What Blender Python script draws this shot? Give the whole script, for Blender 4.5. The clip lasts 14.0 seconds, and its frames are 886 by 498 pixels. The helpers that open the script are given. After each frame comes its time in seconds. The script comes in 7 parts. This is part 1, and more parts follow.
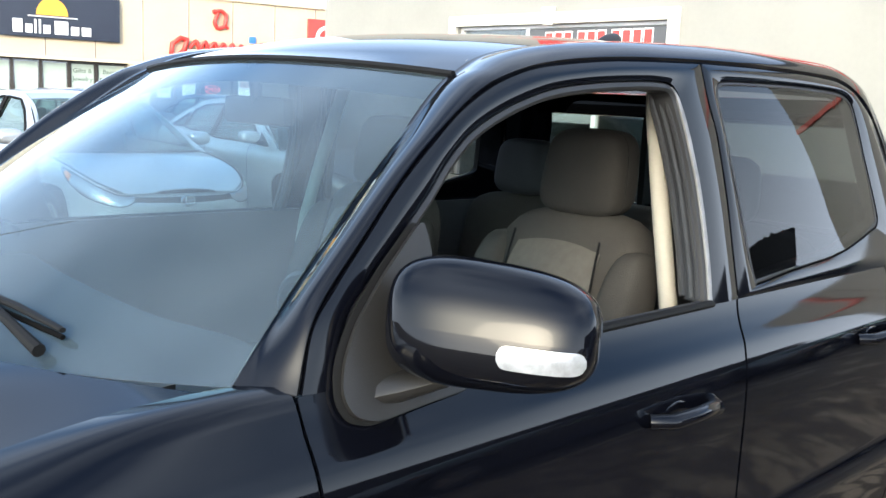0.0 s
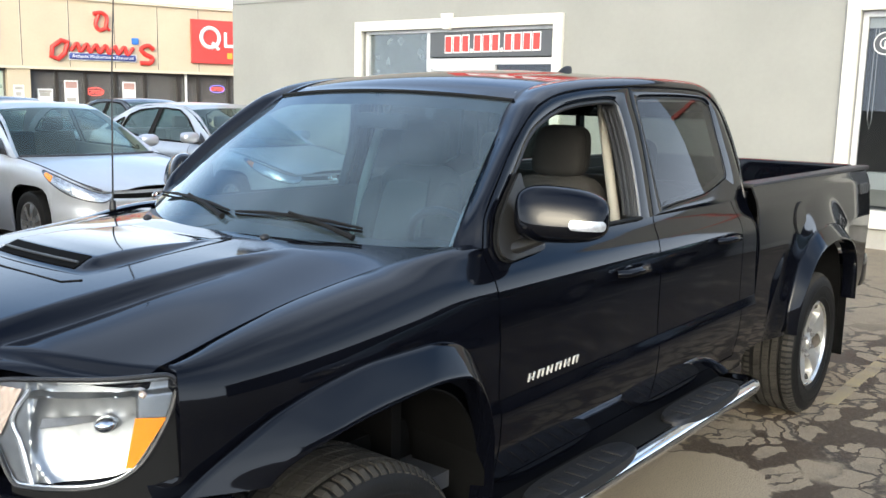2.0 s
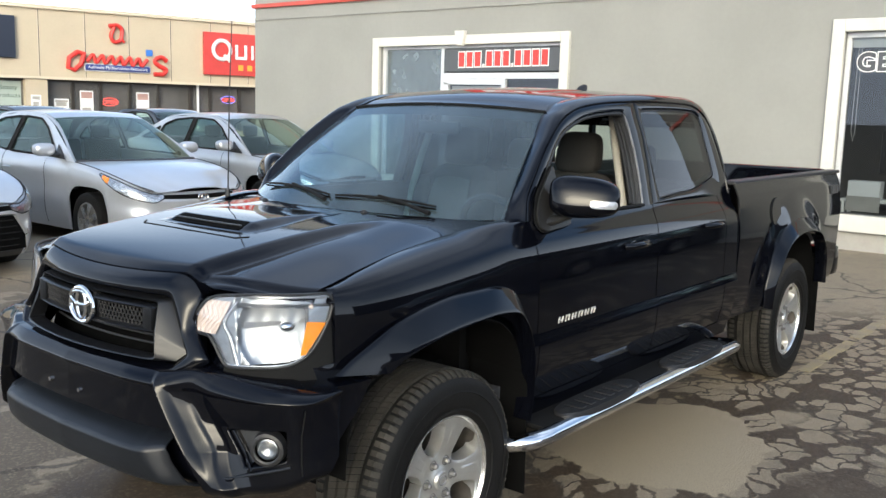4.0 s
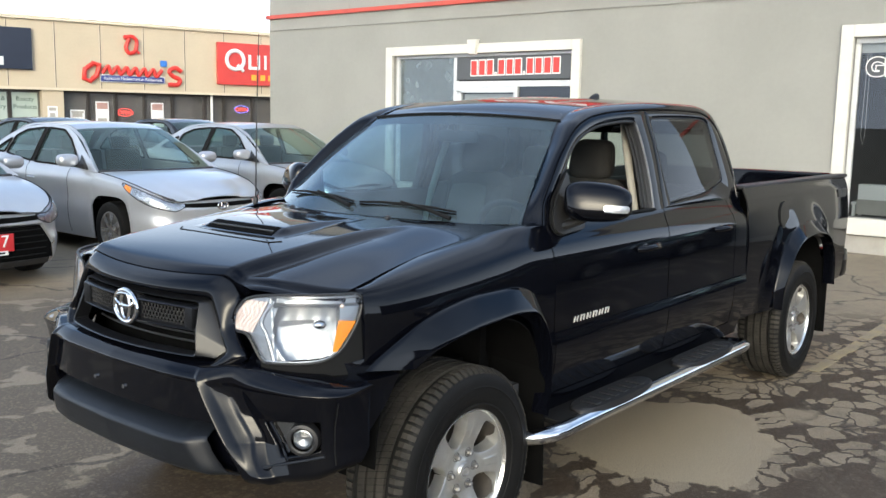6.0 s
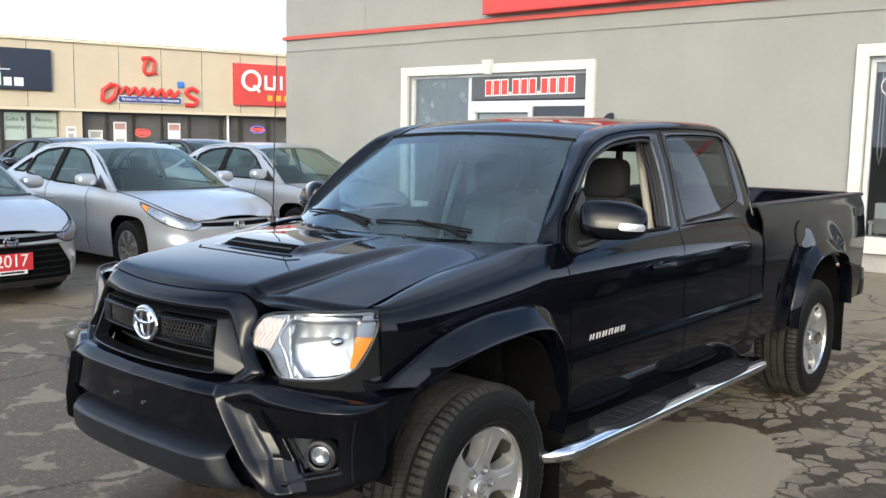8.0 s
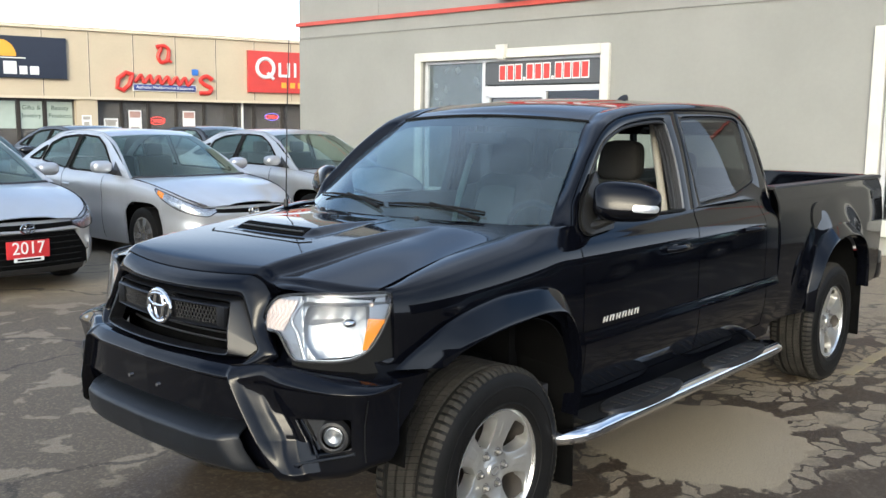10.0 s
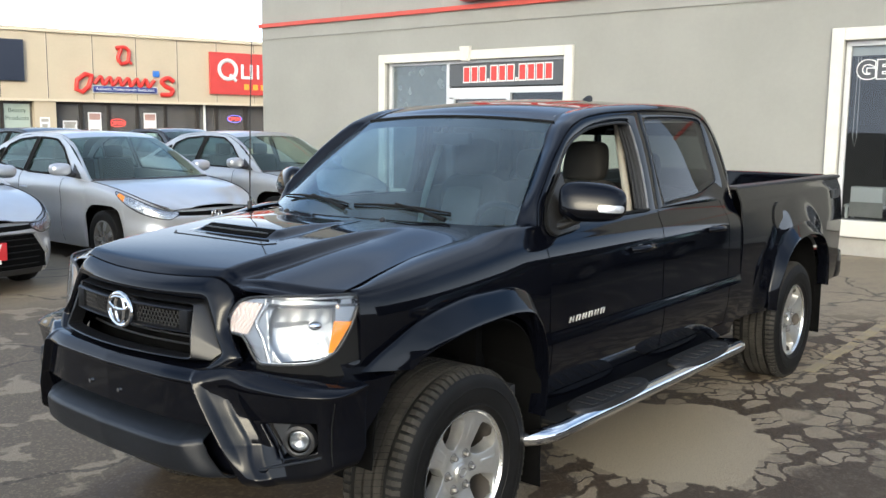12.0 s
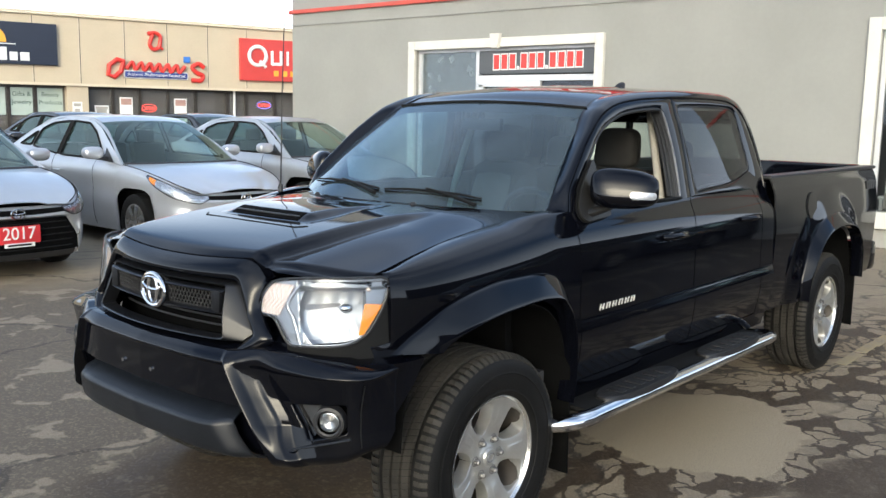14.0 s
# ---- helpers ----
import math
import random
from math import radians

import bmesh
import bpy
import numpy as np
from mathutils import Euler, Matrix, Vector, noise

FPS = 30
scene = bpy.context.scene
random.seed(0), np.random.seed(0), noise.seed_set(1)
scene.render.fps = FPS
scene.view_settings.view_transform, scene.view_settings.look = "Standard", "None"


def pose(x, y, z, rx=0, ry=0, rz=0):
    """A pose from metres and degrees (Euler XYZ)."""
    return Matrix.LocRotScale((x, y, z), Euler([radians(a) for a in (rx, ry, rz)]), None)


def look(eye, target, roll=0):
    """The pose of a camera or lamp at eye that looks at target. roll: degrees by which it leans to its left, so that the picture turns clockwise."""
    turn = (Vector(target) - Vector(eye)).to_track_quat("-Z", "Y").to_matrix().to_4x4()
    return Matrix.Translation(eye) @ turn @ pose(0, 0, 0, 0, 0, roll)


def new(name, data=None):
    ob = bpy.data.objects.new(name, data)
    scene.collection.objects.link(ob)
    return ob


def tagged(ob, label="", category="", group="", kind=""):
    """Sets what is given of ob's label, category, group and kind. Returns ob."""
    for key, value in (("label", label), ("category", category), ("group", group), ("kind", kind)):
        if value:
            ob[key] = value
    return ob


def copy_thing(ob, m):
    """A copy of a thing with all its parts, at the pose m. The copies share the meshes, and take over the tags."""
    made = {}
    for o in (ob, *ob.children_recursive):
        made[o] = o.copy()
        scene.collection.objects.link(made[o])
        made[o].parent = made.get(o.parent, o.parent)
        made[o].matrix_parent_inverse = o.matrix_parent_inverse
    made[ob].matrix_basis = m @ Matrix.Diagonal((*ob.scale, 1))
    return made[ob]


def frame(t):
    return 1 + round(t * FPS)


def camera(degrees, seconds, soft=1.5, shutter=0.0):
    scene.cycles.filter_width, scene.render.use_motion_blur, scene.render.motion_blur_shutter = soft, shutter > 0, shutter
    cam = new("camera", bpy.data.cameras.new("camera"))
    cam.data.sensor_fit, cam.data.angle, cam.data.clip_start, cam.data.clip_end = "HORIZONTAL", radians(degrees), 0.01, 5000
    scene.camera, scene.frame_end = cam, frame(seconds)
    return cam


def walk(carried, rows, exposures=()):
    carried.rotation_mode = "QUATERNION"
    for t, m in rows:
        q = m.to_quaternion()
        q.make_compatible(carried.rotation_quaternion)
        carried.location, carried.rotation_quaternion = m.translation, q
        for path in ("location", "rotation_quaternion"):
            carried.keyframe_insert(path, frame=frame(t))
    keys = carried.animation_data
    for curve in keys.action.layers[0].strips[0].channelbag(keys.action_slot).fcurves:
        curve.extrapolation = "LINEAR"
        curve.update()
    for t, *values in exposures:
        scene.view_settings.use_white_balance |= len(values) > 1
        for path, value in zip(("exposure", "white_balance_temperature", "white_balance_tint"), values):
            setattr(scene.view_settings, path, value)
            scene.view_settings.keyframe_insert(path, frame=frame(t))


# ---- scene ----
cam = camera(52.0, 14.0)
PATH = [
    (0, (0.066, 1.717, 1.624), (-1.299, 0.291, 1.303), 2.8),
    (0.5, (0.489, 1.889, 1.638), (-0.877, 0.462, 1.327), 0.3),
    (1, (0.858, 1.924, 1.61), (-0.614, 0.617, 1.257), 1.4),
    (1.5, (1.212, 2.096, 1.646), (-0.298, 0.825, 1.321), 1.6),
    (2, (1.522, 2.325, 1.67), (-0.02, 1.094, 1.344), 1.3),
    (2.5, (1.827, 2.424, 1.648), (0.283, 1.178, 1.401), 0.8),
    (3, (2.076, 2.564, 1.661), (0.532, 1.331, 1.357), 2.3),
    (5.5, (2.516, 2.809, 1.667), (0.973, 1.571, 1.373), 0.3),
    (6, (2.535, 2.83, 1.674), (1.006, 1.573, 1.388), 1.1),
    (6.5, (2.554, 2.845, 1.679), (1.031, 1.571, 1.442), 1.4),
    (7, (2.569, 2.845, 1.671), (1.043, 1.574, 1.429), 1.0),
    (7.5, (2.567, 2.849, 1.674), (1.051, 1.568, 1.427), 0.6),
    (8, (2.557, 2.839, 1.671), (1.045, 1.554, 1.427), 1.0),
    (10.5, (2.545, 2.843, 1.651), (1.059, 1.534, 1.375), 0.6),
    (11, (2.542, 2.834, 1.655), (1.039, 1.54, 1.395), 0.4),
    (11.5, (2.543, 2.831, 1.645), (1.015, 1.569, 1.376), 0.7),
    (12, (2.537, 2.828, 1.646), (0.998, 1.579, 1.378), 0.6),
    (12.5, (2.527, 2.815, 1.647), (0.985, 1.565, 1.403), 0.9),
    (13, (2.533, 2.826, 1.636), (0.995, 1.568, 1.41), 0.9),
    (13.5, (2.536, 2.818, 1.626), (1.016, 1.544, 1.37), 1.3),
    (14, (2.544, 2.814, 1.631), (1.045, 1.523, 1.337), 1.1),
]
walk(cam, [(t, look(eye, target, roll)) for t, eye, target, roll in PATH],
     exposures=[(0, 0.86), (1.0, 0.48), (2.0, 0.36), (3.0, 0.12), (5.5, 0.04), (14.0, 0.02)])

# ---- sky, sun and exposure ----
SUN_AZ, SUN_EL = 30.0, 14.0   # degrees: azimuth from +x towards +y, height over the horizon
world = bpy.data.worlds.new("sky")
scene.world = world
world.use_nodes = True
wn, wl = world.node_tree.nodes, world.node_tree.links
wn.clear()
w_out = wn.new("ShaderNodeOutputWorld")
w_bg = wn.new("ShaderNodeBackground")
w_sky = wn.new("ShaderNodeTexSky")
w_sky.sky_type, w_sky.sun_disc = "NISHITA", False
w_sky.sun_elevation, w_sky.sun_rotation = radians(SUN_EL), radians(90 - SUN_AZ)
w_sky.dust_density = 4.0
w_tc = wn.new("ShaderNodeTexCoord")
w_map = wn.new("ShaderNodeMapping")
w_map.inputs["Scale"].default_value = (1.0, 1.3, 2.4)
w_noise = wn.new("ShaderNodeTexNoise")
w_noise.inputs["Scale"].default_value, w_noise.inputs["Detail"].default_value = 1.1, 2.5
w_ramp = wn.new("ShaderNodeValToRGB")
w_ramp.color_ramp.elements[0].position, w_ramp.color_ramp.elements[1].position = 0.36, 0.98
w_mix = wn.new("ShaderNodeMix")
w_mix.data_type = "RGBA"
w_mix.inputs[7].default_value = (11.6, 13.3, 15.6, 1)
wl.new(w_tc.outputs["Generated"], w_map.inputs["Vector"])
wl.new(w_map.outputs["Vector"], w_noise.inputs["Vector"])
wl.new(w_noise.outputs["Fac"], w_ramp.inputs["Fac"])
w_sep = wn.new("ShaderNodeSeparateXYZ")
w_low = wn.new("ShaderNodeMapRange")
w_low.interpolation_type = "SMOOTHSTEP"
for i, q in enumerate((0.06, 0.45, 1.0, 0.0)):
    w_low.inputs[i + 1].default_value = q
w_max = wn.new("ShaderNodeMath")
w_max.operation = "MAXIMUM"
wl.new(w_tc.outputs["Generated"], w_sep.inputs[0])
wl.new(w_sep.outputs["Z"], w_low.inputs[0])
wl.new(w_ramp.outputs["Color"], w_max.inputs[0])
wl.new(w_low.outputs[0], w_max.inputs[1])
wl.new(w_max.outputs[0], w_mix.inputs[0])
w_haze = wn.new("ShaderNodeMix")
w_haze.data_type, w_haze.blend_type = "RGBA", "MULTIPLY"
w_haze.inputs[0].default_value, w_haze.inputs[7].default_value = 1.0, (1.46, 1.76, 2.15, 1)
wl.new(w_sky.outputs["Color"], w_haze.inputs[6])
wl.new(w_haze.outputs[2], w_mix.inputs[6])
# the low sun behind thin cloud: a wide warm glow round its place
w_dot, w_pos, w_pow, w_glow, w_sum = (wn.new("ShaderNode" + k) for k in ("VectorMath", "Math", "Math", "Mix", "Mix"))
w_dot.operation, w_pos.operation, w_pow.operation = "DOT_PRODUCT", "MAXIMUM", "POWER"
w_dot.inputs[1].default_value = (math.cos(radians(SUN_EL)) * math.cos(radians(SUN_AZ)), math.cos(radians(SUN_EL)) * math.sin(radians(SUN_AZ)), math.sin(radians(SUN_EL)))
w_pos.inputs[1].default_value, w_pow.inputs[1].default_value = 0.0, 20.0
w_glow.data_type = w_sum.data_type = "RGBA"
w_glow.inputs[6].default_value, w_glow.inputs[7].default_value = (0, 0, 0, 1), (44.0, 40.0, 32.0, 1)
w_sum.blend_type = "ADD"
w_sum.inputs[0].default_value = 1.0
wl.new(w_tc.outputs["Generated"], w_dot.inputs[0])
wl.new(w_dot.outputs["Value"], w_pos.inputs[0])
wl.new(w_pos.outputs[0], w_pow.inputs[0])
wl.new(w_pow.outputs[0], w_glow.inputs[0])
wl.new(w_mix.outputs[2], w_sum.inputs[6])
wl.new(w_glow.outputs[2], w_sum.inputs[7])
wl.new(w_sum.outputs[2], w_bg.inputs["Color"])
w_bg.inputs["Strength"].default_value = 0.166
wl.new(w_bg.outputs["Background"], w_out.inputs["Surface"])

sun_data = bpy.data.lights.new("sun", "SUN")
sun_data.energy, sun_data.angle, sun_data.color = 0.8, radians(26.0), (1.0, 0.87, 0.67)
sun = new("sun", sun_data)
sa, se = radians(SUN_AZ), radians(SUN_EL)
sun.matrix_world = look((20 * math.cos(se) * math.cos(sa), 20 * math.cos(se) * math.sin(sa), 20 * math.sin(se)), (0, 0, 0))


# ---- materials ----
def material(name, color, rough=0.5, metal=0.0, coat=0.0, spread=0.0, scale=8.0, grain=0.0, grain_scale=200.0, trans=0.0, ior=1.45, emit=0.0, alt=None, spec=0.5):
    """A procedural surface: base colour, two scales of variation, fine relief."""
    m = bpy.data.materials.new(name)
    m.use_nodes = True
    n, l = m.node_tree.nodes, m.node_tree.links
    b = n["Principled BSDF"]
    b.inputs["Roughness"].default_value, b.inputs["Metallic"].default_value = rough, metal
    b.inputs["Coat Weight"].default_value, b.inputs["Coat Roughness"].default_value = coat, 0.02
    b.inputs["Transmission Weight"].default_value, b.inputs["IOR"].default_value = trans, ior
    b.inputs["Specular IOR Level"].default_value = spec
    b.inputs["Base Color"].default_value = (*color, 1)
    if emit:
        b.inputs["Emission Color"].default_value, b.inputs["Emission Strength"].default_value = (*color, 1), emit
    if spread or grain:
        tc = n.new("ShaderNodeTexCoord")
    if spread:
        big, small, add, ramp = n.new("ShaderNodeTexNoise"), n.new("ShaderNodeTexNoise"), n.new("ShaderNodeMath"), n.new("ShaderNodeMix")
        big.inputs["Scale"].default_value, small.inputs["Scale"].default_value = scale, scale * 14
        big.inputs["Detail"].default_value, small.inputs["Detail"].default_value = 5, 6
        ramp.data_type = "RGBA"
        other = alt or tuple(c * (1 - spread) for c in color)
        ramp.inputs[6].default_value, ramp.inputs[7].default_value = (*color, 1), (*other, 1)
        add.operation = "MULTIPLY_ADD"
        add.inputs[1].default_value = 0.35
        low = n.new("ShaderNodeMapRange")
        low.inputs[1].default_value, low.inputs[2].default_value = 0.45, 0.9
        for q in (big, small):
            l.new(tc.outputs["Object"], q.inputs["Vector"])
        l.new(small.outputs["Fac"], add.inputs[0])
        l.new(big.outputs["Fac"], add.inputs[2])
        l.new(add.outputs[0], low.inputs[0])
        l.new(low.outputs[0], ramp.inputs[0])
        l.new(ramp.outputs[2], b.inputs["Base Color"])
    if grain:
        fine, bump = n.new("ShaderNodeTexNoise"), n.new("ShaderNodeBump")
        fine.inputs["Scale"].default_value, fine.inputs["Detail"].default_value = grain_scale, 4
        bump.inputs["Strength"].default_value, bump.inputs["Distance"].default_value = grain, 0.01
        l.new(tc.outputs["Object"], fine.inputs["Vector"])
        l.new(fine.outputs["Fac"], bump.inputs["Height"])
        l.new(bump.outputs["Normal"], b.inputs["Normal"])
    return m


PAINT = material("black_paint", (0.0024, 0.0028, 0.0048), 0.055, 0.0, 0.0, spread=0.35, scale=3, spec=0.36)
BLACK_TRIM = material("black_plastic", (0.018, 0.018, 0.019), 0.45, spread=0.3, scale=10, grain=0.08, grain_scale=400)
DARK_GREY = material("grey_plastic", (0.040, 0.043, 0.048), 0.48, spread=0.25, scale=6, grain=0.1, grain_scale=300)
SAIL_GREY = material("sail_plastic", (0.017, 0.0165, 0.016), 0.42, spread=0.2, scale=12, grain=0.1, grain_scale=500)
GRILLE_GREY = material("grille_satin", (0.010, 0.0105, 0.012), 0.30, spread=0.2, scale=10, grain=0.05, grain_scale=400)
GRILLE_DARK = material("grille_black", (0.007, 0.0075, 0.009), 0.35, spread=0.2, scale=10, grain=0.05, grain_scale=400, spec=0.3)
GUARD = material("guard_plastic", (0.009, 0.011, 0.015), 0.36, spread=0.25, scale=6, grain=0.12, grain_scale=350)
# near-black for dark parts, and for sheets that stand for shade in openings
VOID = material("underbody_and_shade_black", (0.005, 0.005, 0.005), 0.85, spread=0.4, scale=12, spec=0.05)
RUBBER = material("tyre_rubber", (0.006, 0.006, 0.006), 0.55, spread=0.35, scale=9, grain=0.1, grain_scale=150, alt=(0.010, 0.0095, 0.009), spec=0.18)
TREAD = material("dusty_tread", (0.024, 0.0225, 0.020), 0.85, spread=0.5, scale=14, alt=(0.048, 0.044, 0.038), grain=0.2, grain_scale=200, spec=0.2)
SEAL = material("rubber_seal", (0.009, 0.009, 0.009), 0.65, spec=0.15)
CHROME = material("chrome", (0.75, 0.76, 0.78), 0.08, 1.0, spread=0.15, scale=10)
ALLOY = material("alloy", (0.70, 0.70, 0.69), 0.24, 0.90, spread=0.2, scale=12)
BRAKE = material("brake_iron", (0.06, 0.052, 0.045), 0.6, 0.5, spread=0.4, scale=20)
ALLOY_FACE = material("alloy_face", (0.60, 0.60, 0.58), 0.34, 0.80, spread=0.18, scale=14, alt=(0.50, 0.49, 0.46))
ALLOY_DARK = material("alloy_pocket", (0.30, 0.29, 0.28), 0.45, 0.7, spread=0.4, scale=20)
MIRROR_GLASS = material("silvered_glass", (0.9, 0.9, 0.9), 0.02, 1.0)
REFLECTOR = material("lamp_reflector", (0.33, 0.34, 0.35), 0.30, 0.88, spread=0.2, scale=30)
AMBER = material("amber_lens", (0.95, 0.28, 0.02), 0.15, 0.0, 0.5, spread=0.2, scale=30)
WHITE_LENS = material("white_lens", (0.44, 0.455, 0.48), 0.15, 0.35, 1.0, spread=0.4, scale=60)
SEAT = material("seat_cloth", (0.050, 0.046, 0.041), 0.9, spread=0.25, scale=8, grain=0.3, grain_scale=350)
# the seat cloth again, darkened for the shade on the headrests
SEAT_SHADED = material("seat_cloth_shaded", (0.024, 0.022, 0.020), 0.9, spread=0.25, scale=8, grain=0.3, grain_scale=350)
SEAT_MID = material("seat_cloth_woven", (0.128, 0.117, 0.102), 0.9, spread=0.2, scale=40, grain=0.4, grain_scale=500)
DASH = material("dash_plastic", (0.045, 0.046, 0.05), 0.6, spread=0.2, scale=8)
CREAM = material("cream_trim", (0.40, 0.375, 0.32), 0.65, spread=0.15, scale=8)
HEADLINER = material("headliner", (0.40, 0.38, 0.34), 0.95, spread=0.15, scale=20)
RED_GLASS = material("tail_lens", (0.45, 0.02, 0.02), 0.15, 0.0, 0.6)


def glass(name, tint, mix, shine_tint=(0.95, 0.97, 1.0), veil=0.0, film_tint=(0.40, 0.53, 0.60, 1)):
    """A thin pane: clear with a tint, mirror-like at a glance, with a pale film for dust, haze and reflected sky."""
    m = bpy.data.materials.new(name)
    m.use_nodes = True
    n, l = m.node_tree.nodes, m.node_tree.links
    n.clear()
    out, clear, shine, both, fr = (n.new("ShaderNode" + k) for k in ("OutputMaterial", "BsdfTransparent", "BsdfGlossy", "MixShader", "LayerWeight"))
    clear.inputs["Color"].default_value = (*tint, 1)
    shine.inputs["Roughness"].default_value = 0.01
    shine.inputs["Color"].default_value = (*shine_tint, 1)
    fr.inputs["Blend"].default_value = 0.5
    f0 = ((mix - 1) / (mix + 1)) ** 2
    power, gloss = n.new("ShaderNodeMath"), n.new("ShaderNodeMath")
    power.operation, gloss.operation = "POWER", "MULTIPLY_ADD"
    power.inputs[1].default_value = 5.0
    gloss.inputs[1].default_value, gloss.inputs[2].default_value = 1 - f0, f0
    l.new(fr.outputs["Facing"], power.inputs[0])
    l.new(power.outputs[0], gloss.inputs[0])
    l.new(gloss.outputs[0], both.inputs[0])
    l.new(clear.outputs[0], both.inputs[1])
    if veil:
        film, smear, amount, where, tc = (n.new("ShaderNode" + k) for k in ("BsdfDiffuse", "MixShader", "MapRange", "TexNoise", "TexCoord"))
        film.inputs["Color"].default_value = film_tint
        where.inputs["Scale"].default_value, where.inputs["Detail"].default_value = 5.0, 6.0
        amount.inputs[1].default_value, amount.inputs[2].default_value = 0.3, 0.7
        amount.inputs[3].default_value, amount.inputs[4].default_value = 0.6 * veil, 1.4 * veil
        l.new(tc.outputs["Object"], where.inputs["Vector"])
        l.new(where.outputs["Fac"], amount.inputs[0])
        l.new(amount.outputs[0], smear.inputs[0])
        l.new(clear.outputs[0], smear.inputs[1])
        l.new(film.outputs[0], smear.inputs[2])
        l.new(smear.outputs[0], both.inputs[1])
    l.new(shine.outputs[0], both.inputs[2])
    l.new(both.outputs[0], out.inputs["Surface"])
    return m


WINDSHIELD = glass("windscreen_glass", (0.27, 0.42, 0.50), 1.66, (0.84, 0.94, 1.0), 0.075)
SIDE_CLEAR = glass("side_glass", (0.74, 0.82, 0.81), 1.5)
TINTED = glass("tinted_glass", (0.12, 0.13, 0.14), 1.38)
CLEAR_LENS = glass("clear_lens", (0.93, 0.95, 0.97), 1.45)
SHOP_GLASS = glass("shop_glass", (0.50, 0.53, 0.54), 1.65)
# the strong films on these two stand in for reflections on the shop glass
PALE_PANE = glass("pale_shop_glass", (0.50, 0.53, 0.54), 1.75, veil=0.34, film_tint=(0.24, 0.30, 0.31, 1))
STORE_GLASS = glass("storefront_glass", (0.62, 0.62, 0.60), 2.0, veil=0.34, film_tint=(0.34, 0.32, 0.30, 1))
CAR_GLASS = glass("car_glass", (0.58, 0.68, 0.64), 1.7, (0.85, 1.0, 0.93))
PANES = (WINDSHIELD, SIDE_CLEAR, TINTED, CLEAR_LENS, SHOP_GLASS, PALE_PANE, STORE_GLASS, CAR_GLASS)


# ---- building helpers ----
def pchip(xs, ys):
    """A smooth curve through a few knots, with no overshoot."""
    xs, ys = np.array(xs, float), np.array(ys, float)
    if xs[0] > xs[-1]:
        xs, ys = xs[::-1], ys[::-1]
    h, d = np.diff(xs), np.diff(ys) / np.diff(xs)
    m = np.zeros(len(xs))
    m[0], m[-1] = d[0], d[-1]
    for i in range(1, len(xs) - 1):
        if d[i - 1] * d[i] > 0:
            w1, w2 = 2 * h[i] + h[i - 1], h[i] + 2 * h[i - 1]
            m[i] = (w1 + w2) / (w1 / d[i - 1] + w2 / d[i])

    def f(x):
        x = min(max(x, xs[0]), xs[-1])
        i = min(max(int(np.searchsorted(xs, x)) - 1, 0), len(xs) - 2)
        t = (x - xs[i]) / h[i]
        return float(ys[i] * (1 + 2 * t) * (1 - t) ** 2 + m[i] * h[i] * t * (1 - t) ** 2 + ys[i + 1] * t * t * (3 - 2 * t) + m[i + 1] * h[i] * t * t * (t - 1))
    return f


def path3(knots):
    """A smooth way through 3D knots, by a parameter from 0 to 1 along their length."""
    k = np.array(knots, float)
    s = np.r_[0, np.cumsum(np.linalg.norm(np.diff(k, axis=0), axis=1))]
    s /= s[-1]
    f = [pchip(s, k[:, i]) for i in range(3)]
    return lambda t: Vector((f[0](t), f[1](t), f[2](t)))


def by_index(knots):
    """A smooth way through knots, one unit of the parameter for each."""
    f = [pchip(range(len(knots)), [k[i] for k in knots]) for i in range(len(knots[0]))]
    return lambda t: [g(t) for g in f]


def step(a, b, x):
    t = min(max((x - a) / (b - a), 0.0), 1.0)
    return t * t * (3 - 2 * t)


def span(a, b, n):
    return [a + (b - a) * i / (n - 1) for i in range(n)]


def grid(fn, us, vs, bm=None, flip=False):
    bm = bm or bmesh.new()
    rows = [[bm.verts.new(fn(u, v)) for v in vs] for u in us]
    for a, b in zip(rows, rows[1:]):
        for i in range(len(vs) - 1):
            q = (a[i], a[i + 1], b[i + 1], b[i])
            bm.faces.new(q[::-1] if flip else q)
    return bm


def tube(points, r, n=10, bm=None, caps=True, squash=1.0):
    """A round bar along a way; r is a number or one for each point."""
    bm = bm or bmesh.new()
    pts = [Vector(p) for p in points]
    rad = r if isinstance(r, (list, tuple)) else [r] * len(pts)
    rings = []
    up = Vector((0, 0, 1))
    side = None
    for i, p in enumerate(pts):
        d = (pts[min(i + 1, len(pts) - 1)] - pts[max(i - 1, 0)]).normalized()
        flat = side - d * side.dot(d) if side else Vector()
        side = flat.normalized() if flat.length > 0.1 else d.cross(up if abs(d.z) < 0.95 else Vector((1, 0, 0))).normalized()
        over = side.cross(d)
        rings.append([bm.verts.new(p + rad[i] * (math.cos(a) * side + squash * math.sin(a) * over)) for a in (2 * math.pi * k / n for k in range(n))])
    for a, b in zip(rings, rings[1:]):
        for k in range(n):
            bm.faces.new((a[k], a[(k + 1) % n], b[(k + 1) % n], b[k]))
    if caps:
        bm.faces.new(rings[0][::-1])
        bm.faces.new(rings[-1])
    return bm


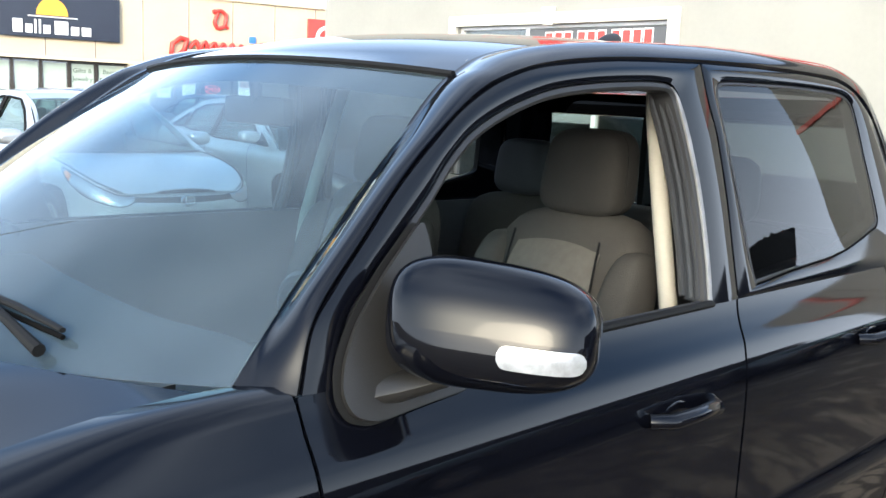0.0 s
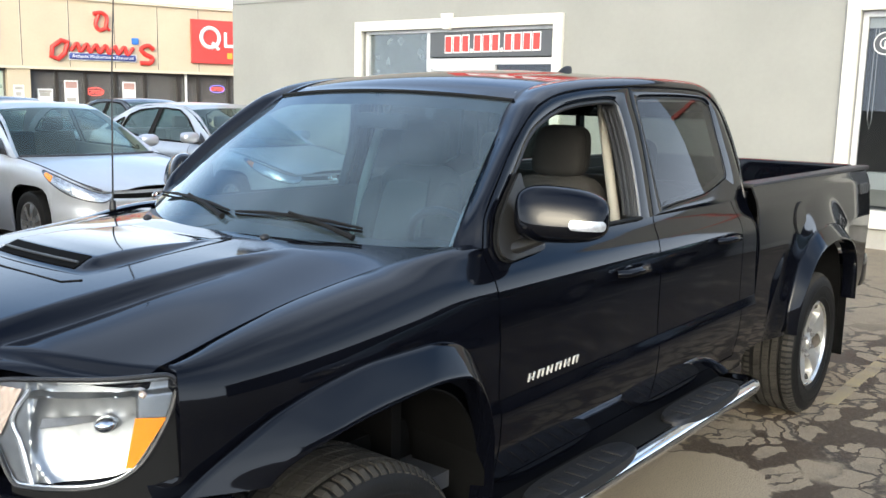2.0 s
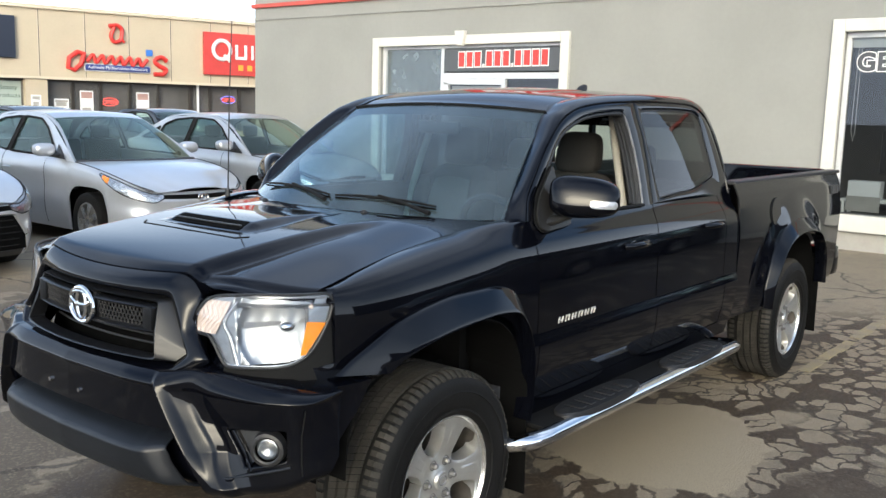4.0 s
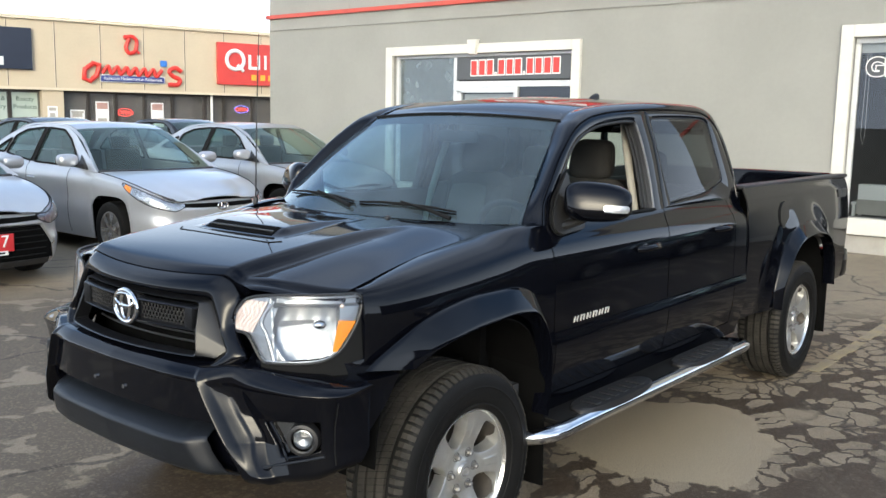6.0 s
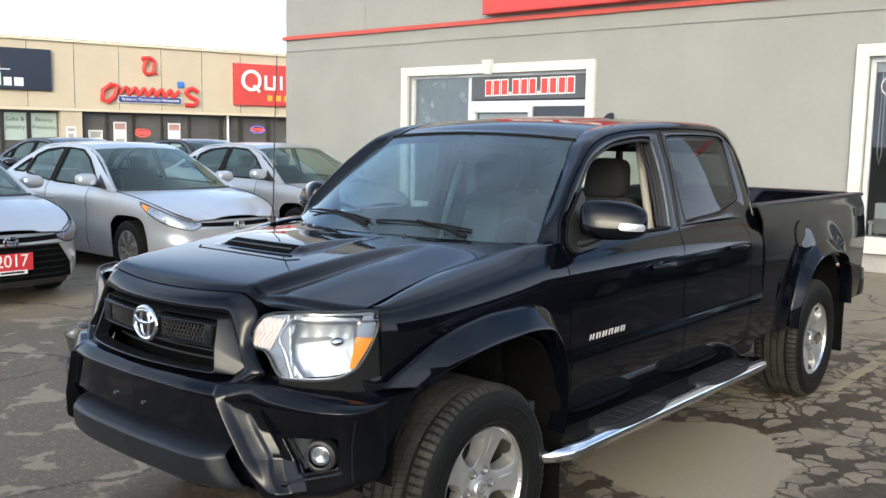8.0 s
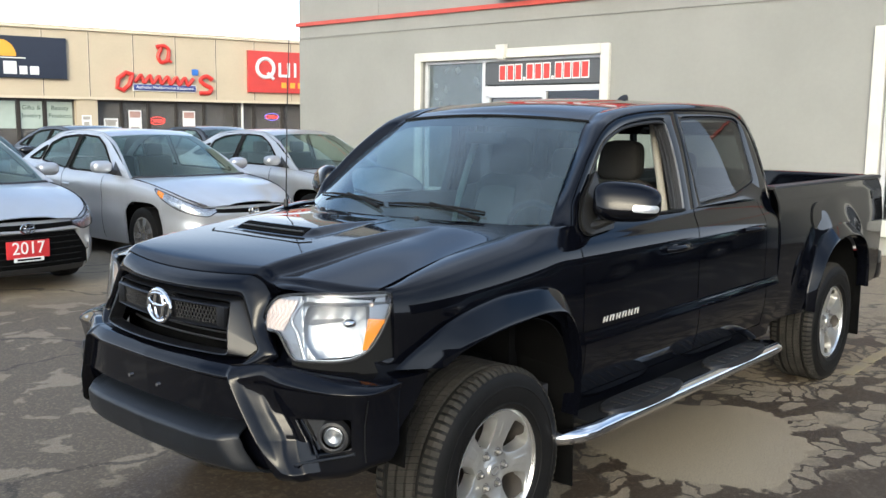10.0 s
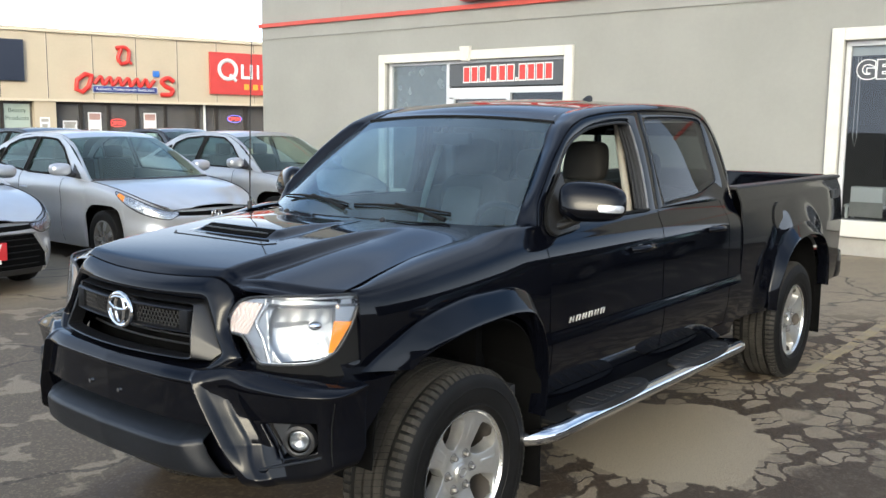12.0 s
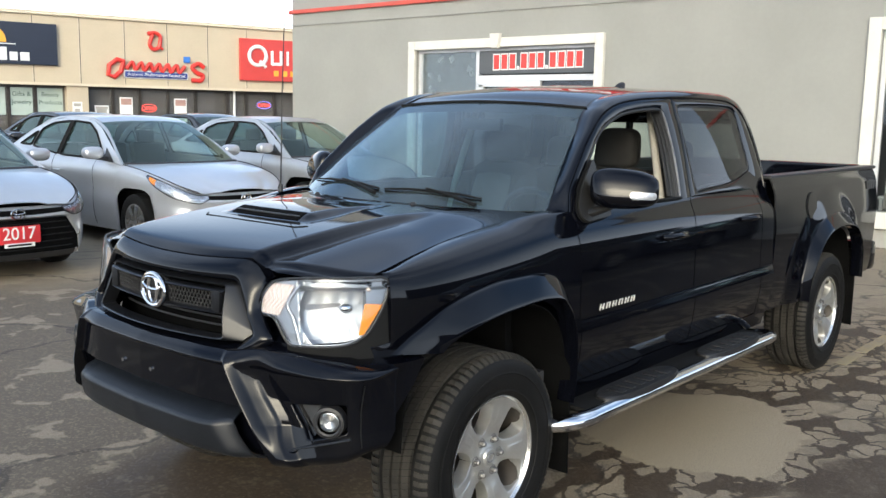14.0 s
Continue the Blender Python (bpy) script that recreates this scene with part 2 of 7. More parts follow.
def box(x0, x1, y0, y1, z0, z1, bevel=0.0, bm=None):
    bm = bm or bmesh.new()
    got = bmesh.ops.create_cube(bm, size=1.0)["verts"]
    for v in got:
        v.co = Vector(((x0 + x1) / 2 + v.co.x * (x1 - x0), (y0 + y1) / 2 + v.co.y * (y1 - y0), (z0 + z1) / 2 + v.co.z * (z1 - z0)))
    if bevel:
        es = list({e for v in got for e in v.link_edges})
        bmesh.ops.bevel(bm, geom=es, offset=bevel, segments=2, affect="EDGES", profile=0.6)
    return bm


def ring_mesh(profile, n=48, bm=None, axis="y"):
    """A turned body: (radius, along) knots spun about the y axis."""
    bm = bm or bmesh.new()
    rows = [[bm.verts.new((r * math.cos(a), y, r * math.sin(a))) for r, y in profile] for a in (2 * math.pi * k / n for k in range(n))]
    for k in range(n):
        a, b = rows[k], rows[(k + 1) % n]
        for i in range(len(profile) - 1):
            bm.faces.new((a[i], a[i + 1], b[i + 1], b[i]))
    return bm


def plate(outer, holes, fn, bm=None):
    """A flat panel in (u, v) with openings, laid into space by fn."""
    bm = bm or bmesh.new()
    edges = []
    for loop in (outer, *holes):
        vs = [bm.verts.new((u, v, 0)) for u, v in loop]
        edges += [bm.edges.new((a, b)) for a, b in zip(vs, vs[1:] + vs[:1])]
    bmesh.ops.triangle_fill(bm, use_beauty=True, use_dissolve=False, edges=edges)
    for v in bm.verts:
        v.co = fn(v.co.x, v.co.y)
    return bm


def mirrored(bm):
    """The same panel for the other side of a vehicle."""
    twin = bm.copy()
    for v in twin.verts:
        v.co.y = -v.co.y
    bmesh.ops.reverse_faces(twin, faces=twin.faces)
    return twin


def part(name, bm, mat, parent=None, label="", thick=0.0, smooth=True, sharp=40, outward=True, middle=(-1.3, 0, 0.9)):
    """Links a bmesh as one mesh object under a thing or a part."""
    if outward:
        bmesh.ops.recalc_face_normals(bm, faces=bm.faces)
    if mat in PANES:
        # panes face away from the middle of their vehicle or room
        c = sum((v.co for v in bm.verts), Vector()) / len(bm.verts) - Vector(middle)
        turned = [f for f in bm.faces if f.normal.dot(c) < 0]
        if len(turned) * 2 > len(bm.faces):
            bmesh.ops.reverse_faces(bm, faces=bm.faces)
    elif thick:
        bmesh.ops.solidify(bm, geom=bm.faces, thickness=min(thick, 0.008))
        bmesh.ops.recalc_face_normals(bm, faces=bm.faces)
    me = bpy.data.meshes.new(name)
    bm.to_mesh(me)
    bm.free()
    me.materials.append(mat)
    if smooth:
        me.shade_smooth()
        me.set_sharp_from_angle(angle=radians(sharp))
    ob = new(name, me)
    if parent is not None:
        ob.parent = parent
    if label:
        ob["label"] = label
    return ob


def thing(name, label, category, at=None, group="", kind=""):
    ob = new(name)
    if at is not None:
        ob.matrix_world = at
    return tagged(ob, label, category, group, kind)


def setting(name, bm, mat, label="", category="", smooth=False):
    return tagged(part(name, bm, mat, None, smooth=smooth), label, category, "", "structure")


def lettering(text, size, depth, mat, parent, m, name="lettering", spacing=1.0, align="CENTER", width=None, shear=0.0, bold=0.0):
    """Raised letters in the built-in face, as a mesh."""
    cu = bpy.data.curves.new(name, "FONT")
    cu.body, cu.size, cu.extrude, cu.align_x, cu.space_character, cu.shear = text, size, depth, align, spacing, shear
    cu.offset = bold
    tmp = bpy.data.objects.new(name, cu)
    scene.collection.objects.link(tmp)
    bpy.context.view_layer.update()
    me = bpy.data.meshes.new_from_object(tmp.evaluated_get(bpy.context.evaluated_depsgraph_get()))
    bpy.data.objects.remove(tmp)
    if width:
        xs = [v.co.x for v in me.vertices]
        k = width / (max(xs) - min(xs))
        for v in me.vertices:
            v.co.x *= k
    me.materials.clear()
    me.materials.append(mat)
    ob = new(name, me)
    ob.parent = parent
    ob.matrix_local = m
    return ob


# ---- ground ----
def ground_material():
    """Dusty old asphalt with wet trails between drying islands, cracks and a pale dry patch."""
    m = bpy.data.materials.new("lot_asphalt")
    m.use_nodes = True
    n, l = m.node_tree.nodes, m.node_tree.links
    b = n["Principled BSDF"]
    tc = n.new("ShaderNodeTexCoord")

    def noise(scale, detail=5, src=None):
        q = n.new("ShaderNodeTexNoise")
        q.inputs["Scale"].default_value, q.inputs["Detail"].default_value = scale, detail
        l.new(src or tc.outputs["Object"], q.inputs["Vector"])
        return q

    def ranged(src, a, c, lo=0.0, hi=1.0):
        q = n.new("ShaderNodeMapRange")
        q.interpolation_type = "SMOOTHSTEP"
        for i, v in enumerate((a, c, lo, hi)):
            q.inputs[i + 1].default_value = v
        l.new(src, q.inputs[0])
        return q.outputs[0]

    def mixed(fac, a, c):
        q = n.new("ShaderNodeMix")
        q.data_type = "RGBA"
        for i, v in ((0, fac), (6, a), (7, c)):
            if isinstance(v, tuple):
                q.inputs[i].default_value = (*v, 1)
            elif isinstance(v, float):
                q.inputs[i].default_value = v
            else:
                l.new(v, q.inputs[i])
        return q.outputs[2]

    def calc(op, a, c):
        q = n.new("ShaderNodeMath")
        q.operation = op
        for i, v in enumerate((a, c)):
            if isinstance(v, (int, float)):
                q.inputs[i].default_value = v
            else:
                l.new(v, q.inputs[i])
        return q.outputs[0]

    # wobbling coordinates, so that trails run like water
    wob = noise(2.2, 4)
    va = n.new("ShaderNodeVectorMath")
    va.operation = "MULTIPLY_ADD"
    va.inputs[1].default_value = (0.55, 0.55, 0)
    l.new(wob.outputs["Color"], va.inputs[0])
    l.new(tc.outputs["Object"], va.inputs[2])
    ripple = noise(11.0, 3)
    vb = n.new("ShaderNodeVectorMath")
    vb.operation = "MULTIPLY_ADD"
    vb.inputs[1].default_value = (0.09, 0.09, 0)
    l.new(ripple.outputs["Color"], vb.inputs[0])
    l.new(va.outputs[0], vb.inputs[2])
    flow = vb.outputs[0]

    def cells(scale, stretch):
        mp = n.new("ShaderNodeMapping")
        mp.inputs["Scale"].default_value = stretch
        l.new(flow, mp.inputs["Vector"])
        q = n.new("ShaderNodeTexVoronoi")
        q.feature = "DISTANCE_TO_EDGE"
        q.inputs["Scale"].default_value = scale
        l.new(mp.outputs[0], q.inputs["Vector"])
        return q.outputs["Distance"]

    def spot(cx, cy, rx, ry, inner=0.85, outer=1.0):
        mp = n.new("ShaderNodeMapping")
        mp.vector_type = "POINT"
        mp.inputs["Location"].default_value = (-cx / rx, -cy / ry, 0)
        mp.inputs["Scale"].default_value = (1 / rx, 1 / ry, 0)
        l.new(flow, mp.inputs["Vector"])
        ln = n.new("ShaderNodeVectorMath")
        ln.operation = "LENGTH"
        l.new(mp.outputs[0], ln.inputs[0])
        return ranged(ln.outputs["Value"], inner, outer, 1, 0)

    big, mid, fine = noise(0.5), noise(6.0, 8), noise(160.0, 3)
    base = mixed(ranged(big.outputs["Fac"], 0.35, 0.65), (0.335, 0.268, 0.184), (0.285, 0.232, 0.164))
    base = mixed(ranged(mid.outputs["Fac"], 0.45, 0.75, 0, 0.40), base, (0.135, 0.120, 0.100))
    # darker bare asphalt before the truck, with pale dusty islands
    bare = spot(0.6, -2.2, 4.3, 3.4, 0.7, 1.15)
    isl = ranged(noise(3.1, 3, flow).outputs["Fac"], 0.56, 0.60)
    dark = mixed(isl, (0.104, 0.085, 0.064), (0.265, 0.222, 0.165))
    base = mixed(calc("MULTIPLY", bare, 0.9), base, dark)
    # plain dark asphalt away from the dusty row
    away = calc("SUBTRACT", 1.0, spot(-4.0, -3.6, 10.0, 6.1, 0.86, 1.04))
    base = mixed(calc("MULTIPLY", away, 0.92), base, dark)
    # wet trails beside and behind the truck
    trail = ranged(cells(4.8, (1.0, 1.55, 1)), 0.034, 0.060, 1, 0)
    mp = n.new("ShaderNodeMapping")
    mp.inputs["Scale"].default_value = (1.0, 1.55, 1)
    l.new(flow, mp.inputs["Vector"])
    blob = n.new("ShaderNodeTexVoronoi")
    blob.feature = "SMOOTH_F1"
    blob.inputs["Scale"].default_value, blob.inputs["Smoothness"].default_value = 4.8, 0.25
    l.new(mp.outputs[0], blob.inputs["Vector"])
    trail = calc("MAXIMUM", trail, ranged(blob.outputs["Distance"], 0.53, 0.61))
    patchy = ranged(noise(0.9, 3).outputs["Fac"], 0.33, 0.40)
    wide = ranged(noise(0.9, 4, flow).outputs["Fac"], 0.67, 0.71)
    wet = calc("MAXIMUM", calc("MULTIPLY", trail, patchy), calc("MULTIPLY", wide, 0.75))
    wet = calc("MULTIPLY", wet, spot(-2.4, 2.6, 4.0, 3.0, 0.80, 1.1))
    # damp gritty ground and painted-in shade under the nose; a damp corner behind the dry patch
    grit = ranged(noise(26.0, 6).outputs["Fac"], 0.40, 0.62, 1.0, 0.45)
    wet = calc("MAXIMUM", wet, calc("MULTIPLY", grit, spot(0.46, -0.10, 0.80, 0.62, 0.70, 1.08)))
    wet = calc("MAXIMUM", wet, calc("MULTIPLY", 0.8, spot(-1.0, 2.25, 0.75, 0.50, 0.80, 1.05)))
    dry = spot(-1.56, 1.16, 0.72, 0.55, 0.96, 1.0)
    wet = calc("MULTIPLY", wet, calc("SUBTRACT", 1.0, dry))
    base = mixed(dry, base, (0.345, 0.280, 0.194))
    base = mixed(calc("MULTIPLY", wet, 0.9), base, (0.052, 0.035, 0.022))
    # cracks
    crack = ranged(cells(0.45, (1, 1, 1)), 0.004, 0.012, 1, 0)
    base = mixed(calc("MULTIPLY", crack, 0.75), base, (0.035, 0.033, 0.031))
    speck = n.new("ShaderNodeTexVoronoi")
    speck.inputs["Scale"].default_value = 85.0
    l.new(tc.outputs["Object"], speck.inputs["Vector"])
    base = mixed(ranged(fine.outputs["Fac"], 0.40, 0.66, 0, 0.5), base, (0.085, 0.067, 0.047))
    base = mixed(ranged(speck.outputs["Color"], 0.55, 0.95, 0, 0.30), base, (0.36, 0.295, 0.205))
    base = mixed(calc("MULTIPLY", wet, 0.6), base, (0.050, 0.034, 0.022))
    l.new(base, b.inputs["Base Color"])
    l.new(ranged(wet, 0, 1, 0.82, 0.60), b.inputs["Roughness"])
    b.inputs["Specular IOR Level"].default_value = 0.3
    bump = n.new("ShaderNodeBump")
    bump.inputs["Strength"].default_value, bump.inputs["Distance"].default_value = 0.32, 0.005
    l.new(noise(220.0, 4).outputs["Fac"], bump.inputs["Height"])
    l.new(bump.outputs["Normal"], b.inputs["Normal"])
    return m


def ground_sheet():
    bm = bmesh.new()
    xs = [-600, -60, -20, -10, -4, 0, 4, 10, 20, 60, 600]
    grid(lambda u, v: (u, v, 0.0), xs, xs, bm)
    return setting("ground", bm, ground_material(), "dusty cracked grey-brown asphalt car park with wet trails", "ground")


ground_sheet()
wear = random.Random(5)
YELLOW = material("yellow_line_paint", (0.35, 0.275, 0.145), 0.85, spread=0.9, scale=5.0, alt=(0.24, 0.205, 0.155), grain=0.3)
for i, (lx, ly) in enumerate(((-7.9, 0.96), (-7.9, 3.7), (-7.9, -1.8))):
    line = bmesh.new()
    x = lx
    while x < lx + 4.2:
        n = wear.uniform(0.08, 0.45)
        w0, w1 = wear.uniform(0.030, 0.052), wear.uniform(0.030, 0.052)
        box(x, min(x + n, lx + 4.2), ly - w0, ly + w1, 0.0, 0.004, 0.0, line)
        x += n + wear.choice((0.004, 0.01, 0.05, 0.14))
    setting("parking_line", line, YELLOW, "worn yellow painted parking line on the asphalt", "road marking")

# ---- the dealer's building behind the truck ----
WX = -10.2
STUCCO = material("grey_stucco", (0.310, 0.304, 0.278), 0.9, spread=0.10, scale=1.2, grain=0.25, grain_scale=180)
WHITE_TRIM = material("white_moulding", (0.66, 0.64, 0.57), 0.7, spread=0.10, scale=5, grain=0.08)
RED_TRIM = material("red_trim_paint", (0.55, 0.085, 0.06), 0.45, spread=0.15, scale=3)
SIGN_RED = material("red_sign_face", (0.62, 0.06, 0.05), 0.35, spread=0.1, scale=2)
WHITE = material("white_sheet", (0.80, 0.80, 0.78), 0.5, spread=0.05, scale=6)
ALU = material("white_aluminium", (0.66, 0.67, 0.68), 0.4, 0.2, spread=0.1, scale=8)
SIGN_GREY = material("grey_sign_panel", (0.085, 0.09, 0.095), 0.3, spread=0.1, scale=3)
# DARK_ROOM: one dark grey for walls, ceiling and floor, the indoor dimness in its colour
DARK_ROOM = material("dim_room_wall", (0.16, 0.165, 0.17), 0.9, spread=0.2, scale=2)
CONCRETE = material("concrete_ledge", (0.42, 0.40, 0.36), 0.85, spread=0.2, scale=4, grain=0.2)
WIN_A = (-9.07, -4.86, 0.45, 2.95)     # y, y, z, z of the trim's outside
WIN_B = (-0.92, 2.2, 0.45, 2.97)
TRIM = 0.16


def sheet(y0, y1, z0, z1):
    """One pane of the dealer's windows."""
    return grid(lambda y, z: (gx, y, z), (y0, y1), (z0, z1))


def hole(w, t=TRIM):
    y0, y1, z0, z1 = w
    return [(y0 + t, z0 + 0.02), (y1 - t, z0 + 0.02), (y1 - t, z1 - t), (y0 + t, z1 - t)]


def dealer_building():
    outline = [(-12.47, 0.0), (4.05, 0.0), (4.05, 5.6), (-12.47, 5.6)]
    bm = plate(outline, [hole(WIN_A), hole(WIN_B)], lambda u, v: Vector((WX, u, v)))
    bmesh.ops.recalc_face_normals(bm, faces=bm.faces)
    bmesh.ops.solidify(bm, geom=bm.faces, thickness=0.30)
    far = max(v.co.x for v in bm.verts) - WX
    for v in bm.verts:
        v.co.x -= far
    wall = part("wall_east", bm, STUCCO, smooth=False)
    tagged(wall, "grey-beige stucco shop wall with white-trimmed windows", "wall", "", "structure")
    setting("wall_south", box(-24.0, WX - 0.3, -12.47, -12.17, 0, 5.6), STUCCO, "grey-beige stucco side wall", "wall")
    setting("wall_north", box(-24.0, WX - 0.3, 3.75, 4.05, 0, 5.6), STUCCO, "grey-beige stucco end wall", "wall")
    setting("wall_west", box(-24.3, -24.0, -12.47, 4.05, 0, 5.6), STUCCO, "grey-beige stucco rear wall", "wall")
    setting("roof", box(-24.3, WX, -12.47, 4.05, 5.6, 5.8), DARK_GREY, "flat dark roof of the shop", "roof")
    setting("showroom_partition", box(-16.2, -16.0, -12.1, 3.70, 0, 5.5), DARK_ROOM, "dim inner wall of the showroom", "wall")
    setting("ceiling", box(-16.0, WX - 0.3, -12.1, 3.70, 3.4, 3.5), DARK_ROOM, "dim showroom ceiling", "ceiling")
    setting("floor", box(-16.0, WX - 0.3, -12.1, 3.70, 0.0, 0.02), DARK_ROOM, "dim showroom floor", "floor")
    # mouldings along the wall
    setting("red_band", box(WX, WX + 0.06, -12.53, 4.05, 3.64, 3.72, 0.01), RED_TRIM, "narrow red band along the wall", "trim")
    setting("ledge", box(WX, WX + 0.025, -12.47, 4.05, 3.40, 3.43), STUCCO, "thin stucco ledge under the red band", "trim")
    for y in (-10.1, -7.6, -5.1):
        setting("wall_joint", box(WX, WX + 0.006, y - 0.012, y + 0.012, 3.73, 5.6), STUCCO, "upright stucco joint", "trim")
    setting("wall_footing", box(WX, WX + 0.02, -12.47, 4.05, 0.0, 0.23), CONCRETE, "grey concrete footing of the wall", "trim")


def window_trim(name, w, key):
    y0, y1, z0, z1 = w
    win = tagged(new(name), "white-moulded shop window with grey glass", "window", "", "structure")
    for a in (box(WX - 0.02, WX + 0.06, y0, y0 + TRIM, z0, z1, 0.012), box(WX - 0.02, WX + 0.06, y1 - TRIM, y1, z0, z1, 0.012),
              box(WX - 0.02, WX + 0.06, y0 + TRIM, y1 - TRIM, z1 - TRIM, z1, 0.012)):
        part("moulding", a, WHITE_TRIM, win, "white painted moulding", smooth=False)
    part("sill", box(WX - 0.1, WX + 0.10, y0 - 0.06, y1 + 0.06, z0 - 0.2, z0 + 0.02, 0.015), WHITE_TRIM, win, "broad cream sill", smooth=False)
    if key is not None:
        bm = bmesh.new()
        ks = [(-0.07, -0.19), (0.07, -0.19), (0.12, 0.07), (-0.12, 0.07)]
        a = [bm.verts.new((WX + 0.06, key + dy, z1 + dz)) for dy, dz in ks]
        c = [bm.verts.new((WX + 0.12, key + dy * 0.9, z1 + dz * 0.95)) for dy, dz in ks]
        bm.faces.new(a[::-1])
        bm.faces.new(c)
        for i in range(4):
            bm.faces.new((a[i], a[(i + 1) % 4], c[(i + 1) % 4], c[i]))
        part("keystone", bm, WHITE_TRIM, win, "white keystone block", smooth=False)
    return win


dealer_building()
# window with the door and the number sign
gx = WX - 0.12
win = window_trim("window_1", WIN_A, -6.99)
for a in ((-8.91, -5.02, 2.74, 2.79), (-8.91, -8.84, 0.47, 2.74), (-7.53, -7.46, 0.47, 2.74), (-5.06, -5.02, 0.47, 2.74), (-7.46, -5.06, 2.22, 2.32), (-6.22, -6.14, 0.47, 2.22), (-7.46, -7.36, 0.47, 2.16), (-7.46, -6.22, 2.12, 2.22)):
    part("window_frame", box(gx - 0.03, gx + 0.05, a[0], a[1], a[2], a[3], 0.006), ALU, win, smooth=False)
part("pane", sheet(-8.84, -7.53, 0.47, 2.74), PALE_PANE, win, smooth=False, middle=(-14, 0, 1))
part("pane", sheet(-7.36, -6.22, 0.47, 2.12), SHOP_GLASS, win, smooth=False, middle=(-14, 0, 1))
part("pane", sheet(-6.14, -5.06, 0.47, 2.22), SHOP_GLASS, win, smooth=False, middle=(-14, 0, 1))
part("blind", box(gx - 0.09, gx - 0.07, -7.36, -6.22, 1.4, 2.10), WHITE, win, "white sheet behind the door glass", smooth=False)
panel = tagged(part("number_sign", box(gx + 0.052, gx + 0.07, -7.44, -5.05, 2.34, 2.73, 0.004), SIGN_GREY, smooth=False), "dark grey window sign with red white-edged marks", "sign")
# the number itself is shown as plain bars
y = -7.13
for ch in "xxx.xxx.xxxx":
    w = 0.155 if ch == "x" else 0.05
    z0, z1 = (2.40, 2.685) if ch == "x" else (2.40, 2.46)
    part("white_bar", box(gx + 0.071, gx + 0.075, y, y + w, z0 + 0.012 * (y + 7.1), z1 + 0.012 * (y + 7.1)), WHITE, panel, smooth=False)
    part("red_bar", box(gx + 0.076, gx + 0.080, y + 0.018, y + w - 0.018, z0 + 0.02 + 0.012 * (y + 7.1), z1 - 0.02 + 0.012 * (y + 7.1)), SIGN_RED, panel, smooth=False)
    y += w + 0.018
# big window with outlined letters
win = window_trim("window_2", WIN_B, None)
for a in ((-0.76, 2.04, 2.74, 2.81), (-0.76, -0.70, 0.47, 2.74), (1.98, 2.04, 0.47, 2.74), (1.2, 1.26, 0.47, 2.74)):
    part("window_frame", box(gx - 0.03, gx + 0.05, *a, 0.006), ALU, win, smooth=False)
part("pane", sheet(-0.70, 1.2, 0.47, 2.74), SHOP_GLASS, win, smooth=False, middle=(-14, 0, 1))
part("pane", sheet(1.26, 1.98, 0.47, 2.74), SHOP_GLASS, win, smooth=False, middle=(-14, 0, 1))
for txt, yy, zz in (("GEO", -0.60, 2.33), ("S", -0.20, 2.03)):
    lettering(txt, 0.31, 0.002, WHITE, win, pose(gx + 0.012, yy - 0.02, zz, 90, 0, 90), "letters", 1.06, "LEFT", bold=0.026)
    lettering(txt, 0.31, 0.004, SIGN_GREY, win, pose(gx + 0.014, yy - 0.02, zz, 90, 0, 90), "letter_core", 1.06, "LEFT", bold=0.012)
part("blind", box(gx - 0.05, gx - 0.03, -0.70, 1.98, 2.62, 2.74), WHITE, win, "pale rolled blind", smooth=False)
part("blind_cord", tube([(gx - 0.02, -0.62, 2.62), (gx - 0.02, -0.63, 1.55), (gx - 0.02, -0.60, 1.42), (gx - 0.02, -0.58, 1.55), (gx - 0.02, -0.585, 2.62)], 0.004, 5), WHITE, win)
# what stands behind the glass
chair = thing("office_chair", "black office chair behind the window", "chair", pose(gx - 0.55, -0.1, 0.02))
part("backrest", box(-0.06, 0.06, -0.26, 0.26, 0.95, 1.55, 0.05), BLACK_TRIM, chair)
part("seat", box(-0.25, 0.25, -0.26, 0.26, 0.42, 0.52, 0.04), BLACK_TRIM, chair)
part("column", tube([(0, 0, 0.05), (0, 0, 0.95)], 0.03), BLACK_TRIM, chair)
part("base", box(-0.25, 0.25, -0.04, 0.04, 0.0, 0.06, 0.01), BLACK_TRIM, chair)
copy_thing(chair, pose(gx - 0.6, 0.62, 0.02, 0, 0, 20))
table = thing("side_table", "low pale table inside the window", "table", pose(gx - 0.25, -0.3, 0.02))
part("tabletop", box(-0.18, 0.18, -0.4, 1.2, 0.60, 0.64, 0.01), WHITE, table)
for lx, ly in ((-0.15, -0.36), (0.15, -0.36), (-0.15, 1.16), (0.15, 1.16)):
    part("leg", box(lx - 0.02, lx + 0.02, ly - 0.02, ly + 0.02, 0, 0.60), WHITE, table)
tagged(part("paper_tray", box(gx - 0.30, gx - 0.08, -0.62, -0.22, 0.66, 0.90, 0.01), WHITE), "white paper tray on the low table", "tray")
tagged(part("card_sign", box(gx - 0.06, gx - 0.05, -0.62, -0.20, 0.50, 0.70), CONCRETE), "small grey card leaning inside the window", "card")

# big red sign over the wall
sign = thing("shop_sign", "large red shop sign with white marks on the wall", "sign")
part("sign_box", box(WX, WX + 0.22, -7.03, -0.5, 3.77, 5.15, 0.02), SIGN_RED, sign, smooth=False)
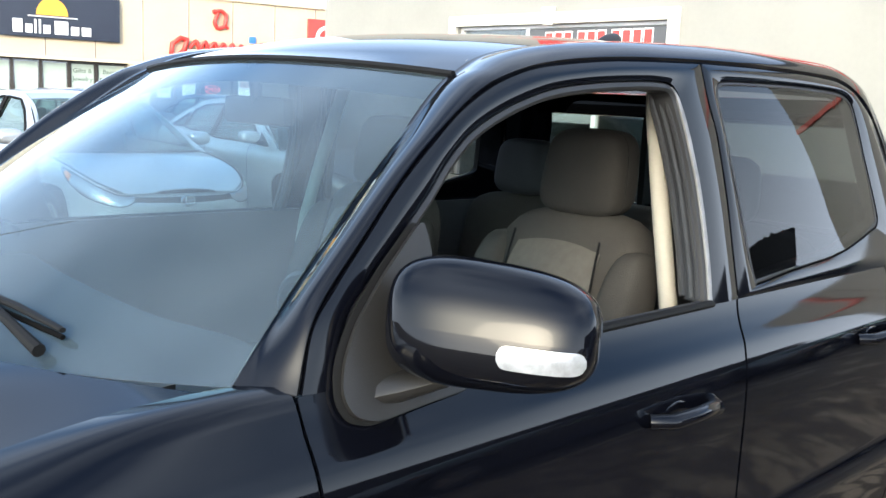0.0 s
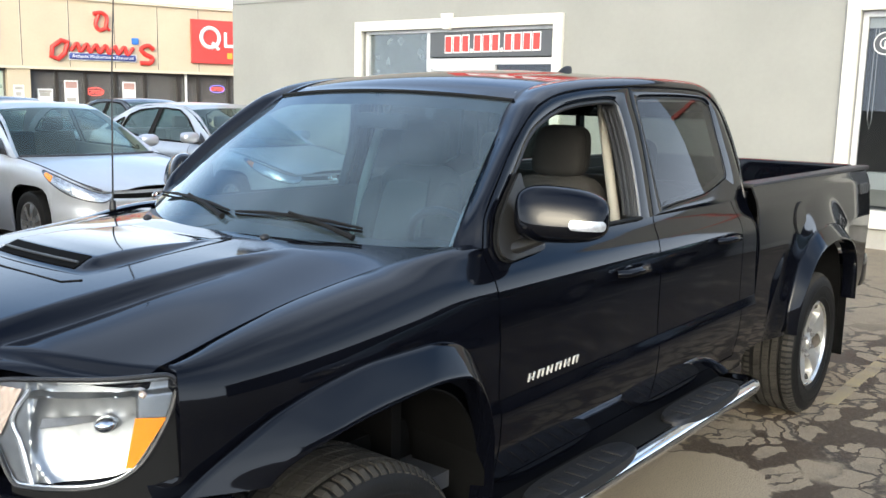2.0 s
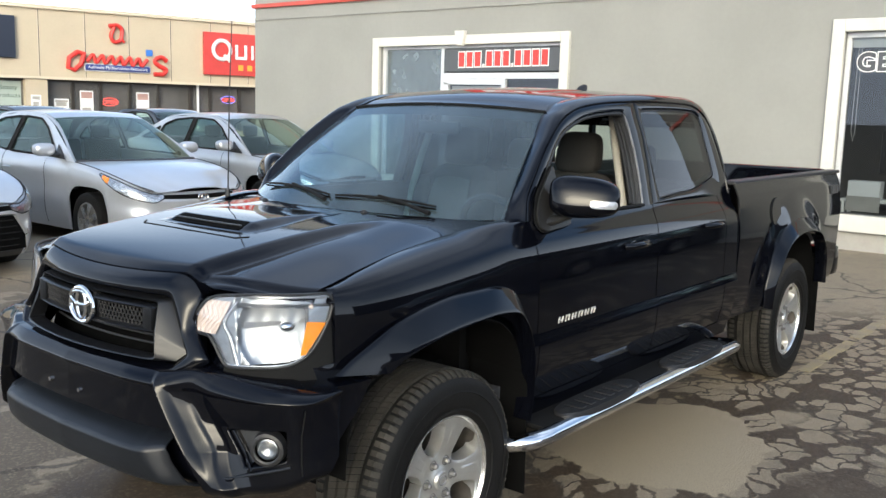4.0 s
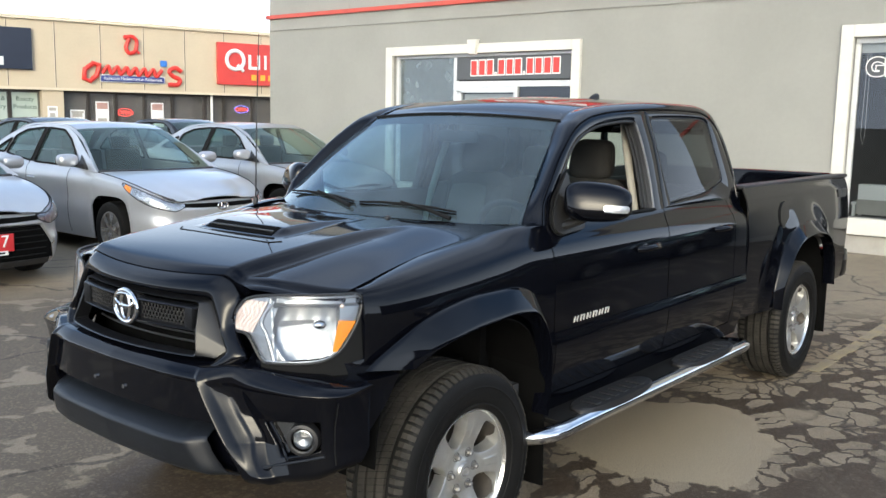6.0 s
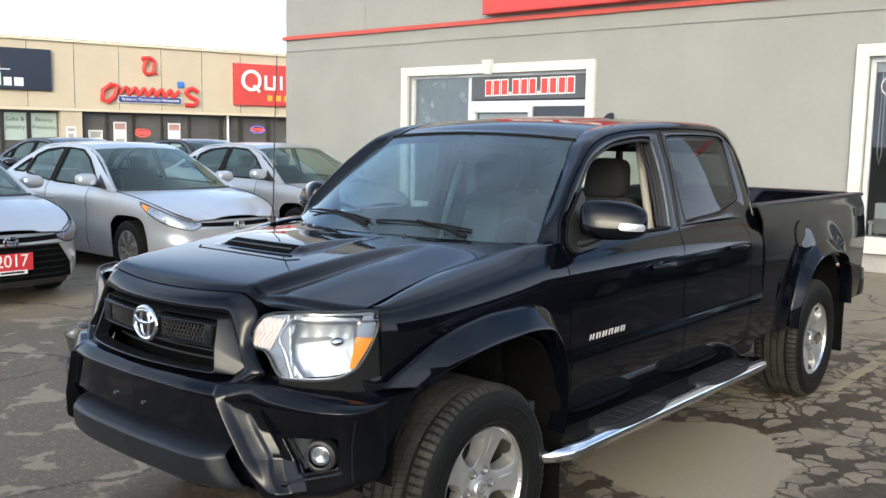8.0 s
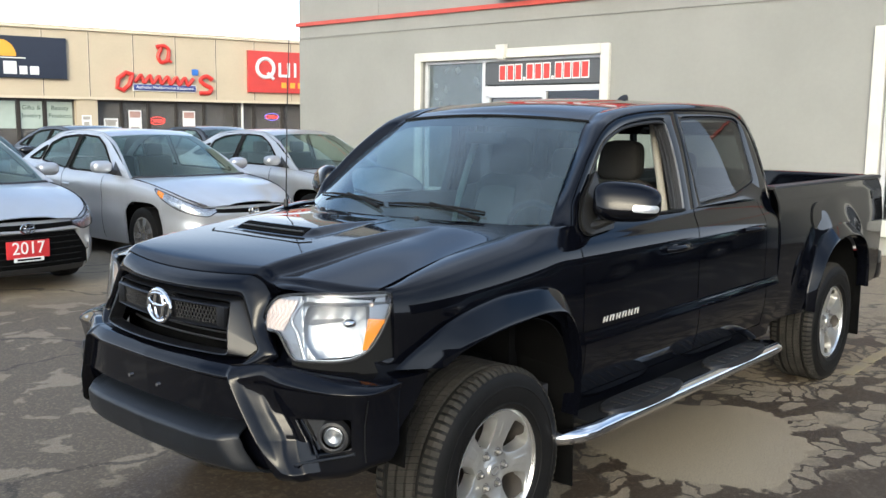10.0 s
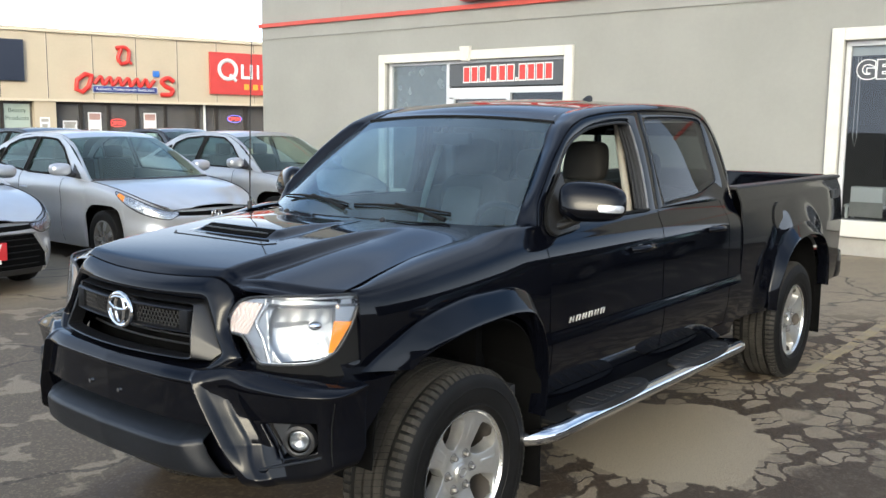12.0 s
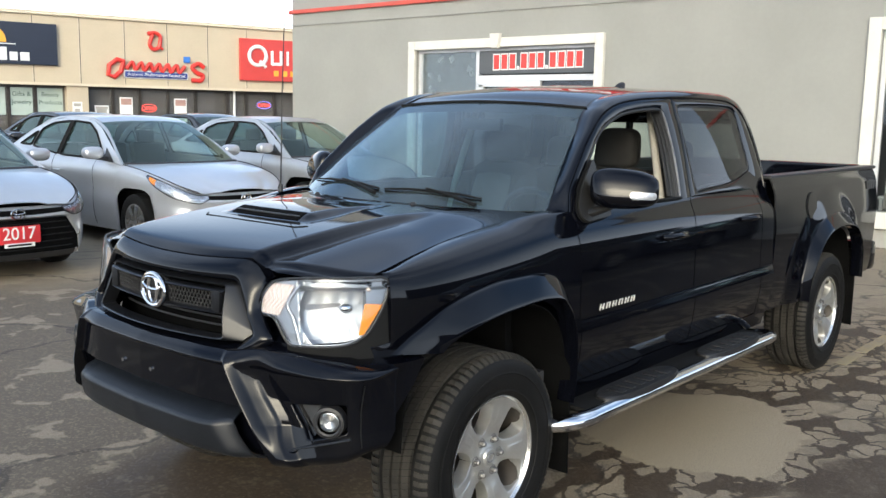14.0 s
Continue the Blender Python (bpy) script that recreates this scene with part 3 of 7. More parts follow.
for a, c in ((-6.6, -5.6), (-5.4, -4.5), (-4.3, -3.4), (-3.2, -2.3), (-1.7, -0.8)):
    part("white_mark", box(WX + 0.22, WX + 0.25, a, c, 4.05, 4.85, 0.02), WHITE, sign, smooth=False)
    part("mark_core", box(WX + 0.25, WX + 0.256, a + 0.28, c - 0.22, 4.28, 4.62), SIGN_RED, sign, smooth=False)

# ---- the shop row across the car park ----
FD, FN = Vector((-0.9611, 0.2760, 0)), Vector((0.2760, 0.9611, 0))
FAR = Matrix(((FD.x, 0, FN.x, -20.15), (FD.y, 0, FN.y, -34.0), (0, 1, 0, 0), (0, 0, 0, 1)))   # along, up, outward
BEIGE = material("beige_fascia", (0.56, 0.47, 0.34), 0.85, spread=0.10, scale=0.8, grain=0.1, grain_scale=60)
BEIGE_LIGHT = material("beige_cap", (0.66, 0.57, 0.43), 0.8, spread=0.1, scale=1)
FRAME_BROWN = material("dark_bronze_frame", (0.05, 0.042, 0.035), 0.4, 0.3, spread=0.2, scale=5)
NAVY = material("navy_sign", (0.02, 0.026, 0.045), 0.35, spread=0.1, scale=2)
ORANGE = material("orange_mark", (0.90, 0.42, 0.05), 0.4, spread=0.1, scale=4)
SCRIPT_RED = material("red_script", (0.70, 0.045, 0.035), 0.35, spread=0.1, scale=5)
BLUE = material("blue_plate", (0.03, 0.05, 0.22), 0.35, spread=0.1, scale=5)
NEON = material("red_neon", (1.0, 0.10, 0.08), 0.4, emit=1.4)
NEON_BLUE = material("blue_neon", (0.25, 0.25, 1.0), 0.4, emit=1.0)
FADED_RED = material("faded_red_print", (0.50, 0.30, 0.26), 0.6, spread=0.3, scale=8)
FROST = material("frosted_poster", (0.42, 0.50, 0.45), 0.5, spread=0.1, scale=3)
TEXT_GREEN = material("dark_green_text", (0.05, 0.09, 0.07), 0.5)


def far_box(u0, u1, z0, z1, d0, d1, bevel=0.0):
    return box(u0, u1, z0, z1, d0, d1, bevel)


row = tagged(new("shop_row"), "long low beige shop row with signs and bronze-framed glass", "building")
row.matrix_world = FAR
part("fascia", far_box(-32, 22, 2.62, 5.40, -0.3, 0.0), BEIGE, row, "beige panelled fascia", smooth=False)
part("roof_cap", far_box(-32.1, 22.1, 5.40, 5.56, -0.4, 0.12, 0.02), BEIGE_LIGHT, row, "pale metal roof edge", smooth=False)
part("soffit", far_box(-32, 22, 2.52, 2.62, -1.6, 0.06), BEIGE_LIGHT, row, smooth=False)
part("roof", far_box(-32, 22, 5.3, 5.42, -16.0, -0.4), DARK_GREY, row, smooth=False)
part("rear_wall", far_box(-32, 22, 0, 5.3, -16.2, -16.0), BEIGE, row, smooth=False)
for u in (-32, 21.8):
    part("end_wall", far_box(u, u + 0.2, 0, 5.3, -16.0, -0.3), BEIGE, row, smooth=False)
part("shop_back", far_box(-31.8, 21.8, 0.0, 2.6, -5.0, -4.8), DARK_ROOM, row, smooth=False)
u = -31.0
while u < 21:
    part("panel_joint", far_box(u - 0.015, u + 0.015, 2.66, 5.36, 0.0, 0.008), BEIGE_LIGHT, row, smooth=False)
    part("panel_joint", far_box(u + 0.015, u + 0.045, 2.66, 5.36, 0.0, 0.004), DARK_GREY, row, smooth=False)
    u += 1.86
# storefront: piers, mullions, panes
part("pier", far_box(-3.65, -2.78, 0, 2.55, -0.62, -0.05), BEIGE, row, smooth=False)
part("base_wall", far_box(-32, 22, 0.0, 0.45, -0.55, -0.42), BEIGE, row, smooth=False)
part("pane", grid(lambda u, v: (u, v, -0.51), (-32, -3.65), (0.45, 2.55)), STORE_GLASS, row, smooth=False, middle=(0, 1, -5))
part("pane", grid(lambda u, v: (u, v, -0.51), (-2.78, 22), (0.45, 2.55)), STORE_GLASS, row, smooth=False, middle=(0, 1, -5))
for u in (-9.1, -8.0, -6.95, -5.9, -4.86, -2.75, -1.68, -0.50, 0.76, 2.05, 3.55, 4.50, 5.95, 7.0, 8.2, 9.6, 11.0):
    part("mullion", far_box(u - 0.06, u + 0.06, 0.4, 2.55, -0.56, -0.40), FRAME_BROWN, row, smooth=False)
part("head_frame", far_box(-2.78, 22, 2.44, 2.55, -0.56, -0.38), FRAME_BROWN, row, smooth=False)
part("head_frame", far_box(-32, -3.65, 2.46, 2.55, -0.56, -0.38), FRAME_BROWN, row, smooth=False)
part("pipe", tube([(3.85, 0.0, -0.3), (3.85, 2.55, -0.3)], 0.06), WHITE, row, "pale upright pipe", smooth=True)
for u0, u1 in ((-9.0, -8.1), (-7.9, -7.05), (-6.85, -6.0), (-5.8, -4.95), (-4.76, -3.75)):
    part("poster", far_box(u0, u1, 1.25, 2.40, -0.49, -0.48), FROST, row, "pale green lettered poster", smooth=False)
for txt, u, z in (("Gifts &", -5.38, 2.05), ("Jewelry", -5.38, 1.72), ("Beauty", -4.25, 2.05), ("Products", -4.25, 1.72)):
    lettering(txt, 0.26, 0.004, TEXT_GREEN, row, pose(u, z, -0.47), "lettering")
for u0, u1, z0, z1 in ((-2.45, -1.85, 1.2, 1.72), (-1.38, -0.82, 1.0, 2.1), (1.05, 1.62, 1.0, 2.1), (-3.45, -3.05, 1.2, 1.85)):
    poster = part("poster", far_box(u0, u1, z0, z1, -0.47, -0.45) if u0 > -3 else far_box(u0, u1, z0, z1, -0.05, -0.03), WHITE, row, "white paper notice", smooth=False)
    top = z1 - 0.3 * (z1 - z0)
    dd = -0.448 if u0 > -3 else -0.028
    part("print", far_box(u0 + 0.05, u1 - 0.05, top, z1 - 0.06, dd, dd + 0.003), FADED_RED if z1 > 2 else CONCRETE, poster, smooth=False)
    part("print", far_box(u0 + 0.08, u1 - 0.1, z0 + 0.2, z0 + 0.36, dd, dd + 0.003), CONCRETE, poster, smooth=False)
for u, z, mt in ((-0.12, 1.55, NEON), (5.4, 1.80, NEON)):
    lettering("OPEN", 0.24, 0.01, mt, row, pose(u, z, -0.44), "open_sign")
    loop = [(u + 0.36 * math.cos(a), z + 0.09 + 0.17 * math.sin(a), -0.45) for a in (2 * math.pi * k / 24 for k in range(25))]
    part("neon_ring", tube(loop, 0.012, 6, caps=False), NEON if u < 0 else NEON_BLUE, row, "glowing neon ring")

# signs on the fascia (names drawn as plain shapes)
s1 = thing("tan_salon_sign", "navy sign box with an orange half disc and white marks", "sign", FAR)
part("sign_box", far_box(-8.5, -4.0, 3.33, 5.03, 0.0, 0.18, 0.02), NAVY, s1, smooth=False)
bm = bmesh.new()
arc = [(-6.53 + 0.58 * math.cos(a), 4.2 + 0.66 * math.sin(a)) for a in span(0, math.pi, 20)]
front, back = [bm.verts.new((u, z, 0.21)) for u, z in arc], [bm.verts.new((u, z, 0.18)) for u, z in arc]
bm.faces.new(front)
for i in range(19):
    bm.faces.new((front[i], front[i + 1], back[i + 1], back[i]))
part("half_disc", bm, ORANGE, s1, "orange half disc", smooth=False)
part("white_line", far_box(-7.4, -5.6, 4.12, 4.16, 0.18, 0.2), WHITE, s1, smooth=False)
for u0, u1, z1 in ((-7.95, -7.6, 4.0), (-7.5, -7.25, 3.82), (-7.18, -7.1, 4.02), (-7.02, -6.94, 4.02), (-6.86, -6.6, 3.82), (-6.45, -5.95, 4.0), (-5.85, -5.55, 3.82), (-5.45, -5.1, 3.82)):
    part("white_mark", far_box(u0, u1, 3.48, z1, 0.18, 0.205, 0.01), WHITE, s1, smooth=False)

s2 = thing("restaurant_sign", "red script-like sign with a blue name plate on the fascia", "sign", FAR)
swing = [(-1.25, 3.62), (-1.55, 3.72), (-1.9, 3.45), (-1.95, 3.05), (-1.7, 2.95), (-1.42, 3.2), (-1.3, 3.6)]
part("red_loop", tube([(u, z, 0.09) for u, z in swing], 0.105, 8), SCRIPT_RED, s2, "red raised loop")
wave = [(-1.18 + 0.195 * i + (0.07 if i % 2 else 0), (3.63 if i % 2 else 3.32) - 0.006 * i, 0.09) for i in range(14)]
wv = path3(wave)
part("red_wave", tube([wv(t) for t in span(0, 1, 90)], 0.082, 8), SCRIPT_RED, s2, "red raised wavy stroke")
ess = path3([(2.3, 3.52, 0.09), (2.05, 3.68, 0.09), (1.75, 3.5, 0.09), (1.9, 3.32, 0.09), (2.25, 3.12, 0.09), (2.1, 2.92, 0.09), (1.7, 2.92, 0.09)])
part("red_curl", tube([ess(t) for t in span(0, 1, 30)], 0.10, 8), SCRIPT_RED, s2, "red raised curl")
top = path3([(-0.22, 4.88, 0.09), (0.1, 4.95, 0.09), (0.34, 4.75, 0.09), (0.26, 4.32, 0.09), (0.02, 4.22, 0.09), (-0.14, 4.45, 0.09), (0.0, 4.85, 0.09)])
part("red_ring", tube([top(t) for t in span(0, 1, 30)], 0.085, 8), SCRIPT_RED, s2, "red raised ring")
part("red_tail", tube([(-0.2, 4.98, 0.09), (-0.12, 4.86, 0.09), (0.0, 4.84, 0.09)], 0.06, 8), SCRIPT_RED, s2)
part("red_foot", tube([(0.28, 4.5, 0.09), (0.36, 4.3, 0.09), (0.44, 4.24, 0.09)], 0.06, 8), SCRIPT_RED, s2)
part("blue_mark", far_box(1.36, 1.66, 3.70, 3.98, 0.03, 0.1, 0.05), material("bright_blue_mark", (0.05, 0.2, 0.6), 0.4), s2, "small blue mark")
part("name_plate_rim", far_box(-1.30, 1.56, 2.93, 3.27, 0.0, 0.10, 0.08), WHITE, s2, "white rim of the plate")
part("name_plate", far_box(-1.26, 1.52, 2.965, 3.235, 0.03, 0.125, 0.07), BLUE, s2, "blue name plate")
lettering("Authentic Mediterranean Restaurant", 0.19, 0.006, WHITE, s2, pose(0.13, 3.045, 0.13), "lettering", width=2.55)

s3 = thing("burger_sign", "red sign box with white and yellow marks", "sign", FAR)
part("sign_box", far_box(4.0, 9.0, 3.02, 4.96, 0.0, 0.2, 0.02), SIGN_RED, s3, smooth=False)
ringq = [(4.85 + 0.42 * math.cos(a), 4.17 + 0.43 * math.sin(a), 0.22) for a in (2 * math.pi * k / 30 for k in range(31))]
part("white_ring", tube(ringq, 0.09, 8, caps=False), WHITE, s3, "white raised ring")
part("white_tail", tube([(4.95, 3.95, 0.22), (5.25, 3.66, 0.22)], 0.08, 8), WHITE, s3)
for u0, u1 in ((5.5, 5.64), (5.95, 6.09), (6.3, 6.42), (6.75, 6.9), (7.1, 7.6)):
    part("white_mark", far_box(u0, u1, 3.78, 4.45, 0.2, 0.24, 0.02), WHITE, s3, smooth=False)
part("white_mark", far_box(5.55, 6.05, 3.76, 3.9, 0.2, 0.238, 0.02), WHITE, s3, smooth=False)
for u0 in (5.65, 6.1, 6.5, 6.9, 7.3):
    part("yellow_mark", far_box(u0, u0 + 0.24, 3.26, 3.52, 0.2, 0.23), ORANGE, s3, smooth=False)

# unseen dark wall added on the lot's far side, for the pickup's reflections
DARK_WALL = material("unseen_wall_dark", (0.045, 0.038, 0.034), 0.85, spread=0.4, scale=0.7, alt=(0.030, 0.030, 0.029), grain=0.2, grain_scale=30)
setting("unseen_dark_wall", box(-40.0, -4.0, 20.0, 20.4, 0.0, 5.0), DARK_WALL, "unseen plain dark wall added on the far side for the pickup's reflections", "wall")


# ---- the black pickup: x forward, y to its left, front axle at x = 0 ----
truck = thing("pickup_truck", "glossy black crew-cab pickup with chrome side steps, driver's window open", "pickup truck")
WB, TYRE_R, HUB_Z, WHEEL_Y = 3.571, 0.388, 0.384, 0.762
yoff = pchip([-4.70, -4.2, -3.0, -0.5, 0.1, 0.25, 0.45], [-0.03, -0.008, 0, 0, 0, -0.008, -0.035])
side_prof = pchip([0.46, 0.56, 0.68, 0.758, 0.766, 0.798, 0.808, 1.0, 1.06, 1.12, 1.16, 1.20, 1.225, 1.25, 1.30], [0.835, 0.862, 0.885, 0.8895, 0.8885, 0.8805, 0.8775, 0.876, 0.873, 0.865, 0.850, 0.823, 0.808, 0.797, 0.784])
bed_prof = pchip([0.46, 0.62, 0.80, 1.0, 1.12, 1.22, 1.30], [0.835, 0.868, 0.878, 0.884, 0.874, 0.862, 0.828])


def both(name, bm, mat, label="", thick=0.0, parent=None, sharp=40):
    """A panel and its twin on the other side."""
    twin = mirrored(bm)
    a = part(name, bm, mat, parent or truck, label, thick, sharp=sharp)
    b = part(name, twin, mat, parent or truck, label, thick, sharp=sharp)
    return a, b


def side_panel(xa, xb, za, zb, prof, nx=14, nz=110):
    """A body side between two shut lines; xa and xb may lean with height."""
    fa = xa if callable(xa) else (lambda z: xa)
    fb = xb if callable(xb) else (lambda z: xb)
    fz = za if callable(za) else (lambda x: za)
    ft = zb if callable(zb) else (lambda x: zb)

    def fn(u, v):
        x0 = fa(0.9) + (fb(0.9) - fa(0.9)) * u
        z = fz(x0) + (ft(x0) - fz(x0)) * v
        x = fa(z) + (fb(z) - fa(z)) * u
        return (x, prof(z) + yoff(x), z)
    return grid(fn, span(0, 1, nx), span(0, 1, nz))


def arch(x, cx, a, b, cz, low):
    d = (x - cx) / a
    return max(low, cz + b * (1 - d ** 4) ** 0.25) if abs(d) < 1 else low


# doors and sills
door_front = pchip([0.5, 0.85, 1.26], [-0.571, -0.571, -0.571])
bp = pchip([0.5, 0.95, 1.12, 1.20, 1.25], [-1.605, -1.603, -1.615, -1.648, -1.674])
front_doors = both("front_door", side_panel(door_front, lambda z: bp(z) + 0.004, 0.548, 1.245, side_prof), PAINT, "black painted front door skin", 0.012)
rear_doors = both("rear_door", side_panel(lambda z: bp(z) - 0.004, pchip([0.5, 0.9, 1.26], [-2.44, -2.43, -2.45]), 0.548, 1.245, side_prof), PAINT, "black painted rear door skin", 0.012)
both("cab_corner", side_panel(pchip([0.5, 0.9, 1.26], [-2.446, -2.436, -2.456]), -2.619, 0.52, 1.255, side_prof, nx=5), PAINT, "", 0.012)
both("sill", side_panel(-0.50, -2.615, 0.455, 0.542, side_prof, nz=6), PAINT, "black sill below the doors", 0.012)

# front wings, wrapping round to the grille
wing_plan = path3([(-0.565, 0.874, 0), (-0.2, 0.874, 0), (0.15, 0.868, 0), (0.36, 0.846, 0), (0.50, 0.800, 0), (0.61, 0.72, 0), (0.685, 0.60, 0), (0.725, 0.46, 0)])
bonnet_half = pchip([-0.52, -0.30, 0.0, 0.30, 0.48, 0.60], [0.722, 0.705, 0.706, 0.732, 0.752, 0.758])
seam_z = pchip([-0.565, -0.40, 0.0, 0.25, 0.45, 0.60], [1.250, 1.238, 1.192, 1.155, 1.118, 1.095])


wing_top = path3([(0.874, 1.0, 0), (0.866, 1.11, 0), (0.850, 1.16, 0), (0.823, 1.20, 0), (0.797, 1.245, 0), (0.770, 1.256, 0), (0.722, 1.250, 0)])


def wing(u, v):
    p, q = wing_plan(u), wing_plan(min(u + 0.01, 1.0)) - wing_plan(max(u - 0.01, 0.0))
    nrm = Vector((-q.y, q.x, 0)).normalized()
    low = arch(p.x, 0.0, 0.50, 0.545, 0.40, 0.50 if p.x < 0 else 0.80)
    front = step(0.69, 0.80, u)
    top = seam_z(p.x) if u < 0.80 else 1.09
    inset = (p.y - bonnet_half(p.x)) * (1 - front) + 0.03 * front
    z0 = 1.0 - 0.06 * front
    if v < 0.6:
        z = low + (z0 - low) * v / 0.6
        out = (side_prof(z) - 0.874) * (1 - step(0.35, 0.62, u))
    else:
        t = (v - 0.6) / 0.4
        z = (1 - t) ** 2 * z0 + 2 * t * (1 - t) * (top + 0.012) + t * t * top
        out = -inset * t * t
        rear = 1 - step(-0.55, -0.20, p.x)
        if rear > 0:
            q2 = wing_top(t)
            z += (q2.y - z) * rear
            out += (q2.x - p.y - out) * rear
    out -= 0.060 * step(0.695, 0.715, u) * step(0.885, 0.90, z)
    return p + nrm * out + Vector((0, 0, z))


both("front_wing", grid(wing, span(0, 1, 80), span(0, 1, 34)), PAINT, "black front wing", 0.01)


# outer and inner edges of the arch flares, from the front foot round to the rear foot, about the axle
FLARE_FRONT = [(0.496, 0.862, 0.318, 0.846), (0.392, 0.925, 0.262, 0.882), (0.252, 0.990, 0.160, 0.914), (0.100, 1.024, 0.060, 0.931), (-0.060, 1.040, -0.060, 0.941), (-0.236, 1.040, -0.205, 0.950), (-0.366, 1.017, -0.341, 0.938),
               (-0.432, 0.960, -0.402, 0.895), (-0.480, 0.865, -0.446, 0.82), (-0.502, 0.745, -0.468, 0.73), (-0.500, 0.61, -0.468, 0.60), (-0.475, 0.51, -0.450, 0.50)]
FLARE_REAR = [(0.530, 0.540, 0.480, 0.530), (0.535, 0.64, 0.487, 0.64), (0.500, 0.76, 0.458, 0.75), (0.440, 0.87, 0.395, 0.845), (0.345, 0.965, 0.300, 0.915), (0.190, 1.030, 0.165, 0.955), (0.0, 1.050, 0.0, 0.968),
              (-0.190, 1.035, -0.170, 0.955), (-0.345, 0.975, -0.320, 0.915), (-0.450, 0.87, -0.415, 0.835), (-0.505, 0.73, -0.468, 0.71), (-0.515, 0.58, -0.480, 0.57)]


def flare(cx, knots):
    """A wheel-arch flare: a broad, slightly crowned band that stands out towards its inner edge."""
    way = by_index(knots)
    sec = [(-0.02, -0.004), (0.0, 0.006), (0.03, 0.010), (0.10, 0.014), (0.30, 0.026), (0.55, 0.040), (0.80, 0.053), (0.93, 0.0595), (0.985, 0.060), (1.01, 0.054), (1.0, -0.02)]

    def fn(t, k):
        s, out = sec[int(k)]
        xa, za, xb, zb = way(t)
        x, z = cx + xa + (xb - xa) * s, za + (zb - za) * s
        ease = 0.62 + 0.38 * step(0, 2.5, t)
        ya = wing_side(x, za) if cx == 0 else fender_side(x, za)
        yb = (wing_side(x, za) if cx == 0 else fender_side(x, za))
        return (x, ya + (yb - ya) * s + (out if out < 0.006 else out * ease), z)
    return grid(fn, span(0, len(knots) - 1, 90), range(len(sec)))


def wing_side(x, z):
    y = side_prof(min(max(z, 0.83), 1.0))
    return y - 0.012 * step(0.15, 0.50, x) - 0.020 * step(0.30, 0.55, x)


def fender_side(x, z):
    return bed_prof(min(max(z, 0.70), 1.05)) + bulge(x, min(z, 1.05)) * 0.9


def bulge(x, z):
    """How far the bed side swells out round the rear wheel."""
    r = math.hypot((x + WB) / 0.74, (z - 0.42) / 0.80)
    return 0.038 * (1 - step(0.72, 1.02, r)) * step(0.45, 0.60, z + 0.3)


both("arch_flare", flare(0.0, FLARE_FRONT), PAINT, "black front arch flare", 0.006, sharp=50)
both("arch_flare", flare(-WB, FLARE_REAR), PAINT, "black rear arch flare", 0.006, sharp=50)
for cx in (0.0, -WB):
    both("wheel_liner", grid(lambda t, y: (cx + 0.49 * math.copysign(abs(math.cos(t)) ** 0.6, math.cos(t)), y, 0.40 + 0.54 * math.copysign(abs(math.sin(t)) ** 0.6, math.sin(t))), span(0.10, math.pi + 0.04, 40), (0.45, 0.62, 0.875)), VOID, "", 0.006)
    both("wheel_liner_back", plate([(cx + 0.50 * math.copysign(abs(math.cos(t)) ** 0.6, math.cos(t)), 0.40 + 0.55 * math.copysign(abs(math.sin(t)) ** 0.6, math.sin(t))) for t in span(0.12, math.pi - 0.12, 40)], [], lambda u, v: Vector((u, 0.45, v))), VOID, "", 0.006)
both("mud_flap", grid(lambda y, z: (-0.470 - 0.05 * (z - 0.5) ** 2 - 0.02 * (y - 0.66), y, z), span(0.64, 0.905, 6), span(0.19, 0.78, 14)), VOID, "black rubber mud flap", 0.008)
both("mud_flap", grid(lambda y, z: (-WB - 0.500 - 0.04 * (z - 0.5) ** 2, y, z), span(0.64, 0.915, 6), span(0.22, 0.76, 14)), VOID, "black rubber mud flap", 0.008)
part("underbody", box(-4.5, 0.30, -0.62, 0.62, 0.36, 0.72, 0.03), VOID, truck, "dark underbody and frame")
part("splash_guard", box(0.30, 0.74, -0.58, 0.58, 0.50, 0.80, 0.03), VOID, truck, "dark splash guard behind the bumper")

# bed
both("bed_side", grid(lambda u, v: (u, bed_prof((zz := (lo := arch(u, -WB, 0.50, 0.555, 0.40, 0.53)) + (1.302 - lo) * v)) + yoff(u) + bulge(u, zz), zz),
                      span(-2.625, -4.66, 110), span(0, 1, 44)), PAINT, "black bed side", 0.012)
both("bed_rail", box(-4.66, -2.645, 0.742, 0.828, 1.292, 1.316, 0.010), BLACK_TRIM, "black plastic bed rail cap")
both("bed_inner", box(-4.60, -2.66, 0.725, 0.74, 0.82, 1.30), BLACK_TRIM, "dark inner bed side")
for z in (0.95, 1.08, 1.21):
    both("bed_rib", box(-4.58, -2.68, 0.705, 0.728, z, z + 0.03, 0.005), BLACK_TRIM)
part("bed_floor", box(-4.60, -2.66, -0.73, 0.73, 0.79, 0.82), BLACK_TRIM, truck, "dark bed floor")
part("bed_front", box(-2.69, -2.655, -0.74, 0.74, 0.80, 1.30, 0.006), PAINT, truck, "front wall of the bed")
part("tailgate", box(-4.67, -4.60, -0.725, 0.725, 0.80, 1.318, 0.02), PAINT, truck, "black tailgate, shut")
both("tail_lamp", box(-4.695, -4.64, 0.735, 0.825, 0.86, 1.20, 0.015), RED_GLASS, "red tail lamp")
part("rear_bumper", box(-4.86, -4.68, -0.83, 0.83, 0.52, 0.74, 0.04), PAINT, truck, "black rear bumper")
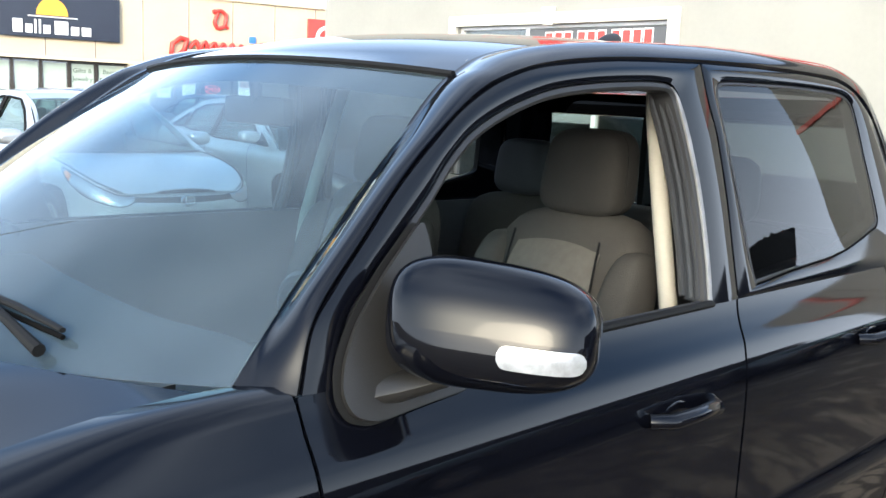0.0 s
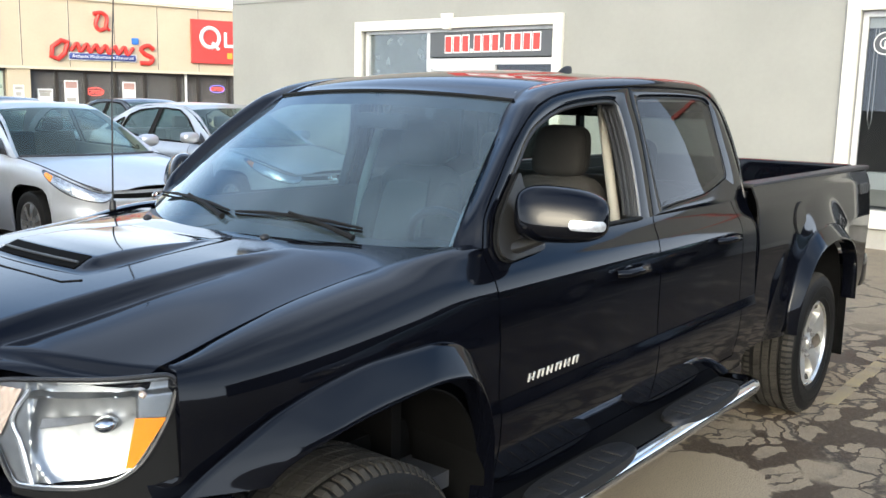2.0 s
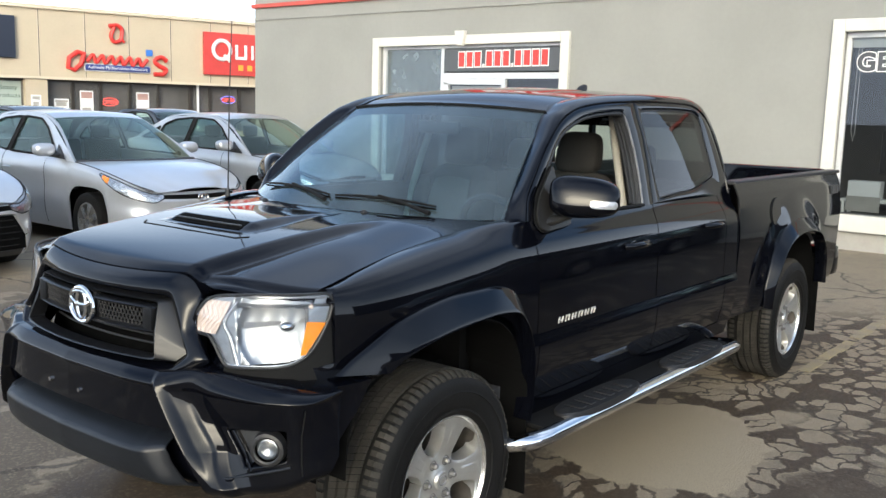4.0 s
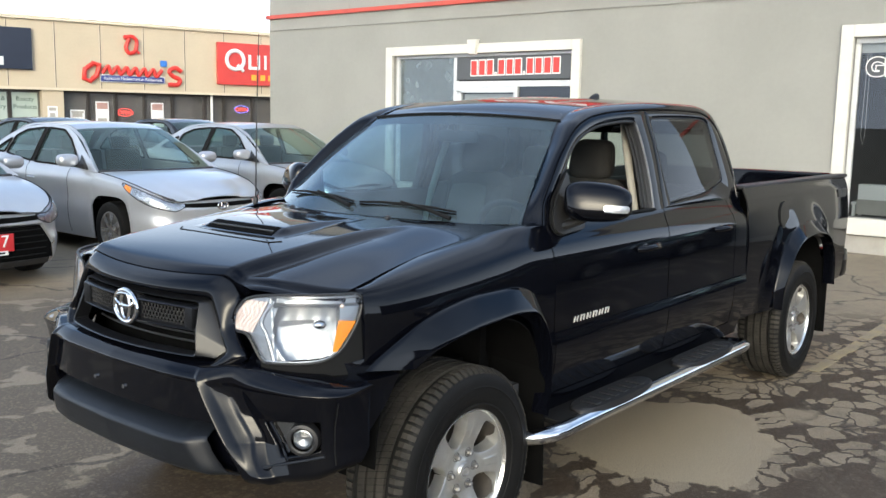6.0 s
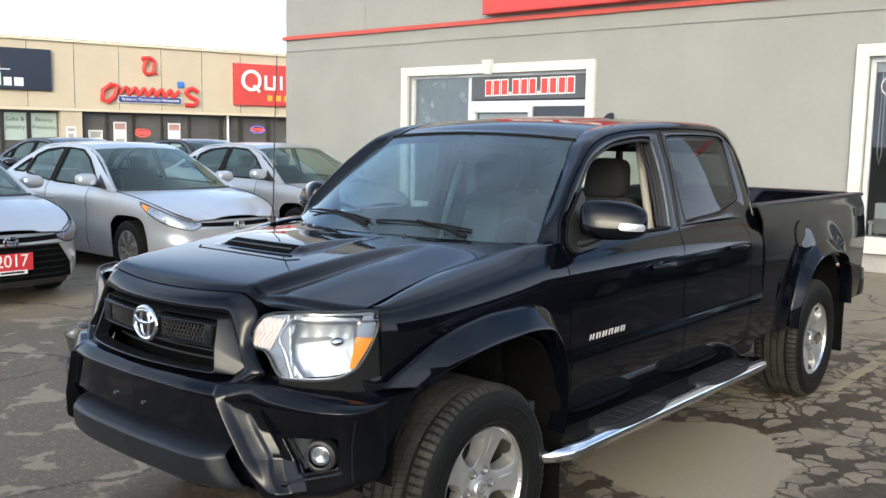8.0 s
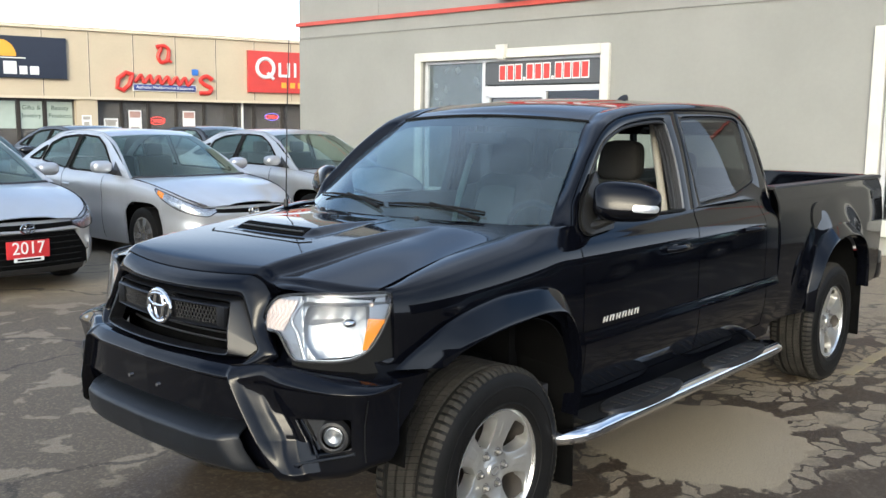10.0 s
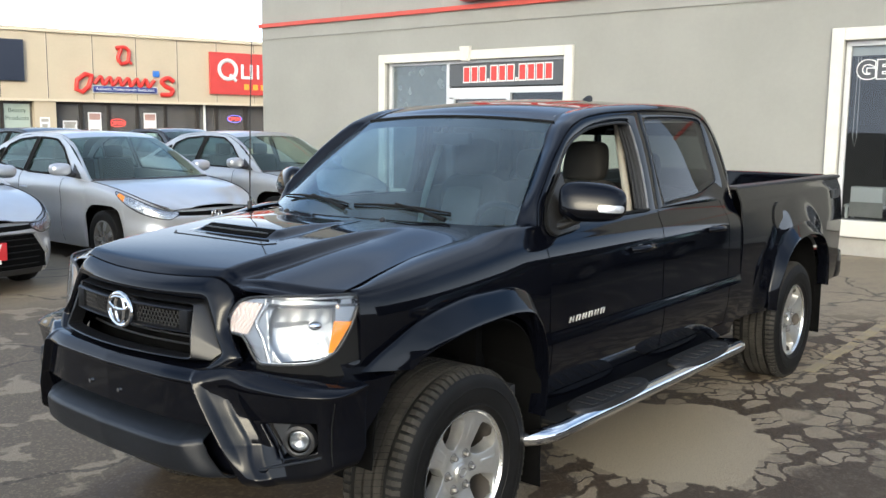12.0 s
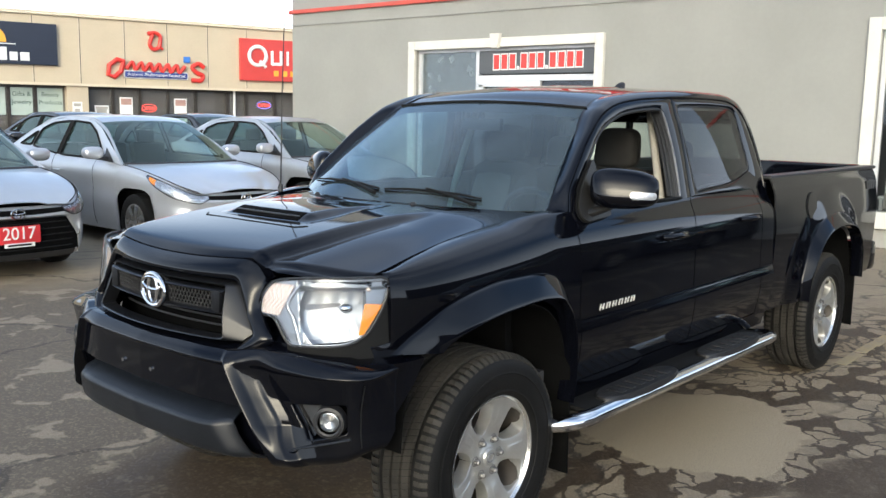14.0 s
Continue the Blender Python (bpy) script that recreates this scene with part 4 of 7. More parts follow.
ring = [(-3.20 + 0.078 * math.cos(a), 0, 1.11 + 0.082 * math.sin(a)) for a in (2 * math.pi * k / 32 for k in range(33))]
fuel_y = lambda z: bed_prof(1.10) + 0.002 - 0.10 * (z - 1.10)
fuel = part("fuel_door", plate([(x, z) for x, _, z in ring[:-1]], [], lambda u, v: Vector((u, fuel_y(v), v))), PAINT, truck, "round black fuel flap", 0.006)
part("fuel_seam", tube([(x, fuel_y(z) - 0.002, z) for x, _, z in ring], 0.006, 6, caps=False), SEAL, fuel)

# the frame of the cab: pillars and roof rails in one sweep
RAIL_IN = [(-0.520, 0.730, 1.250), (-0.60, 0.705, 1.322), (-0.70, 0.674, 1.408), (-0.85, 0.627, 1.532), (-1.02, 0.573, 1.660), (-1.15, 0.556, 1.712), (-1.45, 0.556, 1.750), (-1.9, 0.561, 1.768), (-2.3, 0.562, 1.766), (-2.56, 0.570, 1.738), (-2.68, 0.60, 1.65), (-2.745, 0.665, 1.42), (-2.70, 0.72, 1.245)]
GROOVE = [(-0.573, 1.245), (-0.604, 1.324), (-0.716, 1.440), (-0.858, 1.563), (-1.029, 1.664), (-1.20, 1.702), (-1.50, 1.725), (-1.9, 1.735), (-2.28, 1.729), (-2.462, 1.678), (-2.568, 1.522), (-2.613, 1.342), (-2.619, 1.245)]


def glass_y(z):
    return 0.7965 - 0.262 * (z - 1.25)


rail_inner, rail_outer = by_index(RAIL_IN), by_index(GROOVE)


def rail(t, v):
    a, (x, z) = Vector(rail_inner(t)), rail_outer(t)
    b = Vector((x, glass_y(z) + 0.001, z))
    mid = Vector((0.30 if t < 4 else -0.08 if t > 10 else 0.0, 0.6, 0.70)).normalized()
    roll = Vector((0, -0.010, -0.012)) * max(0, v - 0.96) / 0.04
    if v < 0:
        a, v = a + Vector((0.0, v * 0.16, 0.006 + v * 0.14)), 0.0
    return a.lerp(b, v) + mid * (0.004 if v == 0 else 0) + mid * (0.020 + 0.006 * step(3, 6, t)) * math.sin(math.pi * min(v, 0.97)) ** 0.8 * (0.35 + 0.65 * step(0, 1.5, t)) + roll


both("cab_frame", grid(rail, span(0, 12, 97), [-0.12, -0.03] + span(0, 0.9, 10) + [0.94, 0.96, 1.0]), PAINT, "black pillars and roof rail", 0.012)
roof_y = pchip([-2.64, -2.52, -2.3, -1.8, -1.35, -1.15, -1.03], [0.592, 0.565, 0.560, 0.560, 0.554, 0.554, 0.570])
roof_z = pchip([-2.64, -2.52, -2.3, -1.8, -1.35, -1.15, -1.03], [1.690, 1.741, 1.766, 1.768, 1.746, 1.712, 1.668])


def roof(u, v):
    x = -1.040 - 1.625 * u + 0.042 * (1 - v * v) * (1 - u)
    y = roof_y(x) * v
    ridge = 0.006 * math.exp(-((abs(v) - 0.62) / 0.05) ** 2) * step(0.10, 0.45, u) * step(0, 0.1, 1 - u)
    return (x, y, roof_z(x) + (0.034 - 0.006 * (1 - u)) * (1 - v * v) - ridge)


part("roof", grid(roof, span(0, 1, 40), span(-1, 1, 61)), PAINT, truck, "black roof skin", 0.012)
fin = bmesh.new()
bmesh.ops.create_uvsphere(fin, u_segments=16, v_segments=10, radius=1.0)
for v in fin.verts:
    h = max(v.co.z, 0.0)
    v.co = Vector((-1.92 + 0.055 * v.co.x - 0.04 * h, 0.22 + 0.015 * v.co.y, 1.783 + 0.042 * h))
part("roof_fin", fin, BLACK_TRIM, truck, "small black shark-fin aerial")

# upper door frames with window openings: knots of the outer edge and of the window's edge
def rounded(loop, r=0.03, n=4):
    """The same outline with its corners cut round."""
    out = []
    m = len(loop)
    for i in range(m):
        p, a, b = (Vector(q) for q in (loop[i], loop[i - 1], loop[(i + 1) % m]))
        da, db = (a - p), (b - p)
        k = min(r, da.length * 0.45, db.length * 0.45)
        p0, p1 = p + da.normalized() * k, p + db.normalized() * k
        for t in span(0, 1, n):
            q = p0.lerp(p, t).lerp(p.lerp(p1, t), t)
            out.append((q.x, q.y))
    return out


F_PAIRS = [(-0.579, 1.2455, -0.640, 1.2455), (-0.608, 1.322, -0.662, 1.328), (-0.654, 1.373, -0.716, 1.382), (-0.720, 1.436, -0.778, 1.435), (-0.788, 1.500, -0.838, 1.487),
           (-0.862, 1.559, -0.890, 1.537), (-0.942, 1.616, -0.948, 1.580), (-1.031, 1.659, -1.014, 1.611), (-1.12, 1.685, -1.092, 1.638), (-1.20, 1.697, -1.175, 1.658),
           (-1.36, 1.713, -1.33, 1.676), (-1.50, 1.720, -1.47, 1.684), (-1.60, 1.724, -1.525, 1.682), (-1.650, 1.726, -1.552, 1.664), (-1.660, 1.66, -1.563, 1.630),
           (-1.680, 1.57, -1.577, 1.57), (-1.684, 1.45, -1.590, 1.45), (-1.679, 1.35, -1.587, 1.35), (-1.676, 1.29, -1.580, 1.285), (-1.674, 1.2455, -1.574, 1.2455)]
R_PAIRS = [(-1.681, 1.2455, -1.757, 1.262), (-1.686, 1.35, -1.745, 1.32), (-1.691, 1.45, -1.733, 1.45), (-1.687, 1.57, -1.715, 1.58), (-1.667, 1.66, -1.703, 1.666),
           (-1.657, 1.726, -1.714, 1.689), (-1.75, 1.728, -1.745, 1.697), (-1.9, 1.730, -1.90, 1.701), (-2.07, 1.730, -2.07, 1.703), (-2.28, 1.724, -2.30, 1.698),
           (-2.40, 1.703, -2.355, 1.689), (-2.456, 1.672, -2.392, 1.667), (-2.512, 1.62, -2.408, 1.62), (-2.560, 1.52, -2.425, 1.53), (-2.590, 1.42, -2.448, 1.43),
           (-2.606, 1.34, -2.456, 1.375), (-2.612, 1.2455, -2.446, 1.352), (-2.40, 1.2455, -2.36, 1.328), (-2.17, 1.2455, -2.17, 1.293), (-1.93, 1.2455, -1.93, 1.277), (-1.681, 1.2455, -1.757, 1.262)]


def frame_sheet(pairs, n):
    way = by_index(pairs)

    def fn(t, v):
        xa, za, xb, zb = way(t)
        x, z = xa + (xb - xa) * min(max(v, 0), 1), za + (zb - za) * min(max(v, 0), 1)
        crown = 0.004 * math.sin(math.pi * min(max(v, 0), 1))
        return (x, glass_y(z) + crown - (0.014 if v < 0 or v > 1 else 0), z)
    return grid(fn, span(0, len(pairs) - 1, n), (-0.01, 0, 0.05, 0.2, 0.4, 0.6, 0.8, 0.95, 1, 1.01))


def edge_way(pairs):
    way = by_index([q[2:] for q in pairs])
    return way, len(pairs) - 1


def inset(pairs, t, d, closed=False):
    """The window's edge moved into the opening by d."""
    way, last = edge_way(pairs)
    a, b = way(max(t - 0.15, 0)), way(min(t + 0.15, last))
    dx, dz = b[0] - a[0], b[1] - a[1]
    q = math.hypot(dx, dz) or 1
    x, z = way(t)
    return x + dz / q * d * -1, z + dx / q * d


both("door_frame", frame_sheet(F_PAIRS, 153), PAINT, "black window frame of the door", 0.004)
both("door_frame", frame_sheet(R_PAIRS, 161), PAINT, "black window frame of the door", 0.004)
f_last, r_last = len(F_PAIRS) - 1, len(R_PAIRS) - 1


def lining(pairs, steps, n, sign):
    def fn(t, k):
        d, y = steps[int(k)]
        x, z = inset(pairs, t, d * sign)
        return (x, glass_y(z) + y, z)
    return grid(fn, span(0, len(pairs) - 1, n), range(len(steps)))


both("window_seal", lining(F_PAIRS, [(-0.006, -0.012), (0.002, -0.012), (0.004, -0.004), (0.012, -0.003), (0.018, -0.007), (0.021, -0.018), (0.021, -0.05)], 115, 1), BLACK_TRIM, "black window channel round the opening", 0.0, sharp=30)
both("window_seal", lining(R_PAIRS, [(-0.006, -0.012), (0.002, -0.012), (0.004, -0.002), (0.009, -0.001), (0.014, -0.006), (0.016, -0.03)], 121, 1), BLACK_TRIM, "black rubber window seal", 0.0, sharp=30)
# layered channels and the polished edge along the rear of the front window
for d, y, w, mat, name, label in ((0.008, 0.0, 0.0045, ALLOY_DARK, "bright_edge", "polished edge of the window frame"), (0.014, -0.020, 0.008, BLACK_TRIM, "window_channel", "black felt window channel"), (0.014, -0.036, 0.007, DARK_GREY, "window_channel", "dark window channel"), (0.016, -0.056, 0.009, BLACK_TRIM, "window_channel", "black felt window channel")):
    both(name, tube([(x, glass_y(z) + y, z) for x, z in (inset(F_PAIRS, t, d) for t in span(12.3, 18.85, 45))], [w * (0.25 + 0.75 * step(0, 0.3, i / 44)) for i in range(45)], 8, squash=1.3), mat, label)
for gap in (GROOVE[:9], ):
    g = by_index(gap)
    both("frame_groove", tube([(x, glass_y(z) - 0.009, z) for x, z in (g(t) for t in span(0, 8, 60))], 0.0055, 6), SEAL, "black groove between roof rail and door")
shut = [(-1.6775, 1.20), (-1.6775, 1.29), (-1.683, 1.36), (-1.6875, 1.45), (-1.6835, 1.57), (-1.6635, 1.66), (-1.6535, 1.72)]
both("frame_groove", tube([(x, glass_y(z) - 0.012, z) for x, z in shut], 0.006, 6), SEAL)
both("belt_seal", tube([(-0.80, 0.803, 1.249), (-1.56, 0.803, 1.249)], 0.010, 8, squash=0.8), SEAL, "black belt-line seal")
r_pane = plate([inset(R_PAIRS, t, 0.006) for t in span(0, r_last, 101)[:-1]], [], lambda u, v: Vector((u, glass_y(v) - 0.005, v)))
bmesh.ops.subdivide_edges(r_pane, edges=r_pane.edges, cuts=3, use_grid_fill=True)
for v in r_pane.verts:
    v.co.y += 0.012 * max(0.0, 1 - ((v.co.z - 1.48) / 0.24) ** 2) * max(0.0, 1 - ((v.co.x + 2.07) / 0.40) ** 2)
both("rear_side_glass", r_pane, TINTED, "dark tinted rear side glass")
f_pane = plate([inset(F_PAIRS, t, 0.012) for t in span(0.2, f_last, 90)], [], lambda u, v: Vector((u, -glass_y(v) + 0.012, v)))
part("passenger_glass", f_pane, SIDE_CLEAR, truck, "clear passenger side glass")
# black sail panel behind each mirror, standing in a dark gap
SAIL = rounded([(-0.806, 1.458), (-0.720, 1.384), (-0.664, 1.326), (-0.636, 1.279), (-0.627, 1.237), (-0.636, 1.212), (-0.669, 1.201), (-0.75, 1.208), (-0.86, 1.214), (-0.865, 1.25), (-0.818, 1.36)], 0.02)
side_y = lambda z: side_prof(z) if z < 1.25 else glass_y(z)
both("mirror_sail", plate(SAIL, [], lambda u, v: Vector((u, side_y(v) + 0.014, v))), SAIL_GREY, "dark grey triangular mirror base", 0.012)
both("sail_gap", plate([(x * 1.03 + 0.0285 if x < -0.75 else x + 0.007, z if z > 1.25 else z - 0.006) for x, z in SAIL], [], lambda u, v: Vector((u, side_y(v) + 0.0045, v))), SEAL, "dark gap round the mirror base", 0.003)


def windscreen(u, v):
    lo = Vector((-0.245 - 0.270 * u * u, 0.732 * u, 1.228 + 0.022 * u * u))
    hi = Vector((-0.995 - 0.045 * u * u, 0.572 * u, 1.698 - 0.026 * u * u))
    return lo.lerp(hi, v) + Vector((0.55, 0, 0.83)) * 0.020 * math.sin(math.pi * v)


part("windscreen", grid(windscreen, span(-1, 1, 31), span(0, 1, 16)), WINDSHIELD, truck, "bluish windscreen glass", outward=True)
part("screen_seal", tube([windscreen(u, 0.985) + Vector((0, 0, 0.004)) for u in span(-1, 1, 20)], 0.007, 6), SEAL, truck, "black windscreen seal")
part("screen_band", grid(lambda u, v: windscreen(u, v) - Vector((0.01, 0, 0.012)), span(-1, 1, 21), (0.90, 0.95, 1.0)), DASH, truck, "dark shaded band along the screen top")
part("rear_window", grid(lambda y, v: (-2.655 - 0.055 * v, y, 1.62 - 0.34 * v), span(-0.60, 0.60, 9), span(0, 1, 4)), CAR_GLASS, truck, "rear cab glass")
part("rear_wall", box(-2.66, -2.63, -0.80, 0.80, 0.55, 1.28), PAINT, truck, "rear wall of the cab")
for y in (-0.12, 0.12):
    part("rear_window_bar", box(-2.69, -2.64, y - 0.012, y + 0.012, 1.26, 1.63), SEAL, truck)
part("rear_header", box(-2.66, -2.60, -0.60, 0.60, 1.60, 1.68, 0.01), PAINT, truck)

# bonnet
def bonnet_front(y):
    w = abs(y)
    return 0.758 - 0.29 * w * w if w < 0.395 else 0.7128 - 0.30 * (w - 0.395) - 0.100 * ((w - 0.395) / 0.36) ** 2


mid_z = pchip([0, 0.07, 0.28, 0.65, 1.0], [1.148, 1.172, 1.207, 1.243, 1.262])


def bonnet_at(x, y):
    """The height of the bonnet's skin: a raised centre between two creases."""
    w = abs(y) / bonnet_half(x)
    t = min(max((0.758 - x) / 0.94, 0), 1)
    zc, zs = mid_z(t), min(seam_z(x), 1.24)
    wb = 0.560 + 0.090 * t
    ease = 1.0 - step(0.72, 1.02, t)
    k = min(max((w - wb + 0.030) / 0.06, 0.0), 1.0)
    crease = 0.6 * k + 0.4 * k * k * (3 - 2 * k)
    drop = 0.18 * w * w + 0.40 * crease * ease + 0.30 * step(0.3, 0.9, w) * (1 - ease)
    drop += (1 - 0.58 * ease - 0.48 * (1 - ease)) * step(0.66, 1.04, w)
    return zc - (zc - zs) * drop


def bonnet(u, v):
    if u < 0 or abs(v) > 1:
        x, y, z = bonnet(max(u, 0), max(-1, min(1, v)))
        fold = 0.05
        if u < 0:     # over the lamps the front edge rolls on and down
            roll = step(0.44, 0.53, abs(y)) * min(1.0, -u / 0.012)
            x, z = x + 0.036 * roll, z - 0.011 * roll * roll
            fold -= 0.043 * roll
        return (x - 0.012 - 0.5 * (0.05 - fold), y * 0.992, z - fold) if u < -0.015 or abs(v) > 1 else (x, y, z)
    xe = 0.50 - 1.0 * u
    y = bonnet_half(xe) * v
    x0, x1 = bonnet_front(y), -0.175 - 0.325 * v * v
    x = x0 + (x1 - x0) * u
    y = bonnet_half(x) * v
    return (x, y, bonnet_at(x, y) - 0.014 * (1 - step(0.0, 0.025, u)))


part("bonnet", grid(bonnet, [-0.02, -0.012, -0.009, -0.006, -0.003] + span(0, 1, 70), [-1.02] + span(-1, 1, 121) + [1.02]), PAINT, truck, "black bonnet with raised centre", 0.008)


def scoop_top(x, y):
    """How high the scoop stands on the bonnet: a steep open front, a long low back, rounded ends."""
    rise = step(0.375, 0.290, x)
    back = 1 - step(0.24, -0.12, x)
    ends = 1 - step(0.205, 0.262 - 0.06 * step(0.25, -0.12, x), abs(y))
    return bonnet_at(x, y) + 0.002 + 0.021 * rise * back * ends


def scoop(u, v):
    x = 0.380 - 0.50 * u
    y = (0.285 - 0.05 * u) * v
    return (x - 0.02 * v * v * (1 - u), y, scoop_top(x, y))


part("bonnet_scoop", grid(scoop, span(0, 0.3, 24)[:-1] + span(0.3, 1, 24), span(-1, 1, 61)), PAINT, truck, "black bonnet scoop", 0.006)
# no real opening: a black sheet just over the skin stands for its shade
mouth_ob = part("scoop_mouth", grid(lambda y, t: (0.362 - 0.064 * t - 0.02 * (y / 0.28) ** 2, y * (1 - 0.04 * t), scoop_top(0.362 - 0.064 * t, y * 0.96) + 0.003), span(-0.200, 0.200, 24), span(0.08, 0.92, 8)), VOID, truck, "black sheet on the scoop standing for its shaded mouth", 0.003)
part("scoop_slat", tube([(0.338 - 0.02 * (y / 0.28) ** 2, y, scoop_top(0.338, y) + 0.006) for y in span(-0.19, 0.19, 12)], 0.0035, 6), DARK_GREY, mouth_ob, "grey slat in the scoop")
tray = [(0.425, 0.0), (0.420, 0.27), (0.385, 0.305), (0.20, 0.285), (0.02, 0.262), (-0.12, 0.235)]
for q in (-1, 1):
    part("scoop_seam", tube([(x, q * y, bonnet_at(x, y) + 0.001) for x, y in tray[:3]], 0.0022, 5), SEAL, truck, "fine seam round the scoop")
for y in (0.285, -0.305):
    dome = ring_mesh([(0.012, 0.0), (0.011, 0.006), (0.007, 0.011), (0.001, 0.013)], 12)
    for v in dome.verts:
        v.co = Vector((-0.198 + 1.3 * v.co.x, y + v.co.z, bonnet_at(-0.175, y) + v.co.y - 0.001))
    part("washer_nozzle", dome, BLACK_TRIM, truck, "small black washer nozzle")

# cowl and wipers
part("cowl", grid(lambda v, k: (-0.16 - 0.255 * v * v - 0.115 * k, 0.72 * v, 1.222 + 0.004 * k + 0.016 * v * v), span(-0.90, 0.90, 24), (0, 0.5, 1)), BLACK_TRIM, truck, "black plastic cowl", 0.01)
for pivot, a, b in (((-0.368, 0.478, 1.262), (-0.322, 0.0, 1.300), (-0.398, 0.485, 1.288)), ((-0.298, -0.04, 1.282), (-0.474, -0.62, 1.302), (-0.318, -0.03, 1.300))):
    a, b = Vector(a), Vector(b)
    mid = a.lerp(b, 0.5) + Vector((0.0, 0, 0.010))
    wiper = part("wiper", tube([a, a.lerp(mid, 0.5) + Vector((0, 0, 0.004)), mid, mid.lerp(b, 0.5) + Vector((0, 0, 0.004)), b], [0.005, 0.007, 0.008, 0.007, 0.005], 8, squash=0.8), SEAL, truck, "black windscreen wiper")
    part("blade_rubber", tube([a - Vector((0, 0, 0.010)), mid - Vector((0, 0, 0.014)), b - Vector((0, 0, 0.010))], 0.004, 6), VOID, wiper)
    tip = a.lerp(b, 0.45) + Vector((0.004, 0, 0.020))
    part("wiper_arm", tube([pivot, Vector(pivot).lerp(tip, 0.45) + Vector((0.004, 0, 0.006)), tip], [0.010, 0.007, 0.005], 8), SEAL, wiper)

# nose: fascia, grille, badge
def nose_x(y, z):
    return 0.836 - 0.36 * y * y - 0.26 * (z - 0.97)


def spread_along(knots, n):
    """n places at even steps along a polyline, without its last end."""
    k = [Vector(q) for q in knots]
    cum = [0.0]
    for a, b in zip(k, k[1:]):
        cum.append(cum[-1] + (b - a).length)
    out = []
    for i in range(n):
        d = cum[-1] * i / n
        j = max(q for q in range(len(cum) - 1) if cum[q] <= d + 1e-9)
        out.append(k[j].lerp(k[j + 1], (d - cum[j]) / (cum[j + 1] - cum[j])))
    return out


def six_sided(top, mid, low, dx, n=(40, 24, 10, 30), lean=0.0):
    """A closed loop on the nose, from its right half's corners (y, z); dx is its depth."""
    at = lambda q: (nose_x(q[0], q[1]) + dx - lean * (q[1] - 0.97), q[0], q[1])
    flip = lambda q: (-q[0], q[1])
    line = lambda a, b, m: [at((a[0] + (b[0] - a[0]) * i / 8, a[1] + (b[1] - a[1]) * i / 8)) for i in range(9)]
    return (spread_along(line(flip(top), top, 8), n[0]) + spread_along(line(top, mid, 8), n[1]) + spread_along(line(mid, low, 8), n[2])
            + spread_along(line(low, flip(low), 8), n[3]) + spread_along(line(flip(low), flip(mid), 8), n[2]) + spread_along(line(flip(mid), flip(top), 8), n[1]))


def softened(loop, times=2):
    for _ in range(times):
        loop = [(loop[i - 1] + 2 * loop[i] + loop[(i + 1) % len(loop)]) / 4 for i in range(len(loop))]
    return loop


def loft(loops, bm=None):
    bm = bm or bmesh.new()
    rows = [[bm.verts.new(p) for p in loop] for loop in loops]
    for a, b in zip(rows, rows[1:]):
        for i in range(len(a)):
            bm.faces.new((a[i], a[(i + 1) % len(a)], b[(i + 1) % len(a)], b[i]))
    return bm


def fascia_edge():
    """The outer edge of the painted frame: bonnet line, lamp side, tip, bumper joint."""
    cut = [(bonnet_front(y) + 0.004, y, bonnet_at(bonnet_front(y), y) - 0.018) for y in span(-0.39, 0.39, 25)]
    side = [cut[-1], (bonnet_front(0.435) + 0.006, 0.435, bonnet_at(bonnet_front(0.435), 0.435) - 0.020), (0.704, 0.474, 1.080), (0.718, 0.470, 1.03), (0.728, 0.468, 0.992), (0.738, 0.502, 0.950), (0.746, 0.548, 0.905)]
    foot = [side[-1], (0.778, 0.505, 0.872), (0.802, 0.452, 0.846)]
    base = [(nose_x(y, 0.846) + 0.004, y, 0.846) for y in span(0.452, -0.452, 13)]
    other = lambda w: [(x, -y, z) for x, y, z in w[::-1]]
    return (spread_along(cut, 40) + spread_along(side, 24) + spread_along(foot, 10) + spread_along(base, 30)
            + spread_along(other(foot), 10) + spread_along(other(side), 24))


edge = softened(fascia_edge(), 1)
mouth = softened(six_sided((0.385, 1.079), (0.482, 0.910), (0.434, 0.866), 0.002))
steps = []
for t, up in ((0.0, 0.0), (0.12, 0.006), (0.35, 0.013), (0.65, 0.014), (0.88, 0.008)):
    steps.append([a.lerp(b, t) + Vector((up, 0, 0)) for a, b in zip(edge, mouth)])
inside = softened(six_sided((0.381, 1.074), (0.476, 0.910), (0.430, 0.870), -0.006))
behind = [p - Vector((0.014, 0, 0.010)) for p in edge]
part("grille_fascia", loft([behind] + steps + [mouth, inside, [p - Vector((0.05, 0, 0)) for p in inside]]), PAINT, truck, "black painted frame round the grille", sharp=55)
rim = [((0.374, 1.068), (0.467, 0.911), (0.425, 0.876), -0.060), ((0.374, 1.068), (0.467, 0.911), (0.425, 0.876), -0.034), ((0.371, 1.066), (0.463, 0.912), (0.423, 0.878), -0.026),
       ((0.349, 1.060), (0.366, 0.962), (0.390, 0.886), 0.014), ((0.344, 1.056), (0.358, 0.962), (0.384, 0.889), 0.010), ((0.342, 1.056), (0.354, 0.962), (0.382, 0.889), -0.045)]
grille = part("grille", loft([softened(six_sided(*q, lean=0.07)) for q in rim]), GRILLE_GREY, truck, "dark satin six-sided grille surround", sharp=28)
# black backing sheet gives the shade behind the grille
part("grille_back", grid(lambda y, z: (nose_x(y, z) - 0.150, y, z), span(-0.74, 0.74, 18), (0.74, 0.97, 1.12)), VOID, grille, "black sheet standing for the shaded depth behind the grille")
